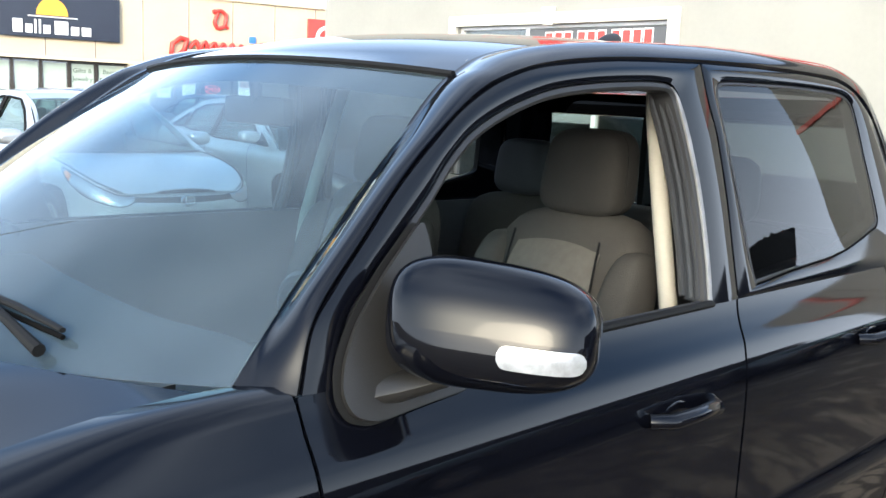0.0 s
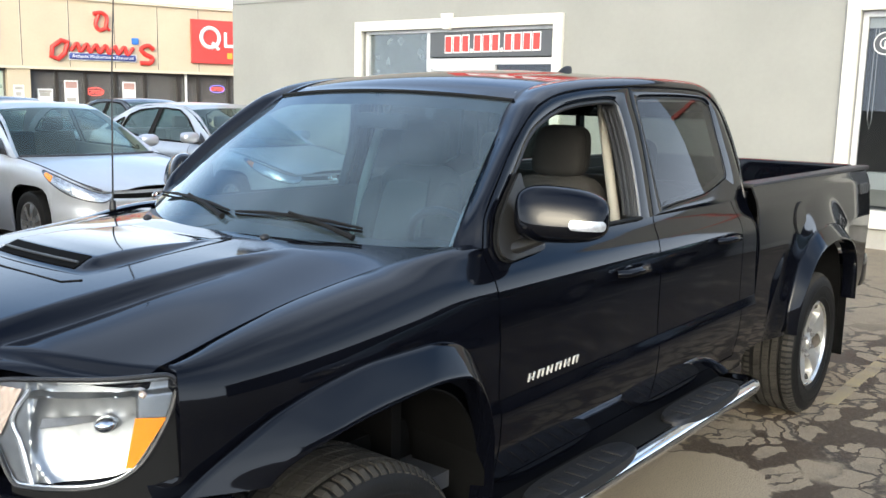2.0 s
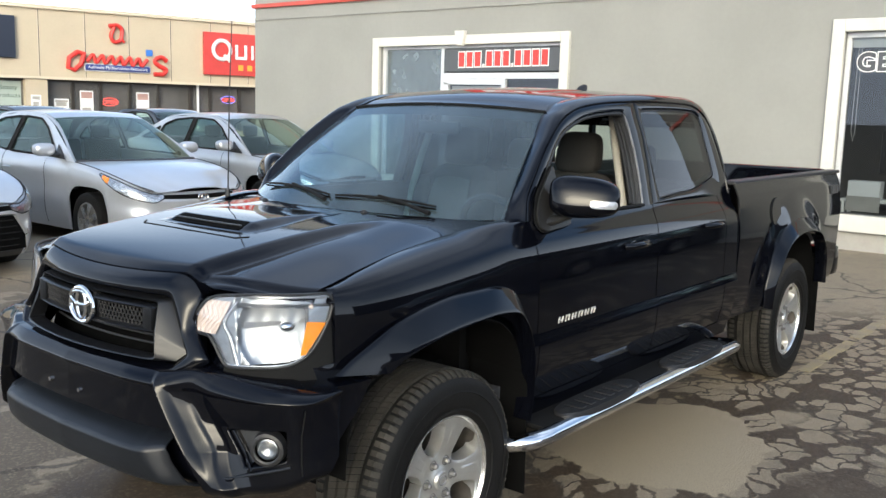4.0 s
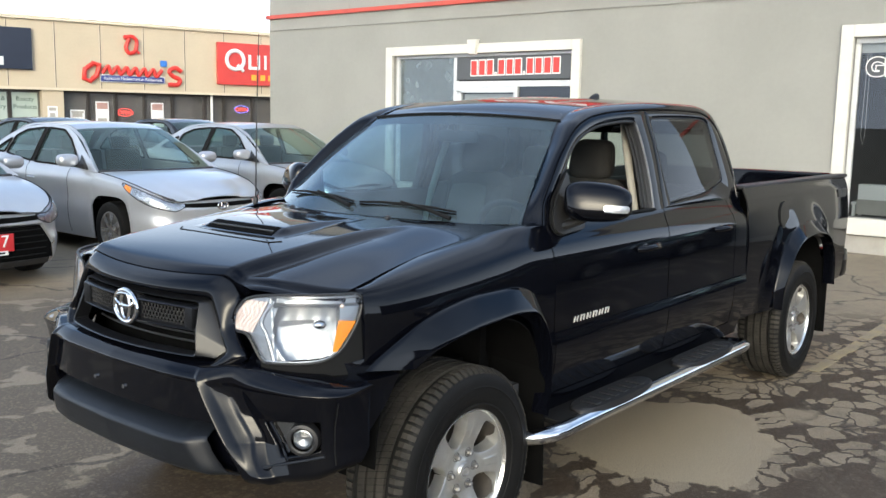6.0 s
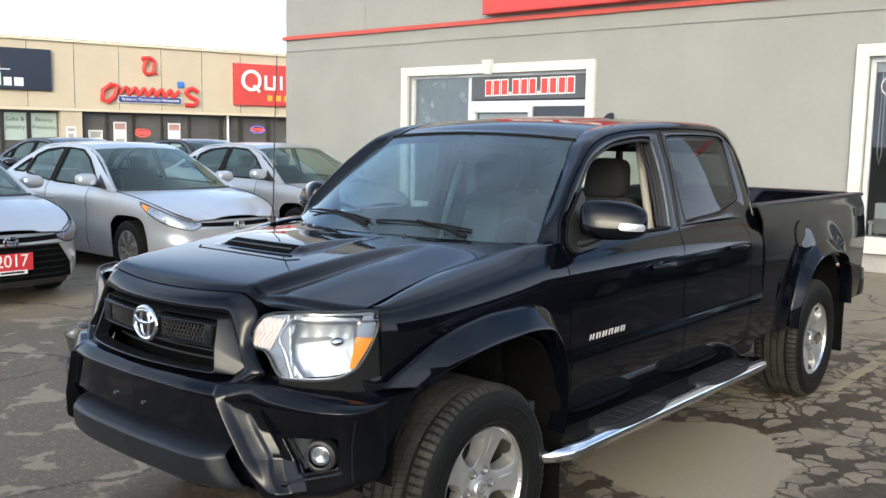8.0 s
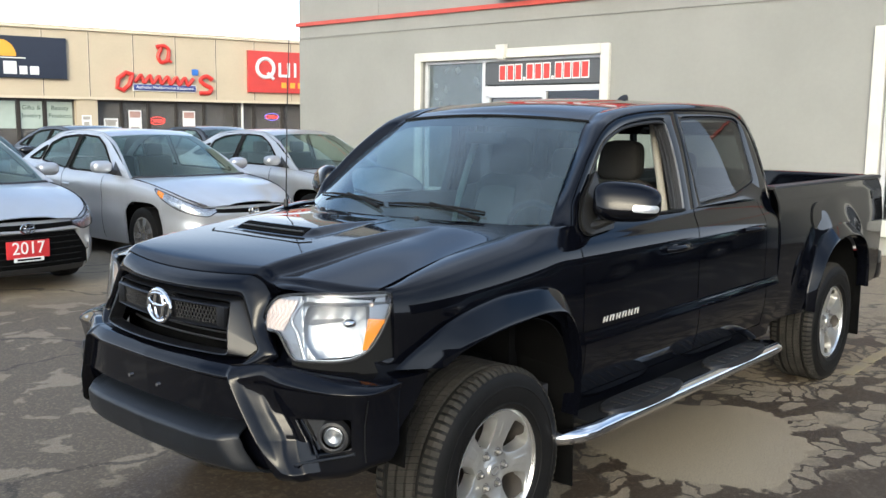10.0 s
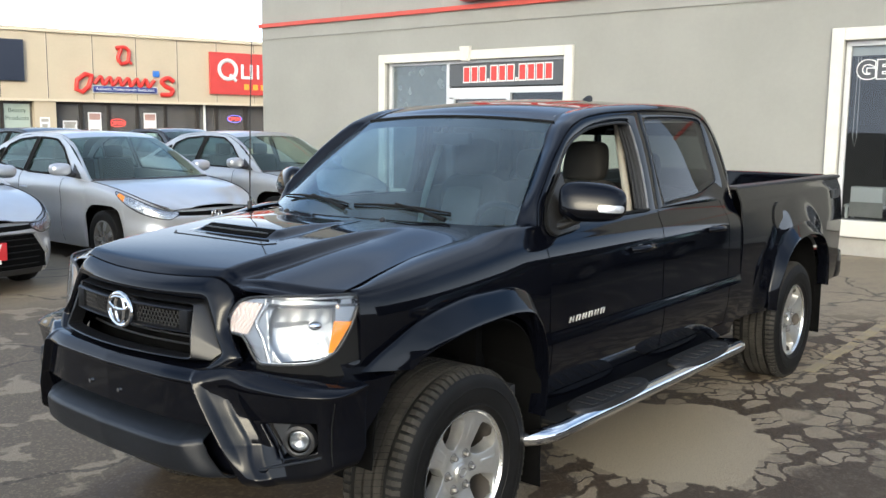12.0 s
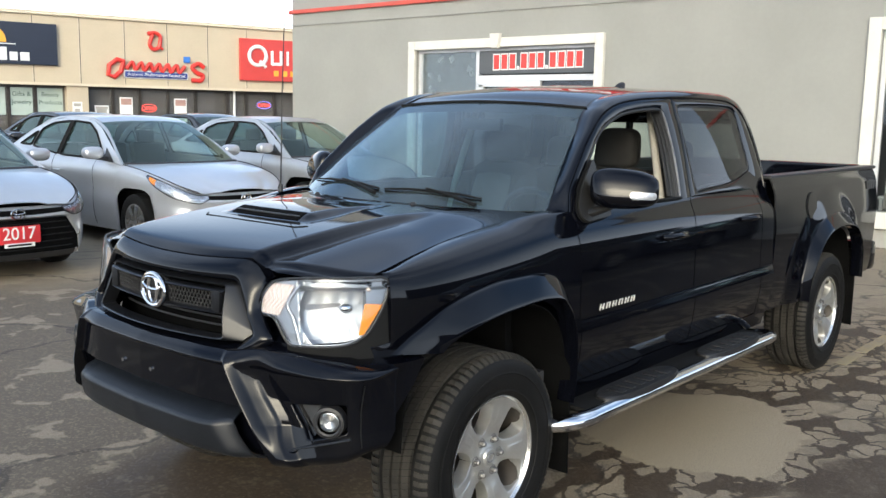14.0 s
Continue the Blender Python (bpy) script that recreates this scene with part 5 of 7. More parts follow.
for za, zb, dx in ((1.030, 1.044, 0.0), (0.958, 0.972, 0.004)):
    part("grille_bar", grid(lambda y, k: (nose_x(y, 0.99) + dx - 0.03 + 0.035 * math.sin(math.pi * k) ** 0.5, y, za + (zb - za) * k), span(-0.35, 0.35, 30), span(0, 1, 7)), GRILLE_DARK, grille, "black grille bar", 0.004)
for s in (-1, 1):
    part("bar_end", box(nose_x(0.31, 0.99) - 0.03, nose_x(0.31, 0.99) + 0.004, s * 0.318 - 0.022, s * 0.318 + 0.022, 0.962, 1.04, 0.006), GRILLE_DARK, grille)
    mesh_bm = bmesh.new()
    for i in range(14):
        for j in range(4):
            y = s * (0.082 + 0.0165 * i + (0.0082 if j % 2 else 0))
            hexa = [(nose_x(y, 0.99) - 0.010, y + 0.0092 * math.cos(a), 0.979 + 0.0145 * j + 0.0092 * math.sin(a)) for a in (math.pi / 3 * k + math.pi / 6 for k in range(7))]
            tube(hexa, 0.0018, 4, mesh_bm, caps=False)
    part("grille_mesh", mesh_bm, BLACK_TRIM, grille, "black honeycomb mesh")
part("badge_seat", box(0.795, 0.822, -0.085, 0.085, 0.955, 1.048, 0.012), GRILLE_DARK, grille)
for z in (0.905, 0.93):
    part("grille_slat", tube([(nose_x(y, z) - 0.085, y, z) for y in span(-0.345, 0.345, 12)], 0.004, 8), BLACK_TRIM, grille)
badge = part("badge", tube([(0.838, 0.010 + 0.068 * math.cos(a), 1.005 + 0.056 * math.sin(a)) for a in (2 * math.pi * k / 32 for k in range(33))], 0.0085, 8, caps=False), CHROME, grille, "chrome oval badge")
part("badge_back", box(0.800, 0.828, -0.050, 0.070, 0.955, 1.055, 0.025), BLACK_TRIM, badge)
part("badge_mark", tube([(0.840, 0.010 + 0.026 * math.cos(a), 1.006 + 0.048 * math.sin(a)) for a in (2 * math.pi * k / 24 for k in range(25))], 0.006, 6, caps=False), CHROME, badge)
part("badge_mark", tube([(0.841, 0.010 + 0.058 * math.cos(a), 1.028 + 0.022 * math.sin(a)) for a in (2 * math.pi * k / 24 for k in range(25))], 0.006, 6, caps=False), CHROME, badge)

# bumper
bump_way = path3([(0.902, 0.0, 0), (0.890, 0.30, 0), (0.862, 0.46, 0), (0.836, 0.56, 0), (0.788, 0.70, 0), (0.742, 0.80, 0), (0.695, 0.868, 0), (0.635, 0.908, 0), (0.56, 0.922, 0), (0.48, 0.926, 0), (0.39, 0.924, 0)])
bump_plan = pchip([0.0, 0.30, 0.46, 0.56, 0.70, 0.80, 0.87], [0.902, 0.890, 0.862, 0.836, 0.788, 0.742, 0.695])
bump_end = pchip([0.50, 0.58, 0.70, 0.82, 0.88], [0.63, 0.58, 0.50, 0.41, 0.385])   # where the end meets the wheel arch
bump_top = pchip([0.0, 0.44, 0.56, 0.64, 0.80, 0.88, 0.926], [0.868, 0.866, 0.878, 0.868, 0.856, 0.850, 0.846])
bump_low = pchip([0.0, 0.52, 0.70, 0.84, 0.926], [0.62, 0.50, 0.515, 0.540, 0.575])
arm_in = pchip([0.48, 0.614, 0.699, 0.819, 0.875], [0.650, 0.576, 0.525, 0.461, 0.440])
arm_out = pchip([0.48, 0.60, 0.66, 0.70, 0.735, 0.80, 0.875], [0.73, 0.648, 0.625, 0.600, 0.578, 0.556, 0.575])
way_s = [-bump_way(i / 400).x for i in range(401)], span(0, 1, 401)


def ramp(a, b, x):
    return min(max((x - a) / (b - a), 0.0), 1.0)


def along_to(x):
    """How far along the bumper's plan its end lies at a given x."""
    return float(np.interp(-x, way_s[0], way_s[1]))


def fog_pocket(w, z):
    lo = 0.662 + 0.62 * (0.712 - z)
    return ramp(lo, lo + 0.010, w) * (1 - ramp(0.842, 0.850, w)) * ramp(0.606 + 0.28 * (w - 0.73), 0.612 + 0.28 * (w - 0.73), z) * (1 - ramp(0.708 + 0.12 * (w - 0.666), 0.713 + 0.12 * (w - 0.666), z))


def bumper_depth(w, z, x):
    """How far the bumper's skin stands out from its plan."""
    far = step(0.68, 0.44, x) if w > 0.86 else 0.0
    hi = 0.830 - 0.012 * ramp(0.50, 0.62, w) + 0.045 * far
    top = bump_top(w)
    k = ramp(hi, top, z)
    bevel = 0.034 + 0.030 * ramp(0.48, 0.62, w) - 0.045 * far
    d = -bevel * k ** 1.7
    under = hi - z
    a, b = arm_in(z), arm_out(z)
    mid = 1 - ramp(a - 0.016, a - 0.004, w)
    if under > 0:
        d -= mid * (0.014 * ramp(0, 0.012, under) + 0.060 * ramp(0.692, 0.686, z))
        side = ramp(b - 0.01, b + 0.03, w) * (1 - far)
        d -= side * (0.004 * ramp(0, 0.008, under) + 0.020 * ramp(0.0, 0.10, under))
    fade = ramp(0.872, 0.815, z) * ramp(0.545, 0.64, z)
    slope = ramp(a, b, w)
    dip = 0.044 * (1 - 0.75 * ramp(b, 0.80, w))
    ridge = 0.014 * ramp(a - 0.016, a, w) * (1 - ramp(a, a + 0.03, w))
    d += fade * (ridge - dip * (0.35 * slope + 0.65 * slope * slope * (3 - 2 * slope)) * (1 if w > a else 0))
    d -= 0.028 * fog_pocket(w, z)
    d -= 0.030 * ramp(0.035, 0.0, z - bump_low(w)) ** 2
    return d


def bumper(u, v):
    t = abs(u)
    p = bump_way(t)
    for _ in range(2):
        z = bump_low(p.y) + (bump_top(p.y) - bump_low(p.y)) * min(v, 1.0)
        lean = 0.40 * (0.712 - z) * ramp(0.20, 0.33, t) * (1 - ramp(0.50, 0.62, t))
        tt = (t + lean) * along_to(bump_end(z))
        p = bump_way(tt)
    q = bump_way(min(tt + 0.01, 1.0)) - bump_way(max(tt - 0.01, 0.0))
    nrm = Vector((q.y, -q.x, 0)).normalized()
    p = p + nrm * (bumper_depth(p.y, z, p.x) - (0.10 * (v - 1.0) / 0.05 if v > 1.0 else 0.0))
    return Vector((p.x, math.copysign(p.y, u), z))


def bumper_piece(inside, side=0):
    """The bumper's painted skin, or the plastic pockets in it."""
    half = span(0, 0.26, 40)[:-1] + span(0.26, 0.66, 130)[:-1] + span(0.66, 1.0, 60)
    us = [-t for t in half[:0:-1]] + half if side == 0 else [side * t for t in half if 0.40 < t < 0.70]
    bm = grid(bumper, us, span(0, 1, 130) + [1.05])
    drop = [f for f in bm.faces if (fog_pocket(abs((c := f.calc_center_median()).y) + 0.012, c.z) > 0.9) != inside]
    bmesh.ops.delete(bm, geom=drop, context="FACES")
    return bm


skin = part("front_bumper", bumper_piece(False), PAINT, truck, "black painted front bumper", sharp=70)
for side in (1, -1):
    part("fog_pocket", bumper_piece(True, side), DARK_GREY, skin, "dark plastic fog lamp pocket", sharp=50)
both("bumper_lip", tube([(bump_plan(w) - 0.012 - 0.020 * ramp(0.70, 0.84, w), w, 0.580 + 0.28 * (w - 0.678)) for w in span(0.676, 0.846, 14)], [0.0015 + 0.0065 * ramp(0, 4, i) for i in range(14)], 8, squash=0.6), GUARD, "satin lower edge of the fog lamp pocket")
both("pocket_rim", tube([(bump_plan(w) + bumper_depth(w - 0.006, z, 0.8) - 0.002, w, z) for w, z in ((0.664 + 0.62 * (0.712 - z), z) for z in span(0.600, 0.712, 20))], 0.0055, 8), PAINT, "rounded edge of the fog lamp pocket")
both("bumper_seam", tube([(0.657, bump_way(along_to(0.657)).y + 0.004 + bumper_depth(0.895, z, 0.657), z) for z in span(0.60, 0.80, 16)], 0.0022, 6), SEAL, "fine seam near the end of the bumper")
# the guard below: a sloping top shelf, a rounded front edge, a tall face turned in at its foot
val_sec = [(-0.075, 0.690), (-0.060, 0.672), (0.004, 0.640), (0.018, 0.632), (0.025, 0.620), (0.023, 0.606), (0.008, 0.545), (0.000, 0.528), (-0.018, 0.515), (-0.09, 0.500)]
val_way = by_index(val_sec)


def valance(u, k):
    dx, z = val_way(k)
    e = abs(u)
    y = u * (0.452 + 0.62 * max(0.0, 0.672 - z) ** 1.08)
    x = bump_plan(abs(y)) + dx - 0.035 * step(0.86, 1.0, e)
    return (x, y, z + 0.010 * step(0.80, 1.0, e) * (1 if z > 0.6 else 0))


part("skid_valance", grid(valance, span(-1, 1, 81), span(0, 9, 46)), GUARD, truck, "matt grey lower bumper guard", 0.006, sharp=45)
# black strip gives the shade inside the slot
part("bumper_slot", grid(lambda y, z: (bump_plan(abs(y)) - 0.082, y, z), span(-0.47, 0.47, 15), (0.60, 0.70)), VOID, truck, "black strip standing for the shaded slot over the guard", 0.004)
for s in (-1, 1):
    part("plate_bolt", tube([(0.872, s * 0.091 - 0.027, 0.738), (0.892, s * 0.091 - 0.027, 0.738)], 0.007, 10), CHROME, truck, "small bright plate bolt")
    lamp = part("fog_lamp", ring_mesh([(0.001, 0.0), (0.03, 0.004), (0.046, 0.012), (0.052, 0.03)], 28), CLEAR_LENS, truck, "round clear fog lamp")
    lamp.matrix_local = pose(0.722, s * 0.790, 0.676, 0, 0, -90 + s * 32) @ Matrix.Scale(-1, 4, (0, 1, 0)) @ Matrix.Scale(0.68, 4)
    part("fog_reflector", ring_mesh([(0.001, 0.03), (0.012, 0.028), (0.022, 0.022), (0.034, 0.020), (0.041, 0.010), (0.046, 0.012), (0.052, 0.032)], 28), REFLECTOR, lamp, "bright reflector bowl")
    part("fog_rim", ring_mesh([(0.052, 0.0), (0.060, -0.004), (0.074, 0.0), (0.078, 0.05)], 28), BLACK_TRIM, lamp)

# headlamps, set on the wrapped corner
def corner(s, z):
    """A place on the front corner: s runs from the grille (0) round to the side (1)."""
    q = path3([(0.735, 0.425, 0), (0.715, 0.52, 0), (0.675, 0.63, 0), (0.60, 0.725, 0), (0.505, 0.785, 0), (0.44, 0.808, 0)])(s)
    return Vector((q.x - 0.16 * (z - 0.93) * (1 - 0.5 * s), q.y - 0.10 * (z - 0.93) * s, z))


lamp_lo = pchip([0.04, 0.165, 0.335, 0.555, 0.675, 0.78, 0.89, 0.935, 0.950], [0.976, 0.972, 0.886, 0.888, 0.894, 0.918, 0.996, 1.048, 1.080])
lamp_hi = pchip([0.04, 0.06, 0.165, 0.30, 0.55, 0.885, 0.93, 0.950], [0.992, 1.022, 1.084, 1.098, 1.106, 1.106, 1.098, 1.084])
face_dir = Vector((0.75, 0.55, 0.0)).normalized()
hw = lambda s, v, d: corner(s, lamp_lo(s) + (lamp_hi(s) - lamp_lo(s)) * v) + face_dir * d
hz = lambda s, z, d: corner(s, min(max(z, lamp_lo(s) + 0.003), lamp_hi(s) - 0.003)) + face_dir * d


def lamp_bowl(s, v):
    z = lamp_lo(s) + (lamp_hi(s) - lamp_lo(s)) * v
    left = 0.385 - 0.25 * (z - 0.89)
    bowl = step(left, left + 0.02, s) * (1 - step(0.755, 0.79, s)) * (1 - step(1.058, 1.066, z))
    d2 = ((s - 0.615) / 0.25) ** 2 + ((z - 1.00) / 0.135) ** 2
    deep = 0.034 * math.sqrt(max(0.0, 1 - d2)) * bowl + 0.008 * bowl
    shelf = 0.020 * step(1.066, 1.072, z) * (1 - step(1.088, 1.094, z)) * step(0.33, 0.37, s)
    flutes = 0.0004 * math.sin(95 * s + 60 * (z - 0.9)) * bowl * (1 - step(0.965, 0.985, z)) + 0.0009 * math.sin(70 * s) * bowl * step(1.01, 1.03, z)
    return hw(s, v, 0.002 - deep - shelf + flutes)


lens_bm = grid(lambda s, v: hw(s, v, 0.016), span(0.04, 0.95, 36), span(0, 1, 12))
twin = mirrored(lens_bm)
bowl_bm = grid(lamp_bowl, span(0.05, 0.945, 110), span(0.02, 0.98, 60))
rim_pts = [hw(s, 0, 0.010) for s in span(0.04, 0.95, 40)] + [hw(s, 1, 0.010) for s in span(0.95, 0.04, 40)]
rim_bm = tube(rim_pts + rim_pts[:1], 0.0055, 6, caps=False)
amber_bm = grid(lambda u, v: hz(0.748 + 0.034 * v + (0.030 + 0.092 * v) * u, 0.924 + 0.100 * v - 0.006 * u * v, 0.009), span(0, 1, 8), span(0, 1, 10))
inner_bm = grid(lambda u, v: hz(0.055 + 0.02 * v + (0.165 + 0.075 * v) * u, 0.976 + 0.102 * v, 0.006 + 0.0022 * abs(math.sin(19 * u + 1.5 * math.sin(9 * v))) * (1 - 0.6 * u)), span(0, 1, 60), span(0, 1, 24))
stem_bm = grid(lambda t, k: hz(0.365 + pchip([0, 0.45, 0.62, 1], [0.0, -0.065, -0.105, -0.02])(t) + 0.035 * k - 0.012 * k * t, 0.892 + 0.190 * t, 0.005 + 0.004 * math.sin(math.pi * k)), span(0, 1, 24), span(0, 1, 6))
bulb_bm = bmesh.new()
bmesh.ops.create_uvsphere(bulb_bm, u_segments=20, v_segments=12, radius=0.019)
for v in bulb_bm.verts:
    v.co = Vector((v.co.x * 1.3, v.co.y * 1.1, v.co.z * 0.85)) + hz(0.655, 1.008, -0.016)
ring_bm = grid(lambda u, k: hz(0.40 + 0.235 * u, 1.000 + 0.012 * u + (0.016 - 0.008 * u) * k, -0.004 - 0.030 * u - 0.012 * k), span(0, 1, 12), span(0, 1, 4))
foot_bm = tube([hw(s, 0.02, 0.0075) for s in span(0.20, 0.80, 40)], 0.0035, 6)
small_bm = bmesh.new()
bmesh.ops.create_uvsphere(small_bm, u_segments=10, v_segments=8, radius=0.009)
for v in small_bm.verts:
    v.co += hz(0.80, 1.066, -0.004)
AMBER_PALE = material("pale_amber_reflector", (0.80, 0.62, 0.50), 0.2, 0.4, 0.6, spread=0.2, scale=40)
for k in (0, 1):
    f = (lambda b: b) if k == 0 else mirrored
    holder = part("headlamp", f(lens_bm.copy()), CLEAR_LENS, truck, "clear wrap-round headlamp with amber corner")
    part("reflector", f(bowl_bm.copy()), REFLECTOR, holder, "silvered reflector bowl")
    part("amber_reflector", f(amber_bm.copy()), AMBER, holder, "amber side marker")
    part("turn_reflector", f(inner_bm.copy()), AMBER_PALE, holder, "pale amber turn signal")
    part("lamp_rim", f(rim_bm.copy()), BLACK_TRIM, holder, "black lamp rim")
    part("lamp_divider", f(stem_bm.copy()), WHITE_LENS, holder)
    part("bulb", f(bulb_bm.copy()), CHROME, holder, "chrome bulb cap")
    part("lamp_shelf", f(ring_bm.copy()), ALLOY_DARK, holder, "grey shelf beside the bulb", 0.002)
    part("lamp_foot", f(foot_bm.copy()), WHITE_LENS, holder, "bright lower edge of the reflector")
    part("side_bulb", f(small_bm.copy()), AMBER_PALE, holder, "small pink side bulb")


def lamp_base(u, v):
    s = 0.30 + 0.68 * u
    top = lamp_lo(s) - 0.004
    return corner(s, 0.835 + (top - 0.835) * v) + face_dir * (0.010 - 0.010 * (1 - v))


both("lamp_base", grid(lamp_base, span(0, 1, 30), span(0, 1, 8)), SEAL, "black strip under the headlamp", 0.003)


# wheels
def wheel():
    w = new("wheel")
    w["label"] = "black tyre on a silver five-spoke alloy wheel"
    prof = [(0.222, -0.115), (0.245, -0.136), (0.30, -0.146), (0.345, -0.143), (0.374, -0.130), (0.386, -0.108)]
    tread = []
    for gy in (-0.066, -0.022, 0.022, 0.066):
        tread += [(0.388, gy - 0.012), (0.380, gy - 0.006), (0.380, gy + 0.006), (0.388, gy + 0.012)]
    flank = [(0.374, -0.130), (0.381, -0.120)]
    tyre = part("tyre", ring_mesh(prof[:-1] + flank[1:] + [(0.36, -0.10), (0.36, 0.10)] + [(r, -y) for r, y in flank[1:] + prof[:-1][::-1]], 72), RUBBER, w, "black rubber tyre", sharp=50)
    # groove shade comes from colour: a black base between paler blocks
    part("crown", ring_mesh([(0.380, -0.121), (0.386, -0.108)] + tread + [(0.386, 0.108), (0.380, 0.121)], 72), RUBBER, tyre, "grooved tread base, kept black to shade the grooves", sharp=30)
    bm = bmesh.new()
    for k in range(78):
        a = 2 * math.pi * k / 78
        for s in (-1, 1):
            c, sn = math.cos(a), math.sin(a)
            pts = []
            for r, y, da in ((0.374, 0.134, 0.027), (0.392, 0.110, 0.027), (0.392, 0.084, 0.027)):
                for d in (-1, 1):
                    aa = a + d * da * 0.9
                    pts.append(bm.verts.new((r * math.cos(aa), s * y, r * math.sin(aa))))
            bm.faces.new((pts[0], pts[1], pts[3], pts[2]))
            bm.faces.new((pts[2], pts[3], pts[5], pts[4]))
            low = [bm.verts.new(v.co * 0.975) for v in pts]
            for i, j in ((0, 2), (2, 4), (3, 1), (5, 3), (1, 0), (4, 5)):
                bm.faces.new((pts[i], pts[j], low[j], low[i]))
    # lateral cuts of the middle ribs
    for k in range(104):
        for j, mid in enumerate((-0.044, 0.0, 0.044)):
            a = 2 * math.pi * (k + 0.5 * (j % 2)) / 104
            q = []
            for y, lean in ((mid - 0.0165, -0.010), (mid + 0.0165, 0.010)):
                for d in (-0.026, 0.026):
                    aa = a + d + lean
                    q.append((aa, y))
            up = [bm.verts.new((0.3915 * math.cos(aa), y, 0.3915 * math.sin(aa))) for aa, y in q]
            low = [bm.verts.new((0.380 * math.cos(aa), y, 0.380 * math.sin(aa))) for aa, y in q]
            bm.faces.new((up[0], up[1], up[3], up[2]))
            for i, j2 in ((0, 1), (1, 3), (3, 2), (2, 0)):
                bm.faces.new((up[j2], up[i], low[i], low[j2]))
    tread_ob = part("tread", bm, TREAD, tyre, smooth=False)
    tread_ob["kind"] = "stuff"
    for k in range(2):
        part("sidewall_ring", ring_mesh([(0.252 + 0.066 * k, 0.1395 + 0.0075 * k), (0.256 + 0.066 * k, 0.1435 + 0.0055 * k), (0.262 + 0.066 * k, 0.1425 + 0.0045 * k)], 72), RUBBER, tyre, "raised ring on the sidewall")
    rim = part("rim", ring_mesh([(0.232, 0.110), (0.238, 0.122), (0.237, 0.128), (0.232, 0.129), (0.226, 0.122), (0.222, 0.112)], 72), ALLOY, w, "silver alloy rim")
    part("barrel", ring_mesh([(0.222, 0.112), (0.214, 0.095), (0.206, 0.06), (0.200, -0.10), (0.228, -0.12)], 60), BRAKE, rim, "dull inner barrel of the rim")
    part("wheel_back", ring_mesh([(0.001, -0.04), (0.205, -0.04), (0.205, -0.05)], 40), VOID, rim, "dark back of the wheel")
    part("brake_disc", ring_mesh([(0.001, 0.0), (0.165, 0.0), (0.165, -0.02)], 40), BRAKE, rim, "dull dark brake disc")
    half = pchip([0.070, 0.088, 0.098, 0.112, 0.150, 0.190, 0.206, 0.214, 0.221], [36, 36, 27, 21.0, 16.5, 16.0, 18.5, 25, 36])
    face = pchip([0.070, 0.10, 0.15, 0.20, 0.224], [0.088, 0.096, 0.108, 0.114, 0.117])
    for k in range(5):
        a = 72 * k + 49

        def spoke(r, v):
            side = max(-1.0, min(1.0, v))
            over = (abs(v) - 1.0) / 0.2 if abs(v) > 1 else 0.0
            open_here = 1 - step(34, 36, half(r))
            ang = radians(a + side * (half(r) + over * 3.5 * open_here))
            y = face(r) - 0.004 * abs(side) ** 6 * open_here - 0.050 * over * open_here + 0.0025 * (1 - step(0.30, 0.42, abs(side))) * step(0.11, 0.13, r) * (1 - step(0.19, 0.21, r))
            return Vector((r * math.cos(ang), y, r * math.sin(ang)))
        part("spoke", grid(spoke, span(0.070, 0.225, 40), (-1.2, -1.0, -0.94, -0.8, -0.45, -0.38, -0.30, 0.0, 0.30, 0.38, 0.45, 0.8, 0.94, 1.0, 1.2)), ALLOY_FACE, rim, sharp=24)
    part("hub", ring_mesh([(0.001, 0.112), (0.030, 0.112), (0.034, 0.108), (0.036, 0.103), (0.046, 0.100), (0.056, 0.093), (0.090, 0.0925)], 40), ALLOY_FACE, rim)
    part("cap_mark", tube([(0.020 * math.cos(t), 0.1125, 0.016 * math.sin(t)) for t in (2 * math.pi * i / 20 for i in range(21))], 0.0025, 5, caps=False), ALLOY_DARK, rim, "small mark on the hub cap")
    for k in range(6):
        a = 2 * math.pi * k / 6 + 0.2
        x, z = 0.0695 * math.cos(a), 0.0695 * math.sin(a)
        pocket = ring_mesh([(0.0175, 0.0945), (0.019, 0.0955), (0.0165, 0.0965), (0.015, 0.0935), (0.014, 0.0915), (0.001, 0.0905)], 16)
        bmesh.ops.translate(pocket, verts=pocket.verts, vec=(x, 0, z))
        socket = part("lug_pocket", pocket, ALLOY_DARK, rim)
        part("lug_nut", tube([(x, 0.088, z), (x, 0.112, z), (x, 0.116, z)], [0.0115, 0.0105, 0.006], 6), ALLOY_DARK, socket, smooth=False)
    return w


def place_wheel(w, x, s, spin):
    w.parent = truck
    w.matrix_local = pose(x, s * WHEEL_Y, HUB_Z, 0, 0, 0 if s > 0 else 180) @ pose(0, 0, 0, 0, spin, 0)


w0 = wheel()
others = [copy_thing(w0, Matrix.Identity(4)) for _ in range(3)]
place_wheel(w0, 0.0, 1, 12)
place_wheel(others[0], -WB, 1, 40)
place_wheel(others[1], 0.0, -1, 75)
place_wheel(others[2], -WB, -1, 5)

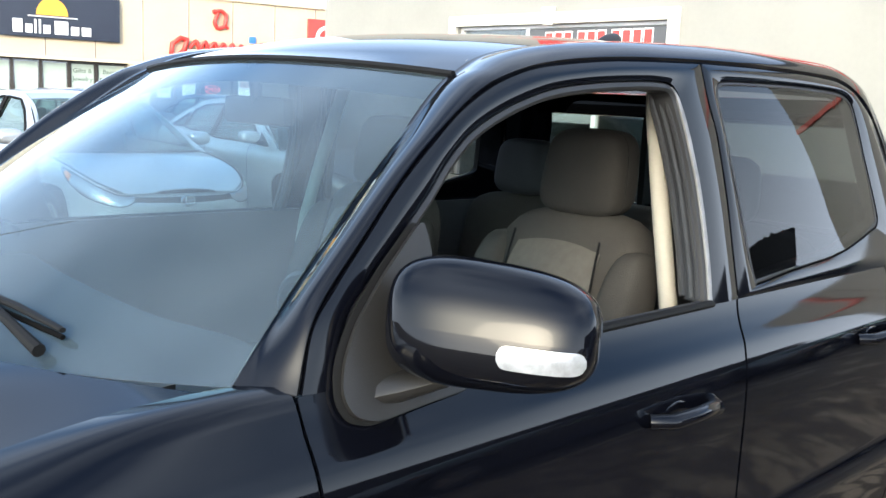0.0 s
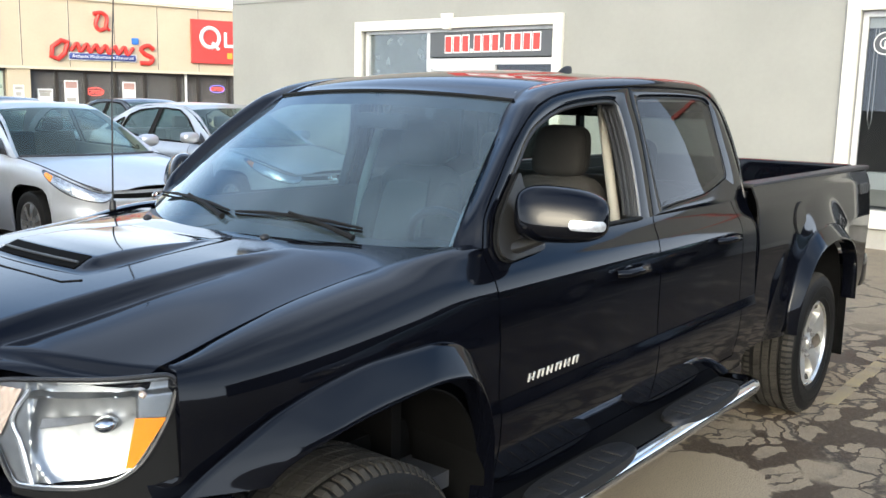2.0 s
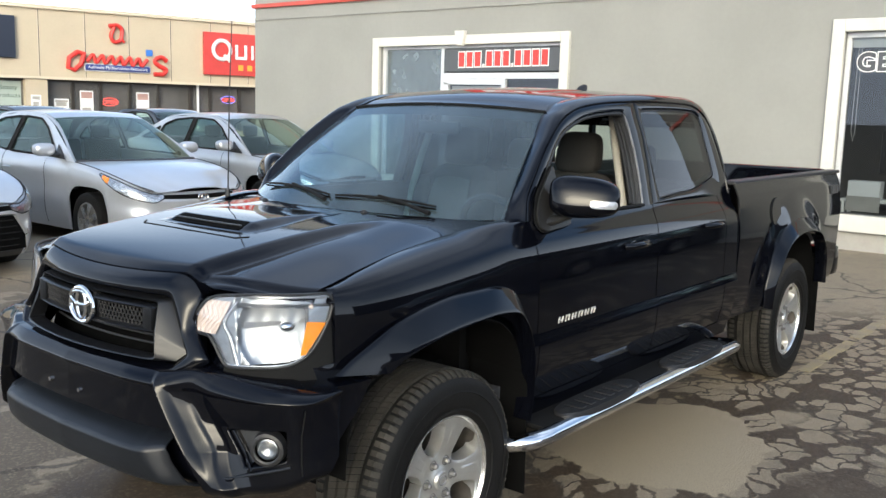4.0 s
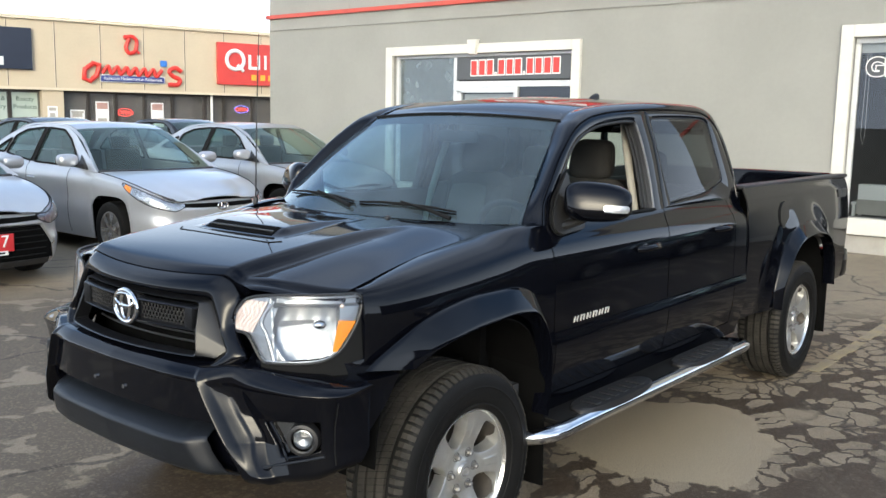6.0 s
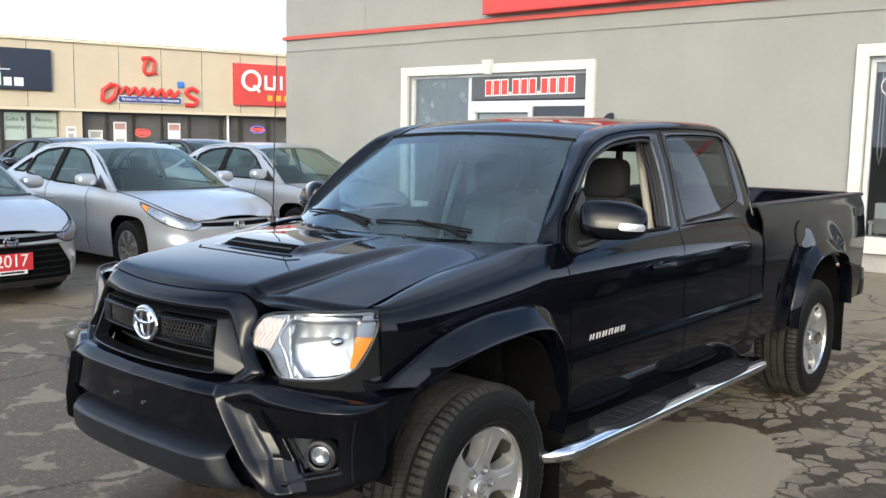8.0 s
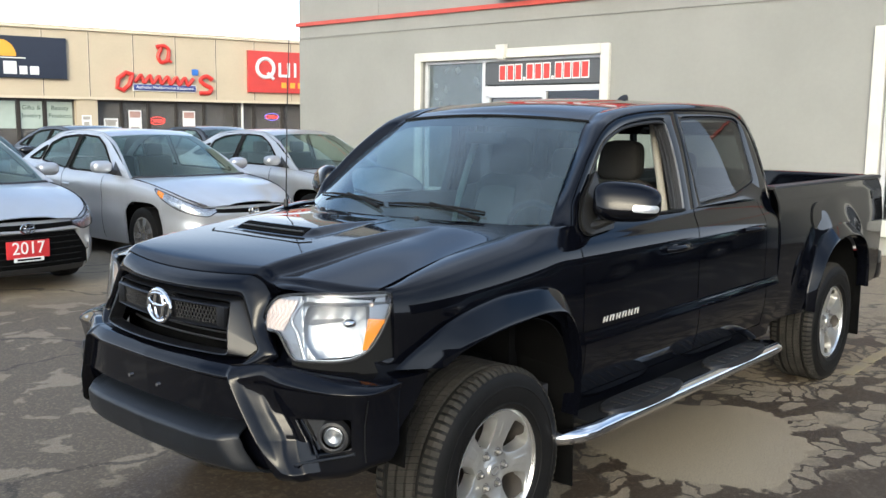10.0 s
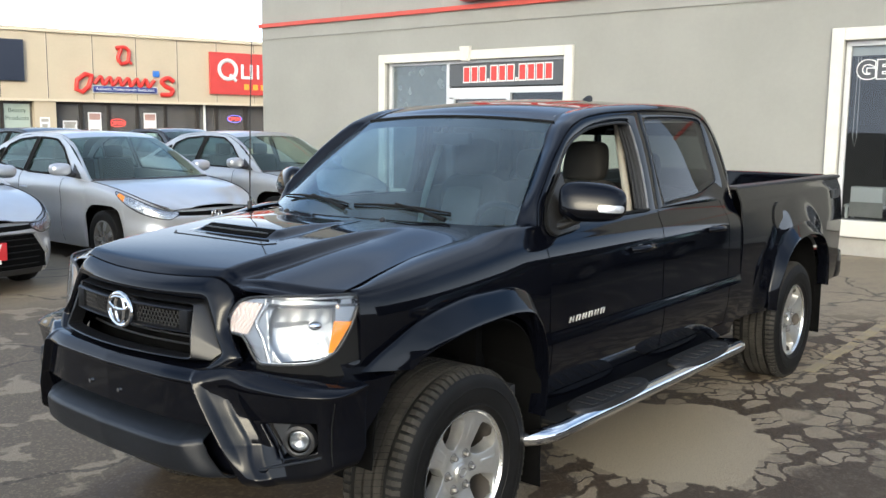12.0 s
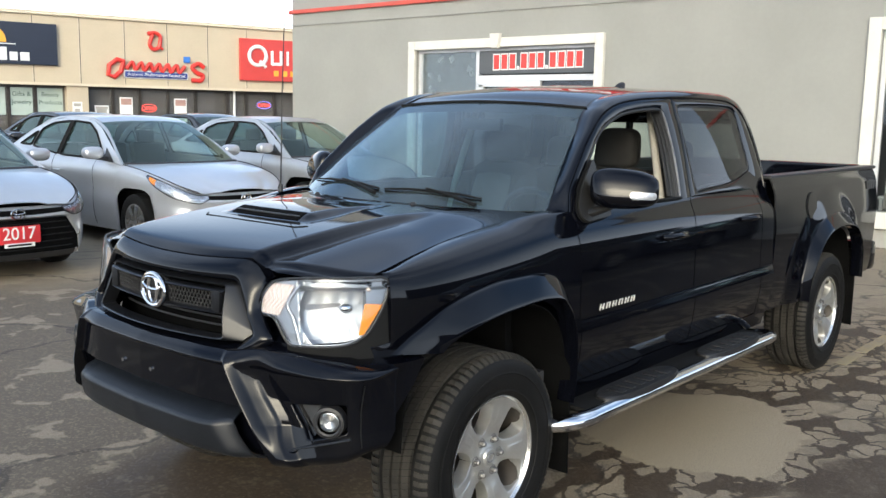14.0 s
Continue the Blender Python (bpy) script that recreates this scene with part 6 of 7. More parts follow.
# steps, handles, mirrors, letters


def step_pad(mid, half):
    """A flat oval pad with a rounded rim."""
    bm = bmesh.new()
    rows = []
    for k, z in ((1.0, 0.450), (1.0, 0.474), (0.97, 0.482), (0.0, 0.483)):
        row = []
        for i in range(40):
            c, q = math.cos(math.tau * i / 40), math.sin(math.tau * i / 40)
            row.append(bm.verts.new((mid + k * half * math.copysign(abs(c) ** 0.55, c), 0.938 + k * 0.072 * math.copysign(abs(q) ** 0.8, q), z)))
        rows.append(row)
    for lo, hi in zip(rows, rows[1:]):
        for i in range(40):
            bm.faces.new((lo[i], lo[(i + 1) % 40], hi[(i + 1) % 40], hi[i]))
    bmesh.ops.remove_doubles(bm, verts=bm.verts, dist=0.0003)
    return bm


bar = path3([(-0.36, 0.80, 0.40), (-0.40, 0.93, 0.425), (-0.50, 0.975, 0.435), (-1.5, 0.975, 0.435), (-2.38, 0.975, 0.435), (-2.48, 0.93, 0.425), (-2.53, 0.80, 0.40)])
for k in (0, 1):
    f = (lambda b: b) if k == 0 else mirrored
    stepbar = part("side_step", f(tube([bar(t) for t in span(0, 1, 60)], 0.039, 16, squash=0.85)), CHROME, truck, "chrome tubular side step")
    part("step_board", f(box(-2.36, -0.52, 0.78, 0.955, 0.440, 0.464, 0.008)), SEAL, stepbar, "black board between step and body")
    for a, b in ((-0.66, -1.30), (-1.62, -2.26)):
        pad = part("step_pad", f(step_pad((a + b) / 2, (a - b) / 2)), BLACK_TRIM, stepbar, "black ribbed oval step pad")
        ribs = bmesh.new()
        for i in range(6):
            xx = a - 0.12 - 0.08 * i
            box(xx - 0.020, xx + 0.020, 0.900, 0.982, 0.481, 0.487, 0.003, ribs)
        part("pad_ribs", f(ribs), BLACK_TRIM, pad)
    part("step_bracket", f(box(-2.35, -2.25, 0.60, 0.95, 0.40, 0.43)), VOID, stepbar)
    part("step_bracket", f(box(-0.75, -0.65, 0.60, 0.95, 0.40, 0.43)), VOID, stepbar)
    for hx, hz, dd in ((-1.36, 1.085, front_doors), (-2.24, 1.105, rear_doors)):
        yy = side_prof(hz)
        h = part("door_handle", f(tube([(hx + 0.095, yy + 0.004, hz), (hx + 0.07, yy + 0.034, hz + 0.004), (hx, yy + 0.042, hz + 0.006), (hx - 0.07, yy + 0.036, hz + 0.004), (hx - 0.10, yy + 0.006, hz)], [0.013, 0.014, 0.014, 0.016, 0.017], 10)), PAINT, truck, "black pull handle of the door")
        cup = bmesh.new()
        bmesh.ops.create_uvsphere(cup, u_segments=20, v_segments=10, radius=1.0)
        for v in cup.verts:
            v.co = Vector((hx + 0.005 + 0.052 * v.co.x, yy - 0.002 + 0.004 * v.co.y, hz - 0.020 + 0.040 * v.co.z))
        part("handle_cup", f(cup), PAINT, h, "dark recess behind the handle")


M_MID, M_LONG, M_OUT = Vector((-0.786, 0.930, 1.339)), Vector((-0.50, 0.866, 0)), Vector((0.866, 0.50, 0))


power = lambda t, p: math.copysign(abs(t) ** p, t)


def mirror_point(l, r, th):
    """The housing: l along it, r the size of its section there, th round the section; fullest below the middle."""
    h, o = r * power(math.sin(th), 0.74), r * power(math.cos(th), 0.86)
    tall = 0.083 - 0.008 * l - 0.006 * l * l
    reach = (0.072 - 0.020 * h) * o if o > 0 else 0.050 * o
    return M_MID + M_LONG * (0.140 * l) + M_OUT * reach + Vector((0, 0, tall * h - 0.004 * l))


def mirror_shell(u, v):
    ph = math.pi * v
    return mirror_point(power(math.cos(ph), 0.60), power(math.sin(ph), 0.50), 2 * math.pi * u)


def mirror_face(l, up):
    """A place on the front of the housing, along it (l) and up it (metres)."""
    r = max(0.05, math.sqrt(max(0.0, 1 - min(1.0, abs(l)) ** (2 / 0.60))) ** 0.50)
    tall = 0.083 - 0.008 * l - 0.006 * l * l
    th = math.asin(max(-1.0, min(1.0, power((up / tall) / r, 1 / 0.74))))
    return mirror_point(l, r, th) + M_OUT * 0.0015


for k in (0, 1):
    f = (lambda b: b) if k == 0 else mirrored
    m = part("door_mirror", f(grid(mirror_shell, span(0, 1, 48), span(0.0, 1, 36))), PAINT, truck, "black door mirror with a clear signal strip")
    part("mirror_arm", f(tube([(-0.715, 0.795, 1.232), (-0.735, 0.83, 1.243), (-0.775, 0.89, 1.268)], [0.060, 0.045, 0.03], 12, squash=0.45)), SAIL_GREY, m, "black mirror arm")
    part("mirror_glass", f(grid(lambda l, h: M_MID + M_LONG * l - M_OUT * 0.0505 + Vector((0, 0, h)), span(-0.085, 0.085, 3), (-0.05, 0.05))), MIRROR_GLASS, m, "mirror glass", 0.003)
    part("signal_strip", f(grid(lambda l, h: mirror_face(l, -0.020 + h * (1 - (abs(l - 0.545) / 0.395) ** 14)), span(0.16, 0.93, 30), span(-0.015, 0.015, 5))), WHITE_LENS, m, "clear white signal strip", 0.004)
# chrome name letters on the door, drawn as plain slanted bars
name_ob = new("door_name")
name_ob.parent = truck
name_ob["label"] = "row of small chrome marks on the door"
for s in (1, -1):
    for i in range(6):
        x = -0.725 - 0.052 * i
        bm = bmesh.new()
        for dx, w in ((0.0, 0.007), (-0.024, 0.007)):
            box(x + dx - w / 2, x + dx + w / 2, 0.868, 0.881, 0.828, 0.854, 0.002, bm)
        box(x - 0.027, x + 0.005, 0.868, 0.880, 0.848 if i % 2 else 0.836, 0.854 if i % 2 else 0.842, 0.002, bm)
        for v in bm.verts:
            v.co.x -= 0.35 * (v.co.z - 0.84)
            v.co.y *= s
        part("chrome_mark", bm, ALLOY_FACE, name_ob, smooth=False)
    bm = bmesh.new()
    for i in range(3):
        x = -4.40 - 0.05 * i
        box(x - 0.018, x + 0.018, bed_prof(1.18) - 0.02, bed_prof(1.18) - 0.001, 1.155, 1.215, 0.002, bm)
    box(-4.57, -4.545, bed_prof(1.18) - 0.02, bed_prof(1.18) - 0.003, 1.165, 1.205, 0.002, bm)
    for v in bm.verts:
        v.co.y *= s
    part("bed_decal", bm, DARK_GREY, truck, "grey decal marks on the bed side", smooth=False)

# aerial on the right wing
aerial = part("aerial", tube([(-0.33, -0.735, 1.17), (-0.335, -0.735, 1.27)], [0.018, 0.011], 10), BLACK_TRIM, truck, "thin black whip aerial")
part("whip", tube([(-0.335, -0.735, 1.26), (-0.35, -0.738, 1.7), (-0.385, -0.76, 2.06)], [0.0035, 0.003, 0.002], 6), BLACK_TRIM, aerial)

# inside the cab
def cushion(x0, x1, y0, y1, z0, z1, r=0.05, lean=0.0):
    bm = box(x0, x1, y0, y1, z0, z1, r)
    for v in bm.verts:
        v.co.x -= lean * (v.co.z - z0)
    return bm


def pillow(mid, half, lean=0.0, power=0.45, taper=0.0, dish=0.0, n=28):
    """A stuffed cushion: a squared ball, narrowing upwards, hollowed in front."""
    sg = lambda t: math.copysign(abs(t) ** power, t)

    def fn(u, v):
        a, b = 2 * math.pi * u, math.pi * (v - 0.5)
        x, y, z = sg(math.cos(b)) * sg(math.cos(a)), sg(math.cos(b)) * sg(math.sin(a)), sg(math.sin(b))
        k = 1 - taper * (z + 1) / 2
        px = half[0] * (x - dish * max(0.0, x) * (1 - y * y))
        return Vector((mid[0] + px - lean * half[2] * z, mid[1] + half[1] * y * k, mid[2] + half[2] * z))
    bm = grid(fn, span(0, 1, n + 1), span(0, 1, n // 2 + 1))
    bmesh.ops.remove_doubles(bm, verts=bm.verts, dist=0.0004)
    return bm


def seat(x, y, name):
    s = part(name, pillow((x + 0.26, y, 0.81), (0.27, 0.26, 0.085)), SEAT, truck, "grey-beige cloth seat")
    part("backrest", pillow((x - 0.105, y, 1.09), (0.085, 0.255, 0.285), 0.28, 0.5, 0.12), SEAT, s, "grey-beige cloth backrest")
    part("backrest_panel", grid(lambda u, v: (x - 0.008 + 0.010 * (1 - (2 * u - 1) ** 2) - 0.28 * (0.10 + 0.44 * v - 0.27) - 0.035 * max(0, v - 0.75) ** 2 / 0.06, y + (0.145 - 0.02 * v) * (2 * u - 1), 0.92 + 0.40 * v), span(0, 1, 10), span(0, 1, 16)), SEAT_MID, s, "paler woven middle panel", 0.006)
    for q in (-1, 1):
        part("bolster", pillow((x - 0.055, y + q * 0.205, 1.07), (0.075, 0.055, 0.235), 0.28, 0.65, 0.0), SEAT, s, "padded side bolster")
        part("panel_seam", tube([(x - 0.010 - 0.28 * (z - 1.09), y + q * (0.150 - 0.05 * (z - 0.92)), z) for z in span(0.90, 1.32, 12)], 0.003, 6), SEAL, s)
        part("headrest_post", tube([(x - 0.175, y + q * 0.055, 1.33), (x - 0.185, y + q * 0.055, 1.42)], 0.006, 8), CHROME, s)
    part("headrest", pillow((x - 0.190, y, 1.470), (0.062, 0.128, 0.105), 0.15, 0.48, 0.14), SEAT_SHADED, s, "cloth headrest, the roof's shade put into its darker colour")
    part("headrest_seam", tube([Vector((x - 0.190 - 0.15 * 0.1 * q[1] + 0.01, y + 0.126 * q[0] * (1 - 0.07 * (q[1] + 1)), 1.470 + 0.104 * q[1])) for q in ((math.copysign(abs(math.cos(a)) ** 0.5, math.cos(a)), math.copysign(abs(math.sin(a)) ** 0.5, math.sin(a))) for a in (2 * math.pi * k / 40 for k in range(41)))], 0.0025, 5, caps=False), SEAL, s)
    return s


seat(-1.55, 0.34, "driver_seat")
seat(-1.50, -0.36, "passenger_seat")
bench = part("rear_bench", pillow((-2.15, 0, 0.835), (0.21, 0.66, 0.085), 0.0, 0.35), SEAT, truck, "grey-beige rear bench")
part("backrest", pillow((-2.33, 0, 1.10), (0.07, 0.66, 0.225), 0.2, 0.35), SEAT, bench, "grey-beige bench backrest")
for y in (-0.37, 0.37):
    part("headrest", pillow((-2.31, y, 1.415), (0.05, 0.125, 0.095), 0.1, 0.5, 0.12), DASH, bench, "dark headrest")
part("dashboard", grid(lambda y, t: (-0.36 - 0.50 * t - 0.08 * y * y, y, 1.205 - 0.03 * t - 0.34 * max(0, t - 0.75) / 0.25 * 0.6 + 0.025 * math.exp(-((y - 0.37) / 0.2) ** 2) * t), span(-0.70, 0.70, 25), span(0, 1, 12)), DASH, truck, "dark grey dashboard", 0.02)
part("cabin_floor", box(-2.6, -0.30, -0.78, 0.78, 0.55, 0.60), DASH, truck, "dark cabin floor")
part("bulkhead", box(-0.34, -0.30, -0.70, 0.70, 0.55, 1.20), VOID, truck)
both("door_trim", box(-2.55, -0.66, 0.775, 0.795, 0.60, 1.25), DASH, "dark inner door trim")
both("pillar_trim", tube([(-1.60, 0.735, 0.95), (-1.605, 0.672, 1.243), (-1.625, 0.625, 1.42), (-1.655, 0.570, 1.62), (-1.68, 0.545, 1.72)], 0.020, 10), CREAM, "cream pillar trim")
part("headliner", grid(lambda x, v: (x, 0.60 * v, roof_z(x) - 0.03 + 0.02 * (1 - v * v)), span(-1.1, -2.58, 8), span(-1, 1, 9)), HEADLINER, truck, "pale cloth headliner", 0.008)
swheel = part("steering_wheel", tube([(0, 0.185 * math.cos(a), 0.185 * math.sin(a)) for a in (2 * math.pi * k / 36 for k in range(37))], 0.016, 8, caps=False), DARK_GREY, truck, "dark grey steering wheel")
swheel.matrix_local = pose(-0.98, 0.37, 1.12, 0, 24, 0)
part("wheel_hub", box(-0.03, 0.03, -0.17, 0.17, -0.04, 0.05, 0.02), DASH, swheel)
part("wheel_column", tube([(0.02, 0, 0), (0.30, 0, -0.02)], 0.04, 10), DASH, swheel)
rv = part("inside_mirror", box(-1.02, -0.99, -0.12, 0.12, 1.555, 1.615, 0.012), DASH, truck, "dark inside mirror")
part("mirror_stem", tube([(-1.0, 0, 1.60), (-0.99, 0, 1.69)], 0.012, 8), DASH, rv)
for y in (-0.37, 0.37):
    part("sun_visor", box(-1.28, -1.10, y - 0.17, y + 0.17, 1.685, 1.70, 0.006), HEADLINER, truck)


# ---- parked saloons: x forward, front axle at x = 0 ----
SILVER = material("silver_paint", (0.48, 0.505, 0.545), 0.32, 0.55, 0.7, spread=0.08, scale=3)
PALE = material("pale_silver_paint", (0.44, 0.46, 0.49), 0.34, 0.55, 0.7, spread=0.08, scale=3)
CHARCOAL = material("charcoal_paint", (0.014, 0.015, 0.018), 0.25, 0.1, 0.6, spread=0.1, scale=3)
PLATE_RED = material("red_plate", (0.60, 0.035, 0.04), 0.4, spread=0.1, scale=8)
LAMP_GREY = material("grey_lamp_reflector", (0.60, 0.60, 0.60), 0.22, 0.75, spread=0.6, scale=22)
LAMP_DARK = material("smoked_lamp", (0.12, 0.11, 0.12), 0.2, 0.5, 0.8, spread=0.4, scale=25)


def saloon(label, paint, at, open_mouth=False, year=False):
    """A compact four-door saloon."""
    car = thing("saloon_car", label, "car", at @ Matrix.Diagonal((1, 1, 1.055, 1)), "parked saloons")
    plan = pchip([-3.66, -3.5, -3.1, -2.4, -0.6, 0.0, 0.35, 0.62, 0.80, 0.90], [0.60, 0.74, 0.83, 0.875, 0.885, 0.875, 0.850, 0.788, 0.66, 0.49])
    belt = pchip([-3.66, -3.2, -2.4, -1.2, -0.45, 0.0, 0.4, 0.75, 0.90], [1.02, 1.04, 1.00, 0.955, 0.935, 0.895, 0.825, 0.715, 0.645])
    tuck = pchip([0.0, 0.18, 0.42, 0.62, 0.80, 0.92, 1.0], [0.06, 0.015, 0.0, 0.012, 0.004, 0.022, 0.065])

    def flank(u, v):
        lo = max(arch(u, 0.0, 0.365, 0.385, 0.30, 0.19), arch(u, -2.70, 0.365, 0.385, 0.30, 0.19))
        z = lo + (belt(u) - lo) * v
        k = (z - 0.19) / (belt(u) - 0.19)
        return (u, plan(u) - tuck(k), z)

    def pair(name, bm, mat, lab="", thick=0.0, under=None):
        twin = mirrored(bm)
        return part(name, bm, mat, under or car, lab, thick), part(name, twin, mat, under or car, lab, thick)

    pair("body_side", grid(flank, span(0.395, -3.66, 100), span(0, 1, 18)), paint, "painted body side", 0.01)
    for x in (-0.88, -1.90):
        pair("door_seam", tube([flank(x - 0.02 * (v - 0.5), v) for v in span(0.06, 1, 14)], 0.004, 5), SEAL)
    for x in (-1.78, -2.62):
        pair("door_handle", tube([(x + 0.09, plan(x) - 0.005, 0.80), (x, plan(x) + 0.022, 0.805), (x - 0.09, plan(x) - 0.005, 0.80)], 0.013, 8), paint, "painted door handle")
    # bonnet, boot, roof
    part("bonnet", grid(lambda u, v: ((x := 0.86 - 1.00 * u - 0.20 * u * v * v + 0.06 * (1 - u) * (1 - v * v)), (plan(min(x, 0.86)) - 0.065) * v, belt(min(x, 0.88)) + (0.055 - 0.02 * u) * (1 - v * v) - 0.01 * math.exp(-((abs(v) - 0.62) / 0.10) ** 2) * (1 - u)), span(0, 1, 30), span(-1, 1, 31)), paint, car, "painted bonnet", 0.008)
    for q in (-1, 1):
        seam = [((x := 0.83 - 0.97 * u - 0.20 * u), q * (plan(min(x, 0.86)) - 0.066), belt(min(x, 0.88)) + 0.002) for u in span(0, 1, 16)]
        part("bonnet_seam", tube(seam, 0.005, 5), SEAL, car)
    part("boot_lid", grid(lambda u, v: (-3.15 - 0.50 * u, (plan(-3.15 - 0.5 * u) - 0.065) * v, 1.045 + 0.03 * (1 - v * v) - 0.02 * u), span(0, 1, 6), span(-1, 1, 15)), paint, car, "painted boot lid", 0.008)
    rz = pchip([-2.75, -2.5, -1.9, -1.4, -1.12], [1.33, 1.40, 1.442, 1.432, 1.375])
    ry = pchip([-2.75, -2.0, -1.4, -1.12], [0.555, 0.585, 0.585, 0.60])
    part("roof", grid(lambda x, v: (x + 0.04 * (1 - v * v) * (x > -1.6), ry(x) * v, rz(x) + 0.022 * (1 - v * v)), span(-1.12, -2.75, 24), span(-1, 1, 21)), paint, car, "painted roof", 0.01)
    screen = lambda u, v: Vector((-0.11 - 0.23 * u * u, 0.775 * u, 0.940 - 0.004 * u * u)).lerp(Vector((-1.07 - 0.06 * u * u, 0.605 * u, 1.40 - 0.025 * u * u)), v) + Vector((0.5, 0, 0.8)) * 0.03 * math.sin(math.pi * v)
    part("windscreen", grid(screen, span(-1, 1, 17), span(0, 1, 9)), CAR_GLASS, car, "windscreen glass")
    part("cowl", tube([screen(u, -0.03) for u in span(-1, 1, 12)], 0.03, 8), BLACK_TRIM, car, "black cowl")
    back = lambda u, v: Vector((-2.76, 0.56 * u, 1.335 + 0.02 * (1 - u * u))).lerp(Vector((-3.20, 0.70 * u, 1.05 + 0.02 * (1 - u * u))), v)
    part("rear_window", grid(back, span(-1, 1, 9), span(0, 1, 5)), CAR_GLASS, car, "rear window glass")
    gy = lambda z: 0.835 - 0.50 * (z - 0.93)
    top = [(-0.26, 0.925), (-0.73, 1.150), (-1.06, 1.315), (-1.32, 1.40), (-1.85, 1.425), (-2.35, 1.385), (-2.75, 1.275), (-3.22, 1.05)]
    low = [(-2.4, 1.00), (-1.2, 0.945)]
    out = top + low
    f_hole = rounded([(-0.68, 0.968), (-1.13, 1.27), (-1.36, 1.365), (-1.76, 1.385), (-1.80, 0.985)], 0.03)
    r_hole = rounded([(-1.88, 0.99), (-1.84, 1.385), (-2.28, 1.35), (-2.52, 1.275), (-2.60, 1.06)], 0.03)
    q_hole = rounded([(-2.66, 1.07), (-2.60, 1.245), (-2.72, 1.20), (-2.98, 1.075)], 0.03)
    pair("side_frame", plate(out, [f_hole, r_hole, q_hole], lambda u, v: Vector((u, gy(v), v))), paint, "painted window frames", 0.014)
    for h in (f_hole, r_hole, q_hole):
        pair("side_glass", plate(h, [], lambda u, v: Vector((u, gy(v) - 0.004, v))), CAR_GLASS, "side window glass")
        pair("window_trim", tube([(u, gy(v) + 0.008, v) for u, v in h + h[:1]], 0.012, 6, caps=False), SEAL, "black window trim")
    pair("pillar_cover", plate([(-1.79, 0.985), (-1.775, 1.388), (-1.85, 1.388), (-1.885, 0.99)], [], lambda u, v: Vector((u, gy(v) + 0.009, v))), SEAL, "black pillar cover", 0.004)
    pair("roof_rail", grid(lambda t, v: path3([(-0.34, 0.775, 0.938), (-1.13, 0.605, 1.37), (-1.5, 0.587, 1.435), (-2.1, 0.583, 1.432), (-2.72, 0.56, 1.338), (-3.22, 0.71, 1.05)])(t).lerp(path3([(-0.26, 0.842, 0.925), (-1.06, 0.640, 1.32), (-1.4, 0.60, 1.41), (-2.1, 0.595, 1.415), (-2.72, 0.66, 1.285), (-3.24, 0.775, 1.045)])(t), v), span(0, 1, 40), span(0, 1, 3)), paint, "painted roof rail", 0.012)
    # nose
    nose_way = path3([(0.945, 0.0, 0), (0.935, 0.20, 0), (0.908, 0.42, 0), (0.860, 0.58, 0), (0.785, 0.685, 0), (0.68, 0.758, 0), (0.55, 0.808, 0), (0.40, 0.843, 0), (0.22, 0.862, 0)])
    nose = pchip([0.0, 0.20, 0.42, 0.58, 0.685, 0.758], [0.945, 0.935, 0.908, 0.860, 0.785, 0.68])
    places = [nose_way(i / 300) for i in range(301)]
    at_y = lambda w: float(np.interp(w, [q.y for q in places], span(0, 1, 301)))
    end = float(np.interp(-0.39, [-q.x for q in places], span(0, 1, 301)))

    def mouth_half(z):
        return min(0.63, 0.48 + 0.75 * (0.56 - z)) if open_mouth else 0.42 - 0.25 * (z - 0.3)

    def nose_skin(t, k, off=0.0):
        """A place on the nose, from its middle (t 0) round the corner to the wing, foot to bonnet line."""
        w = abs(t)
        q, d = nose_way(w), nose_way(min(w + 0.01, 1)) - nose_way(max(w - 0.01, 0))
        z = 0.19 + (belt(min(q.x, 0.86)) - 0.19) * k
        lo, hi = (0.24, 0.550) if open_mouth else (0.22, 0.43)
        wide = mouth_half(z)
        dent = (1 - step(wide, wide + 0.03, q.y)) * step(lo, lo + 0.02, z) * (1 - step(hi, hi + 0.02, z))
        r = q + Vector((d.y, -d.x, 0)).normalized() * (off - tuck(k) - 0.05 * dent)
        return Vector((r.x, math.copysign(r.y, t), z))
    part("front_bumper", grid(nose_skin, span(-end, end, 121), span(0, 1, 50)), paint, car, "painted nose and front bumper", 0.006)
    mz0, mz1 = (0.245, 0.552) if open_mouth else (0.235, 0.42)
    mouth = part("lower_grille", grid(lambda u, z: (nose(abs(u) * mouth_half(z)) - 0.030, u * (mouth_half(z) + 0.008), z), span(-1, 1, 30), span(mz0, mz1, 8)), VOID, car, "black lower grille", 0.006)
    for z in span(mz0 + 0.04, mz1 - 0.04, 5):
        part("grille_slat", tube([(nose(abs(u) * mouth_half(z)) - 0.022, u * mouth_half(z) * 0.97, z) for u in span(-1, 1, 14)], 0.006, 6), SEAL, mouth)
    if open_mouth:
        part("lower_lip", grid(lambda t, k: nose_skin(t, k, 0.006), span(-at_y(0.61), at_y(0.61), 40), span(0.0, 0.115, 5)), BLACK_TRIM, car, "black lower lip of the bumper", 0.003)
    part("upper_grille", grid(lambda t, v: nose_skin(t, 0.845 + 0.03 * abs(t / at_y(0.50)) ** 2 + (0.10 - 0.02 * abs(t / at_y(0.50)) ** 2) * v, 0.005), span(-at_y(0.50), at_y(0.50), 40), span(0, 1, 5)), VOID, car, "dark upper grille", 0.004)
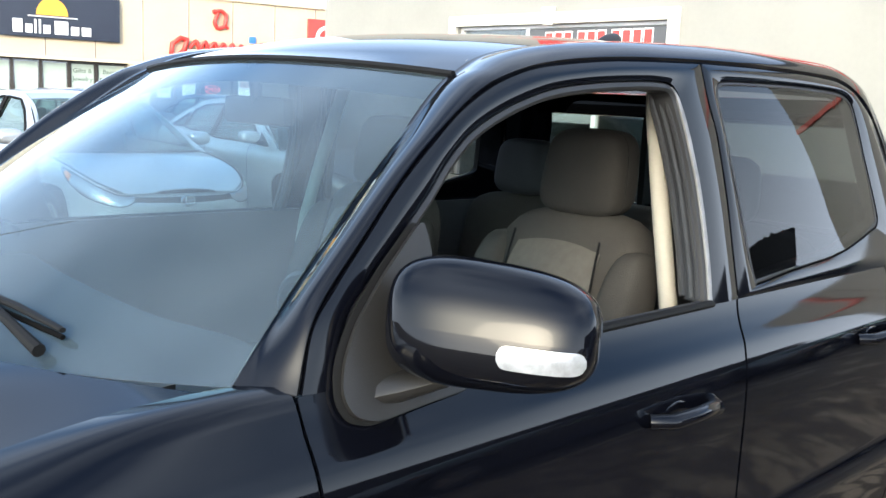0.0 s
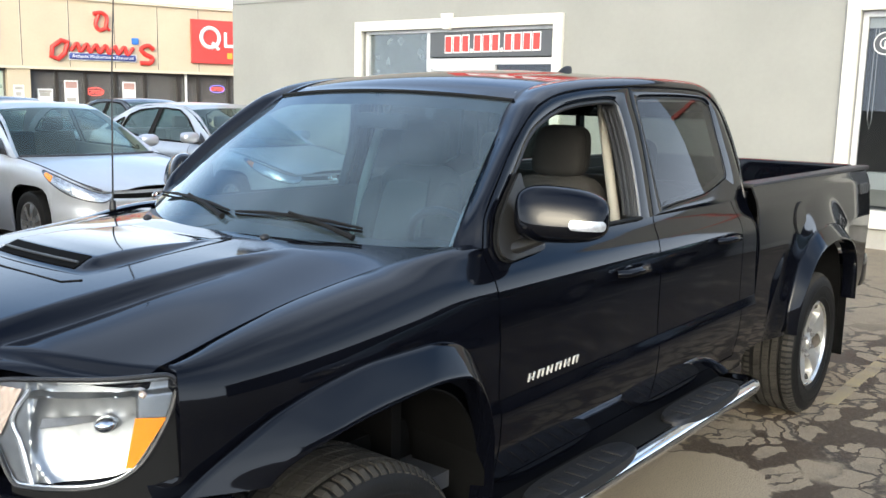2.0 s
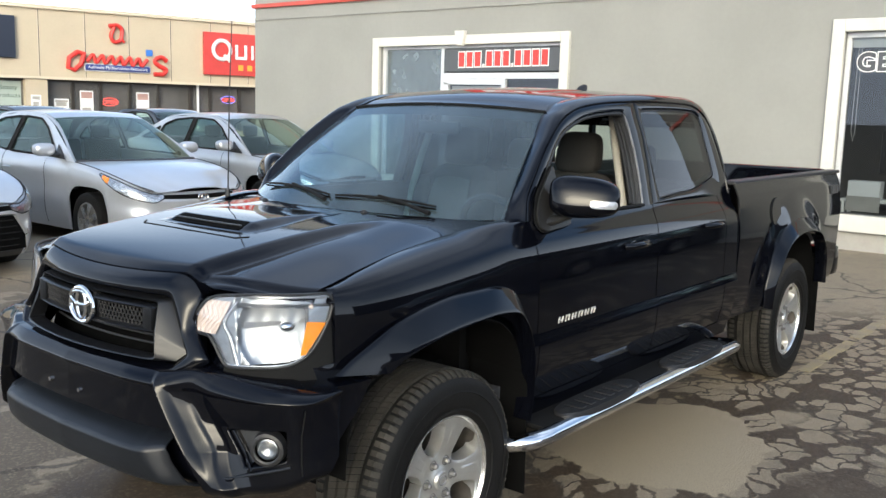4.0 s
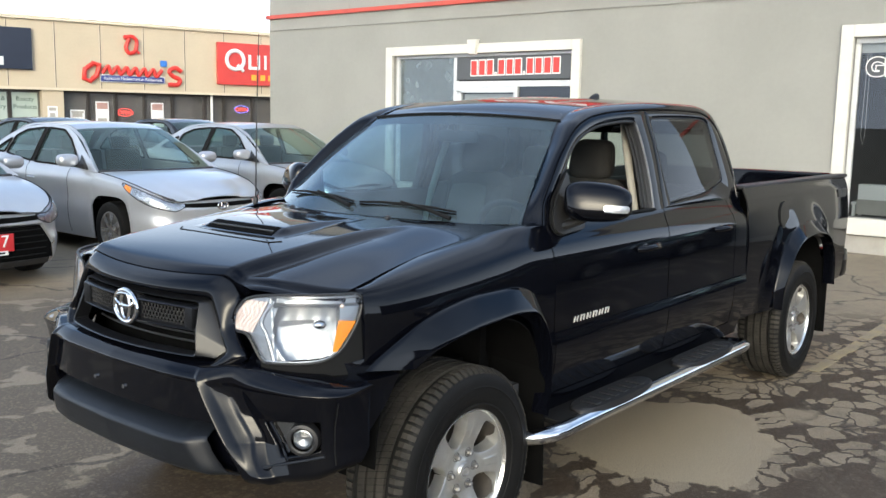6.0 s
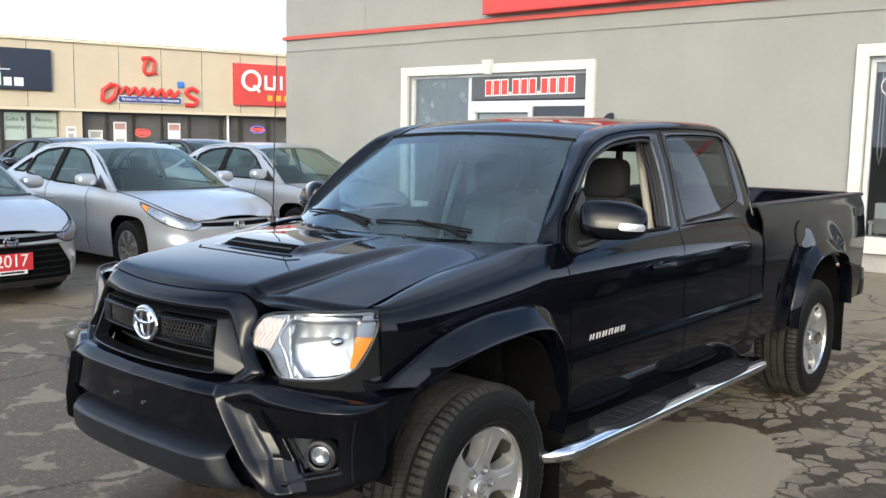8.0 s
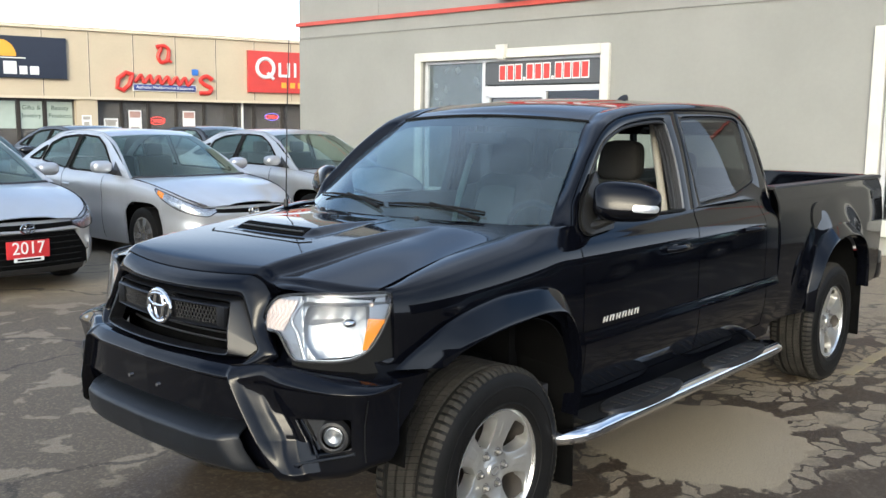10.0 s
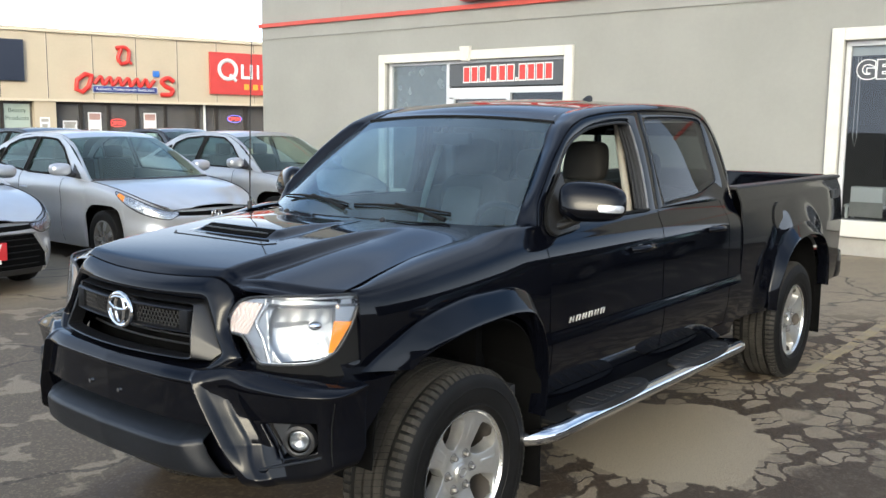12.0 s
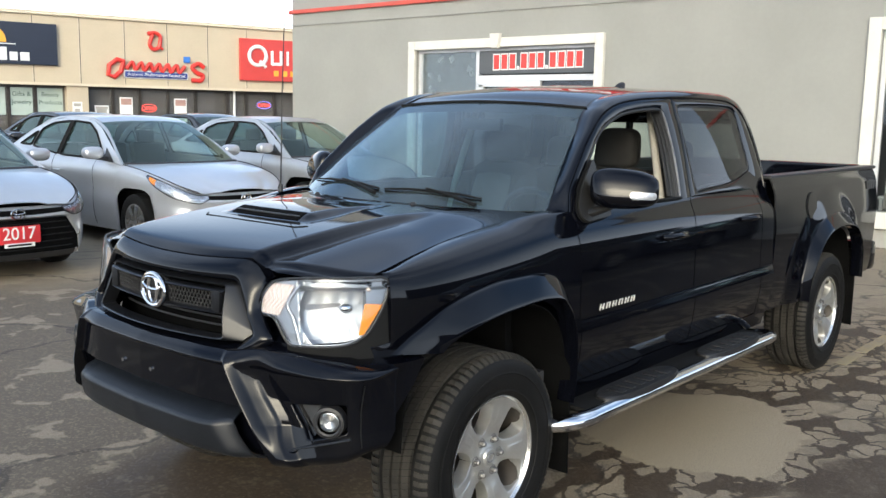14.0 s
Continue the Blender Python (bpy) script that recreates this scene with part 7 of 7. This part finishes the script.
    badge = part("badge", tube([(0.950, 0.066 * math.cos(a), 0.605 + 0.044 * math.sin(a)) for a in (2 * math.pi * k / 24 for k in range(25))], 0.008, 6, caps=False), CHROME, car, "chrome oval badge")
    part("badge_mark", tube([(0.952, 0.024 * math.cos(a), 0.605 + 0.038 * math.sin(a)) for a in (2 * math.pi * k / 20 for k in range(21))], 0.006, 6, caps=False), CHROME, badge)
    part("badge_mark", tube([(0.952, 0.054 * math.cos(a), 0.622 + 0.018 * math.sin(a)) for a in (2 * math.pi * k / 20 for k in range(21))], 0.005, 6, caps=False), CHROME, badge)
    t0 = at_y(0.47)
    lamp_foot = pchip([0.0, 0.12, 0.45, 0.80, 1.0], [0.880, 0.795, 0.775, 0.860, 0.955])
    lamp_at = lambda q, v, off: nose_skin(t0 + (0.985 - t0) * q, lamp_foot(q) + (0.975 - lamp_foot(q)) * v, off)
    pair("headlamp", grid(lambda q, v: lamp_at(q, v, 0.016 + 0.006 * math.sin(math.pi * v)), span(0, 1, 30), span(0, 1, 8)), CLEAR_LENS, "clear swept headlamp")
    pair("lamp_inner", grid(lambda q, v: lamp_at(q, v, 0.010 - 0.004 * abs(math.sin(11 * q)) * math.sin(math.pi * v)), span(0, 1, 60), span(0, 1, 10)), LAMP_DARK if open_mouth else LAMP_GREY, "grey lamp reflector", 0.004)
    pair("lamp_rim", tube([lamp_at(q, 0, 0.012) for q in span(0, 1, 24)] + [lamp_at(q, 1, 0.012) for q in span(1, 0, 24)], 0.005, 6), SEAL, "dark lamp rim")
    pair("lamp_amber", grid(lambda q, v: lamp_at(q, v, 0.0145), span(0.80, 0.93, 8), span(0.12, 0.85, 5)), LAMP_DARK if open_mouth else AMBER, "side marker in the lamp corner", 0.002)
    if open_mouth:
        pair("corner_blade", tube([nose_skin(at_y(0.640 + 0.03 * (0.5 - k)), k, 0.004) for k in span(0.06, 0.48, 10)], [0.009 - 0.0005 * i for i in range(10)], 8), CHROME, "bright corner blade")
    # mirrors, wheels, inside
    for s in (1, -1):
        mir = bmesh.new()
        bmesh.ops.create_uvsphere(mir, u_segments=20, v_segments=12, radius=1.0)
        for v in mir.verts:
            v.co = Vector((-0.68 + 0.085 * math.copysign(abs(v.co.x) ** 0.7, v.co.x), s * (0.975 + 0.125 * math.copysign(abs(v.co.y) ** 0.65, v.co.y)), 1.045 + 0.070 * math.copysign(abs(v.co.z) ** 0.8, v.co.z)))
        m = part("door_mirror", mir, paint, car, "painted door mirror")
        part("mirror_foot", tube([(-0.64, s * 0.80, 0.975), (-0.66, s * 0.91, 1.0)], 0.03, 8), BLACK_TRIM, m)
        part("mirror_sail", plate([(-0.46, 0.945), (-0.74, 1.10), (-0.70, 0.955)], [], lambda u, v: Vector((u, s * (gy(v) + 0.012), v))), BLACK_TRIM, m, "", 0.006)
        for x in (0.0, -2.70):
            w = part("wheel", ring_mesh([(0.20, -0.09), (0.27, -0.105), (0.305, -0.09), (0.312, -0.06), (0.312, 0.06), (0.305, 0.09), (0.27, 0.105), (0.20, 0.09)], 40), RUBBER, car, "black tyre with a silver cover")
            w.matrix_local = pose(x, s * 0.765, 0.312, 0, 0, 0 if s > 0 else 180)
            part("wheel_cover", ring_mesh([(0.001, 0.085), (0.05, 0.085), (0.06, 0.075), (0.06, 0.04), (0.185, 0.045), (0.195, 0.095), (0.208, 0.092)], 36), ALLOY_DARK, w, "dull inner cover")
            for k in range(7):
                a = 2 * math.pi * k / 7
                er, et = Vector((math.cos(a), 0, math.sin(a))), Vector((-math.sin(a), 0, math.cos(a)))
                part("cover_spoke", grid(lambda u, q: er * (0.03 + 0.168 * u) + et * q * (0.018 + 0.018 * u) + Vector((0, 0.088 + 0.006 * math.sin(math.pi * u), 0)), span(0, 1, 4), (-1, 1)), ALLOY, w, "", 0.008)
    part("underside", box(-3.2, 0.45, -0.70, 0.70, 0.18, 0.66), VOID, car, "dark underside")
    part("cabin_floor", box(-2.9, -0.45, -0.74, 0.74, 0.62, 0.80), DASH, car)
    part("dashboard", box(-0.75, -0.25, -0.70, 0.70, 0.80, 0.92, 0.04), DASH, car, "dark dashboard")
    for y in (-0.36, 0.36):
        seat_ob = part("seat", cushion(-1.72, -1.58, y - 0.24, y + 0.24, 0.75, 1.12, 0.05, 0.2), DASH, car, "dark seat")
        part("headrest", cushion(-1.80, -1.70, y - 0.12, y + 0.12, 1.12, 1.28, 0.04), DASH, seat_ob)
    part("rear_seat", cushion(-2.75, -2.6, -0.6, 0.6, 0.75, 1.08, 0.05, 0.1), DASH, car, "dark rear seat")
    part("rear_bumper", grid(lambda y, z: (-3.60 - 0.16 * (1 - (y / 0.80) ** 2) - 0.02 * math.sin((z - 0.25) * 5), y, z), span(-0.78, 0.78, 15), span(0.25, 1.03, 8)), paint, car, "painted tail", 0.01)
    if year:
        pl = part("year_plate", box(0.925, 0.945, -0.20, 0.20, 0.345, 0.50, 0.004), PLATE_RED, car, "red display plate")
        lettering("2017", 0.155, 0.003, WHITE, pl, pose(0.948, 0.0, 0.385, 90, 0, 90), "year_digits")
        part("name_strip", box(0.944, 0.949, -0.14, 0.14, 0.315, 0.352), WHITE, pl, "white strip with a dark bar", smooth=False)
        part("name_bar", box(0.949, 0.951, -0.11, 0.11, 0.325, 0.342), SEAL, pl, smooth=False)
    return car


saloon("silver compact saloon with a red year plate, parked nose out", PALE, pose(-1.21, -6.55, 0, 0, 0, 90), True, True)
saloon("silver compact saloon parked beside the pickup's row", SILVER, pose(-3.84, -6.62, 0, 0, 0, 90))
saloon("pale silver saloon parked nose out by the shop wall", PALE, pose(-6.62, -6.95, 0, 0, 0, 90))
saloon("charcoal saloon parked in the second row", CHARCOAL, pose(-6.6, -13.2, 0, 0, 0, 90))
saloon("charcoal saloon parked in the second row", CHARCOAL, pose(-9.6, -13.2, 0, 0, 0, 90))
saloon("charcoal saloon parked in the second row", CHARCOAL, pose(-3.7, -12.6, 0, 0, 0, 90))
# two unseen cars, added so the pickup's doors mirror something dark
saloon("unseen charcoal saloon added across the lane to darken the pickup's reflections", CHARCOAL, pose(-3.7, 5.0, 0, 0, 0, 0))
saloon("unseen charcoal saloon added across the lane to darken the pickup's reflections", CHARCOAL, pose(-8.9, 5.0, 0, 0, 0, 0))
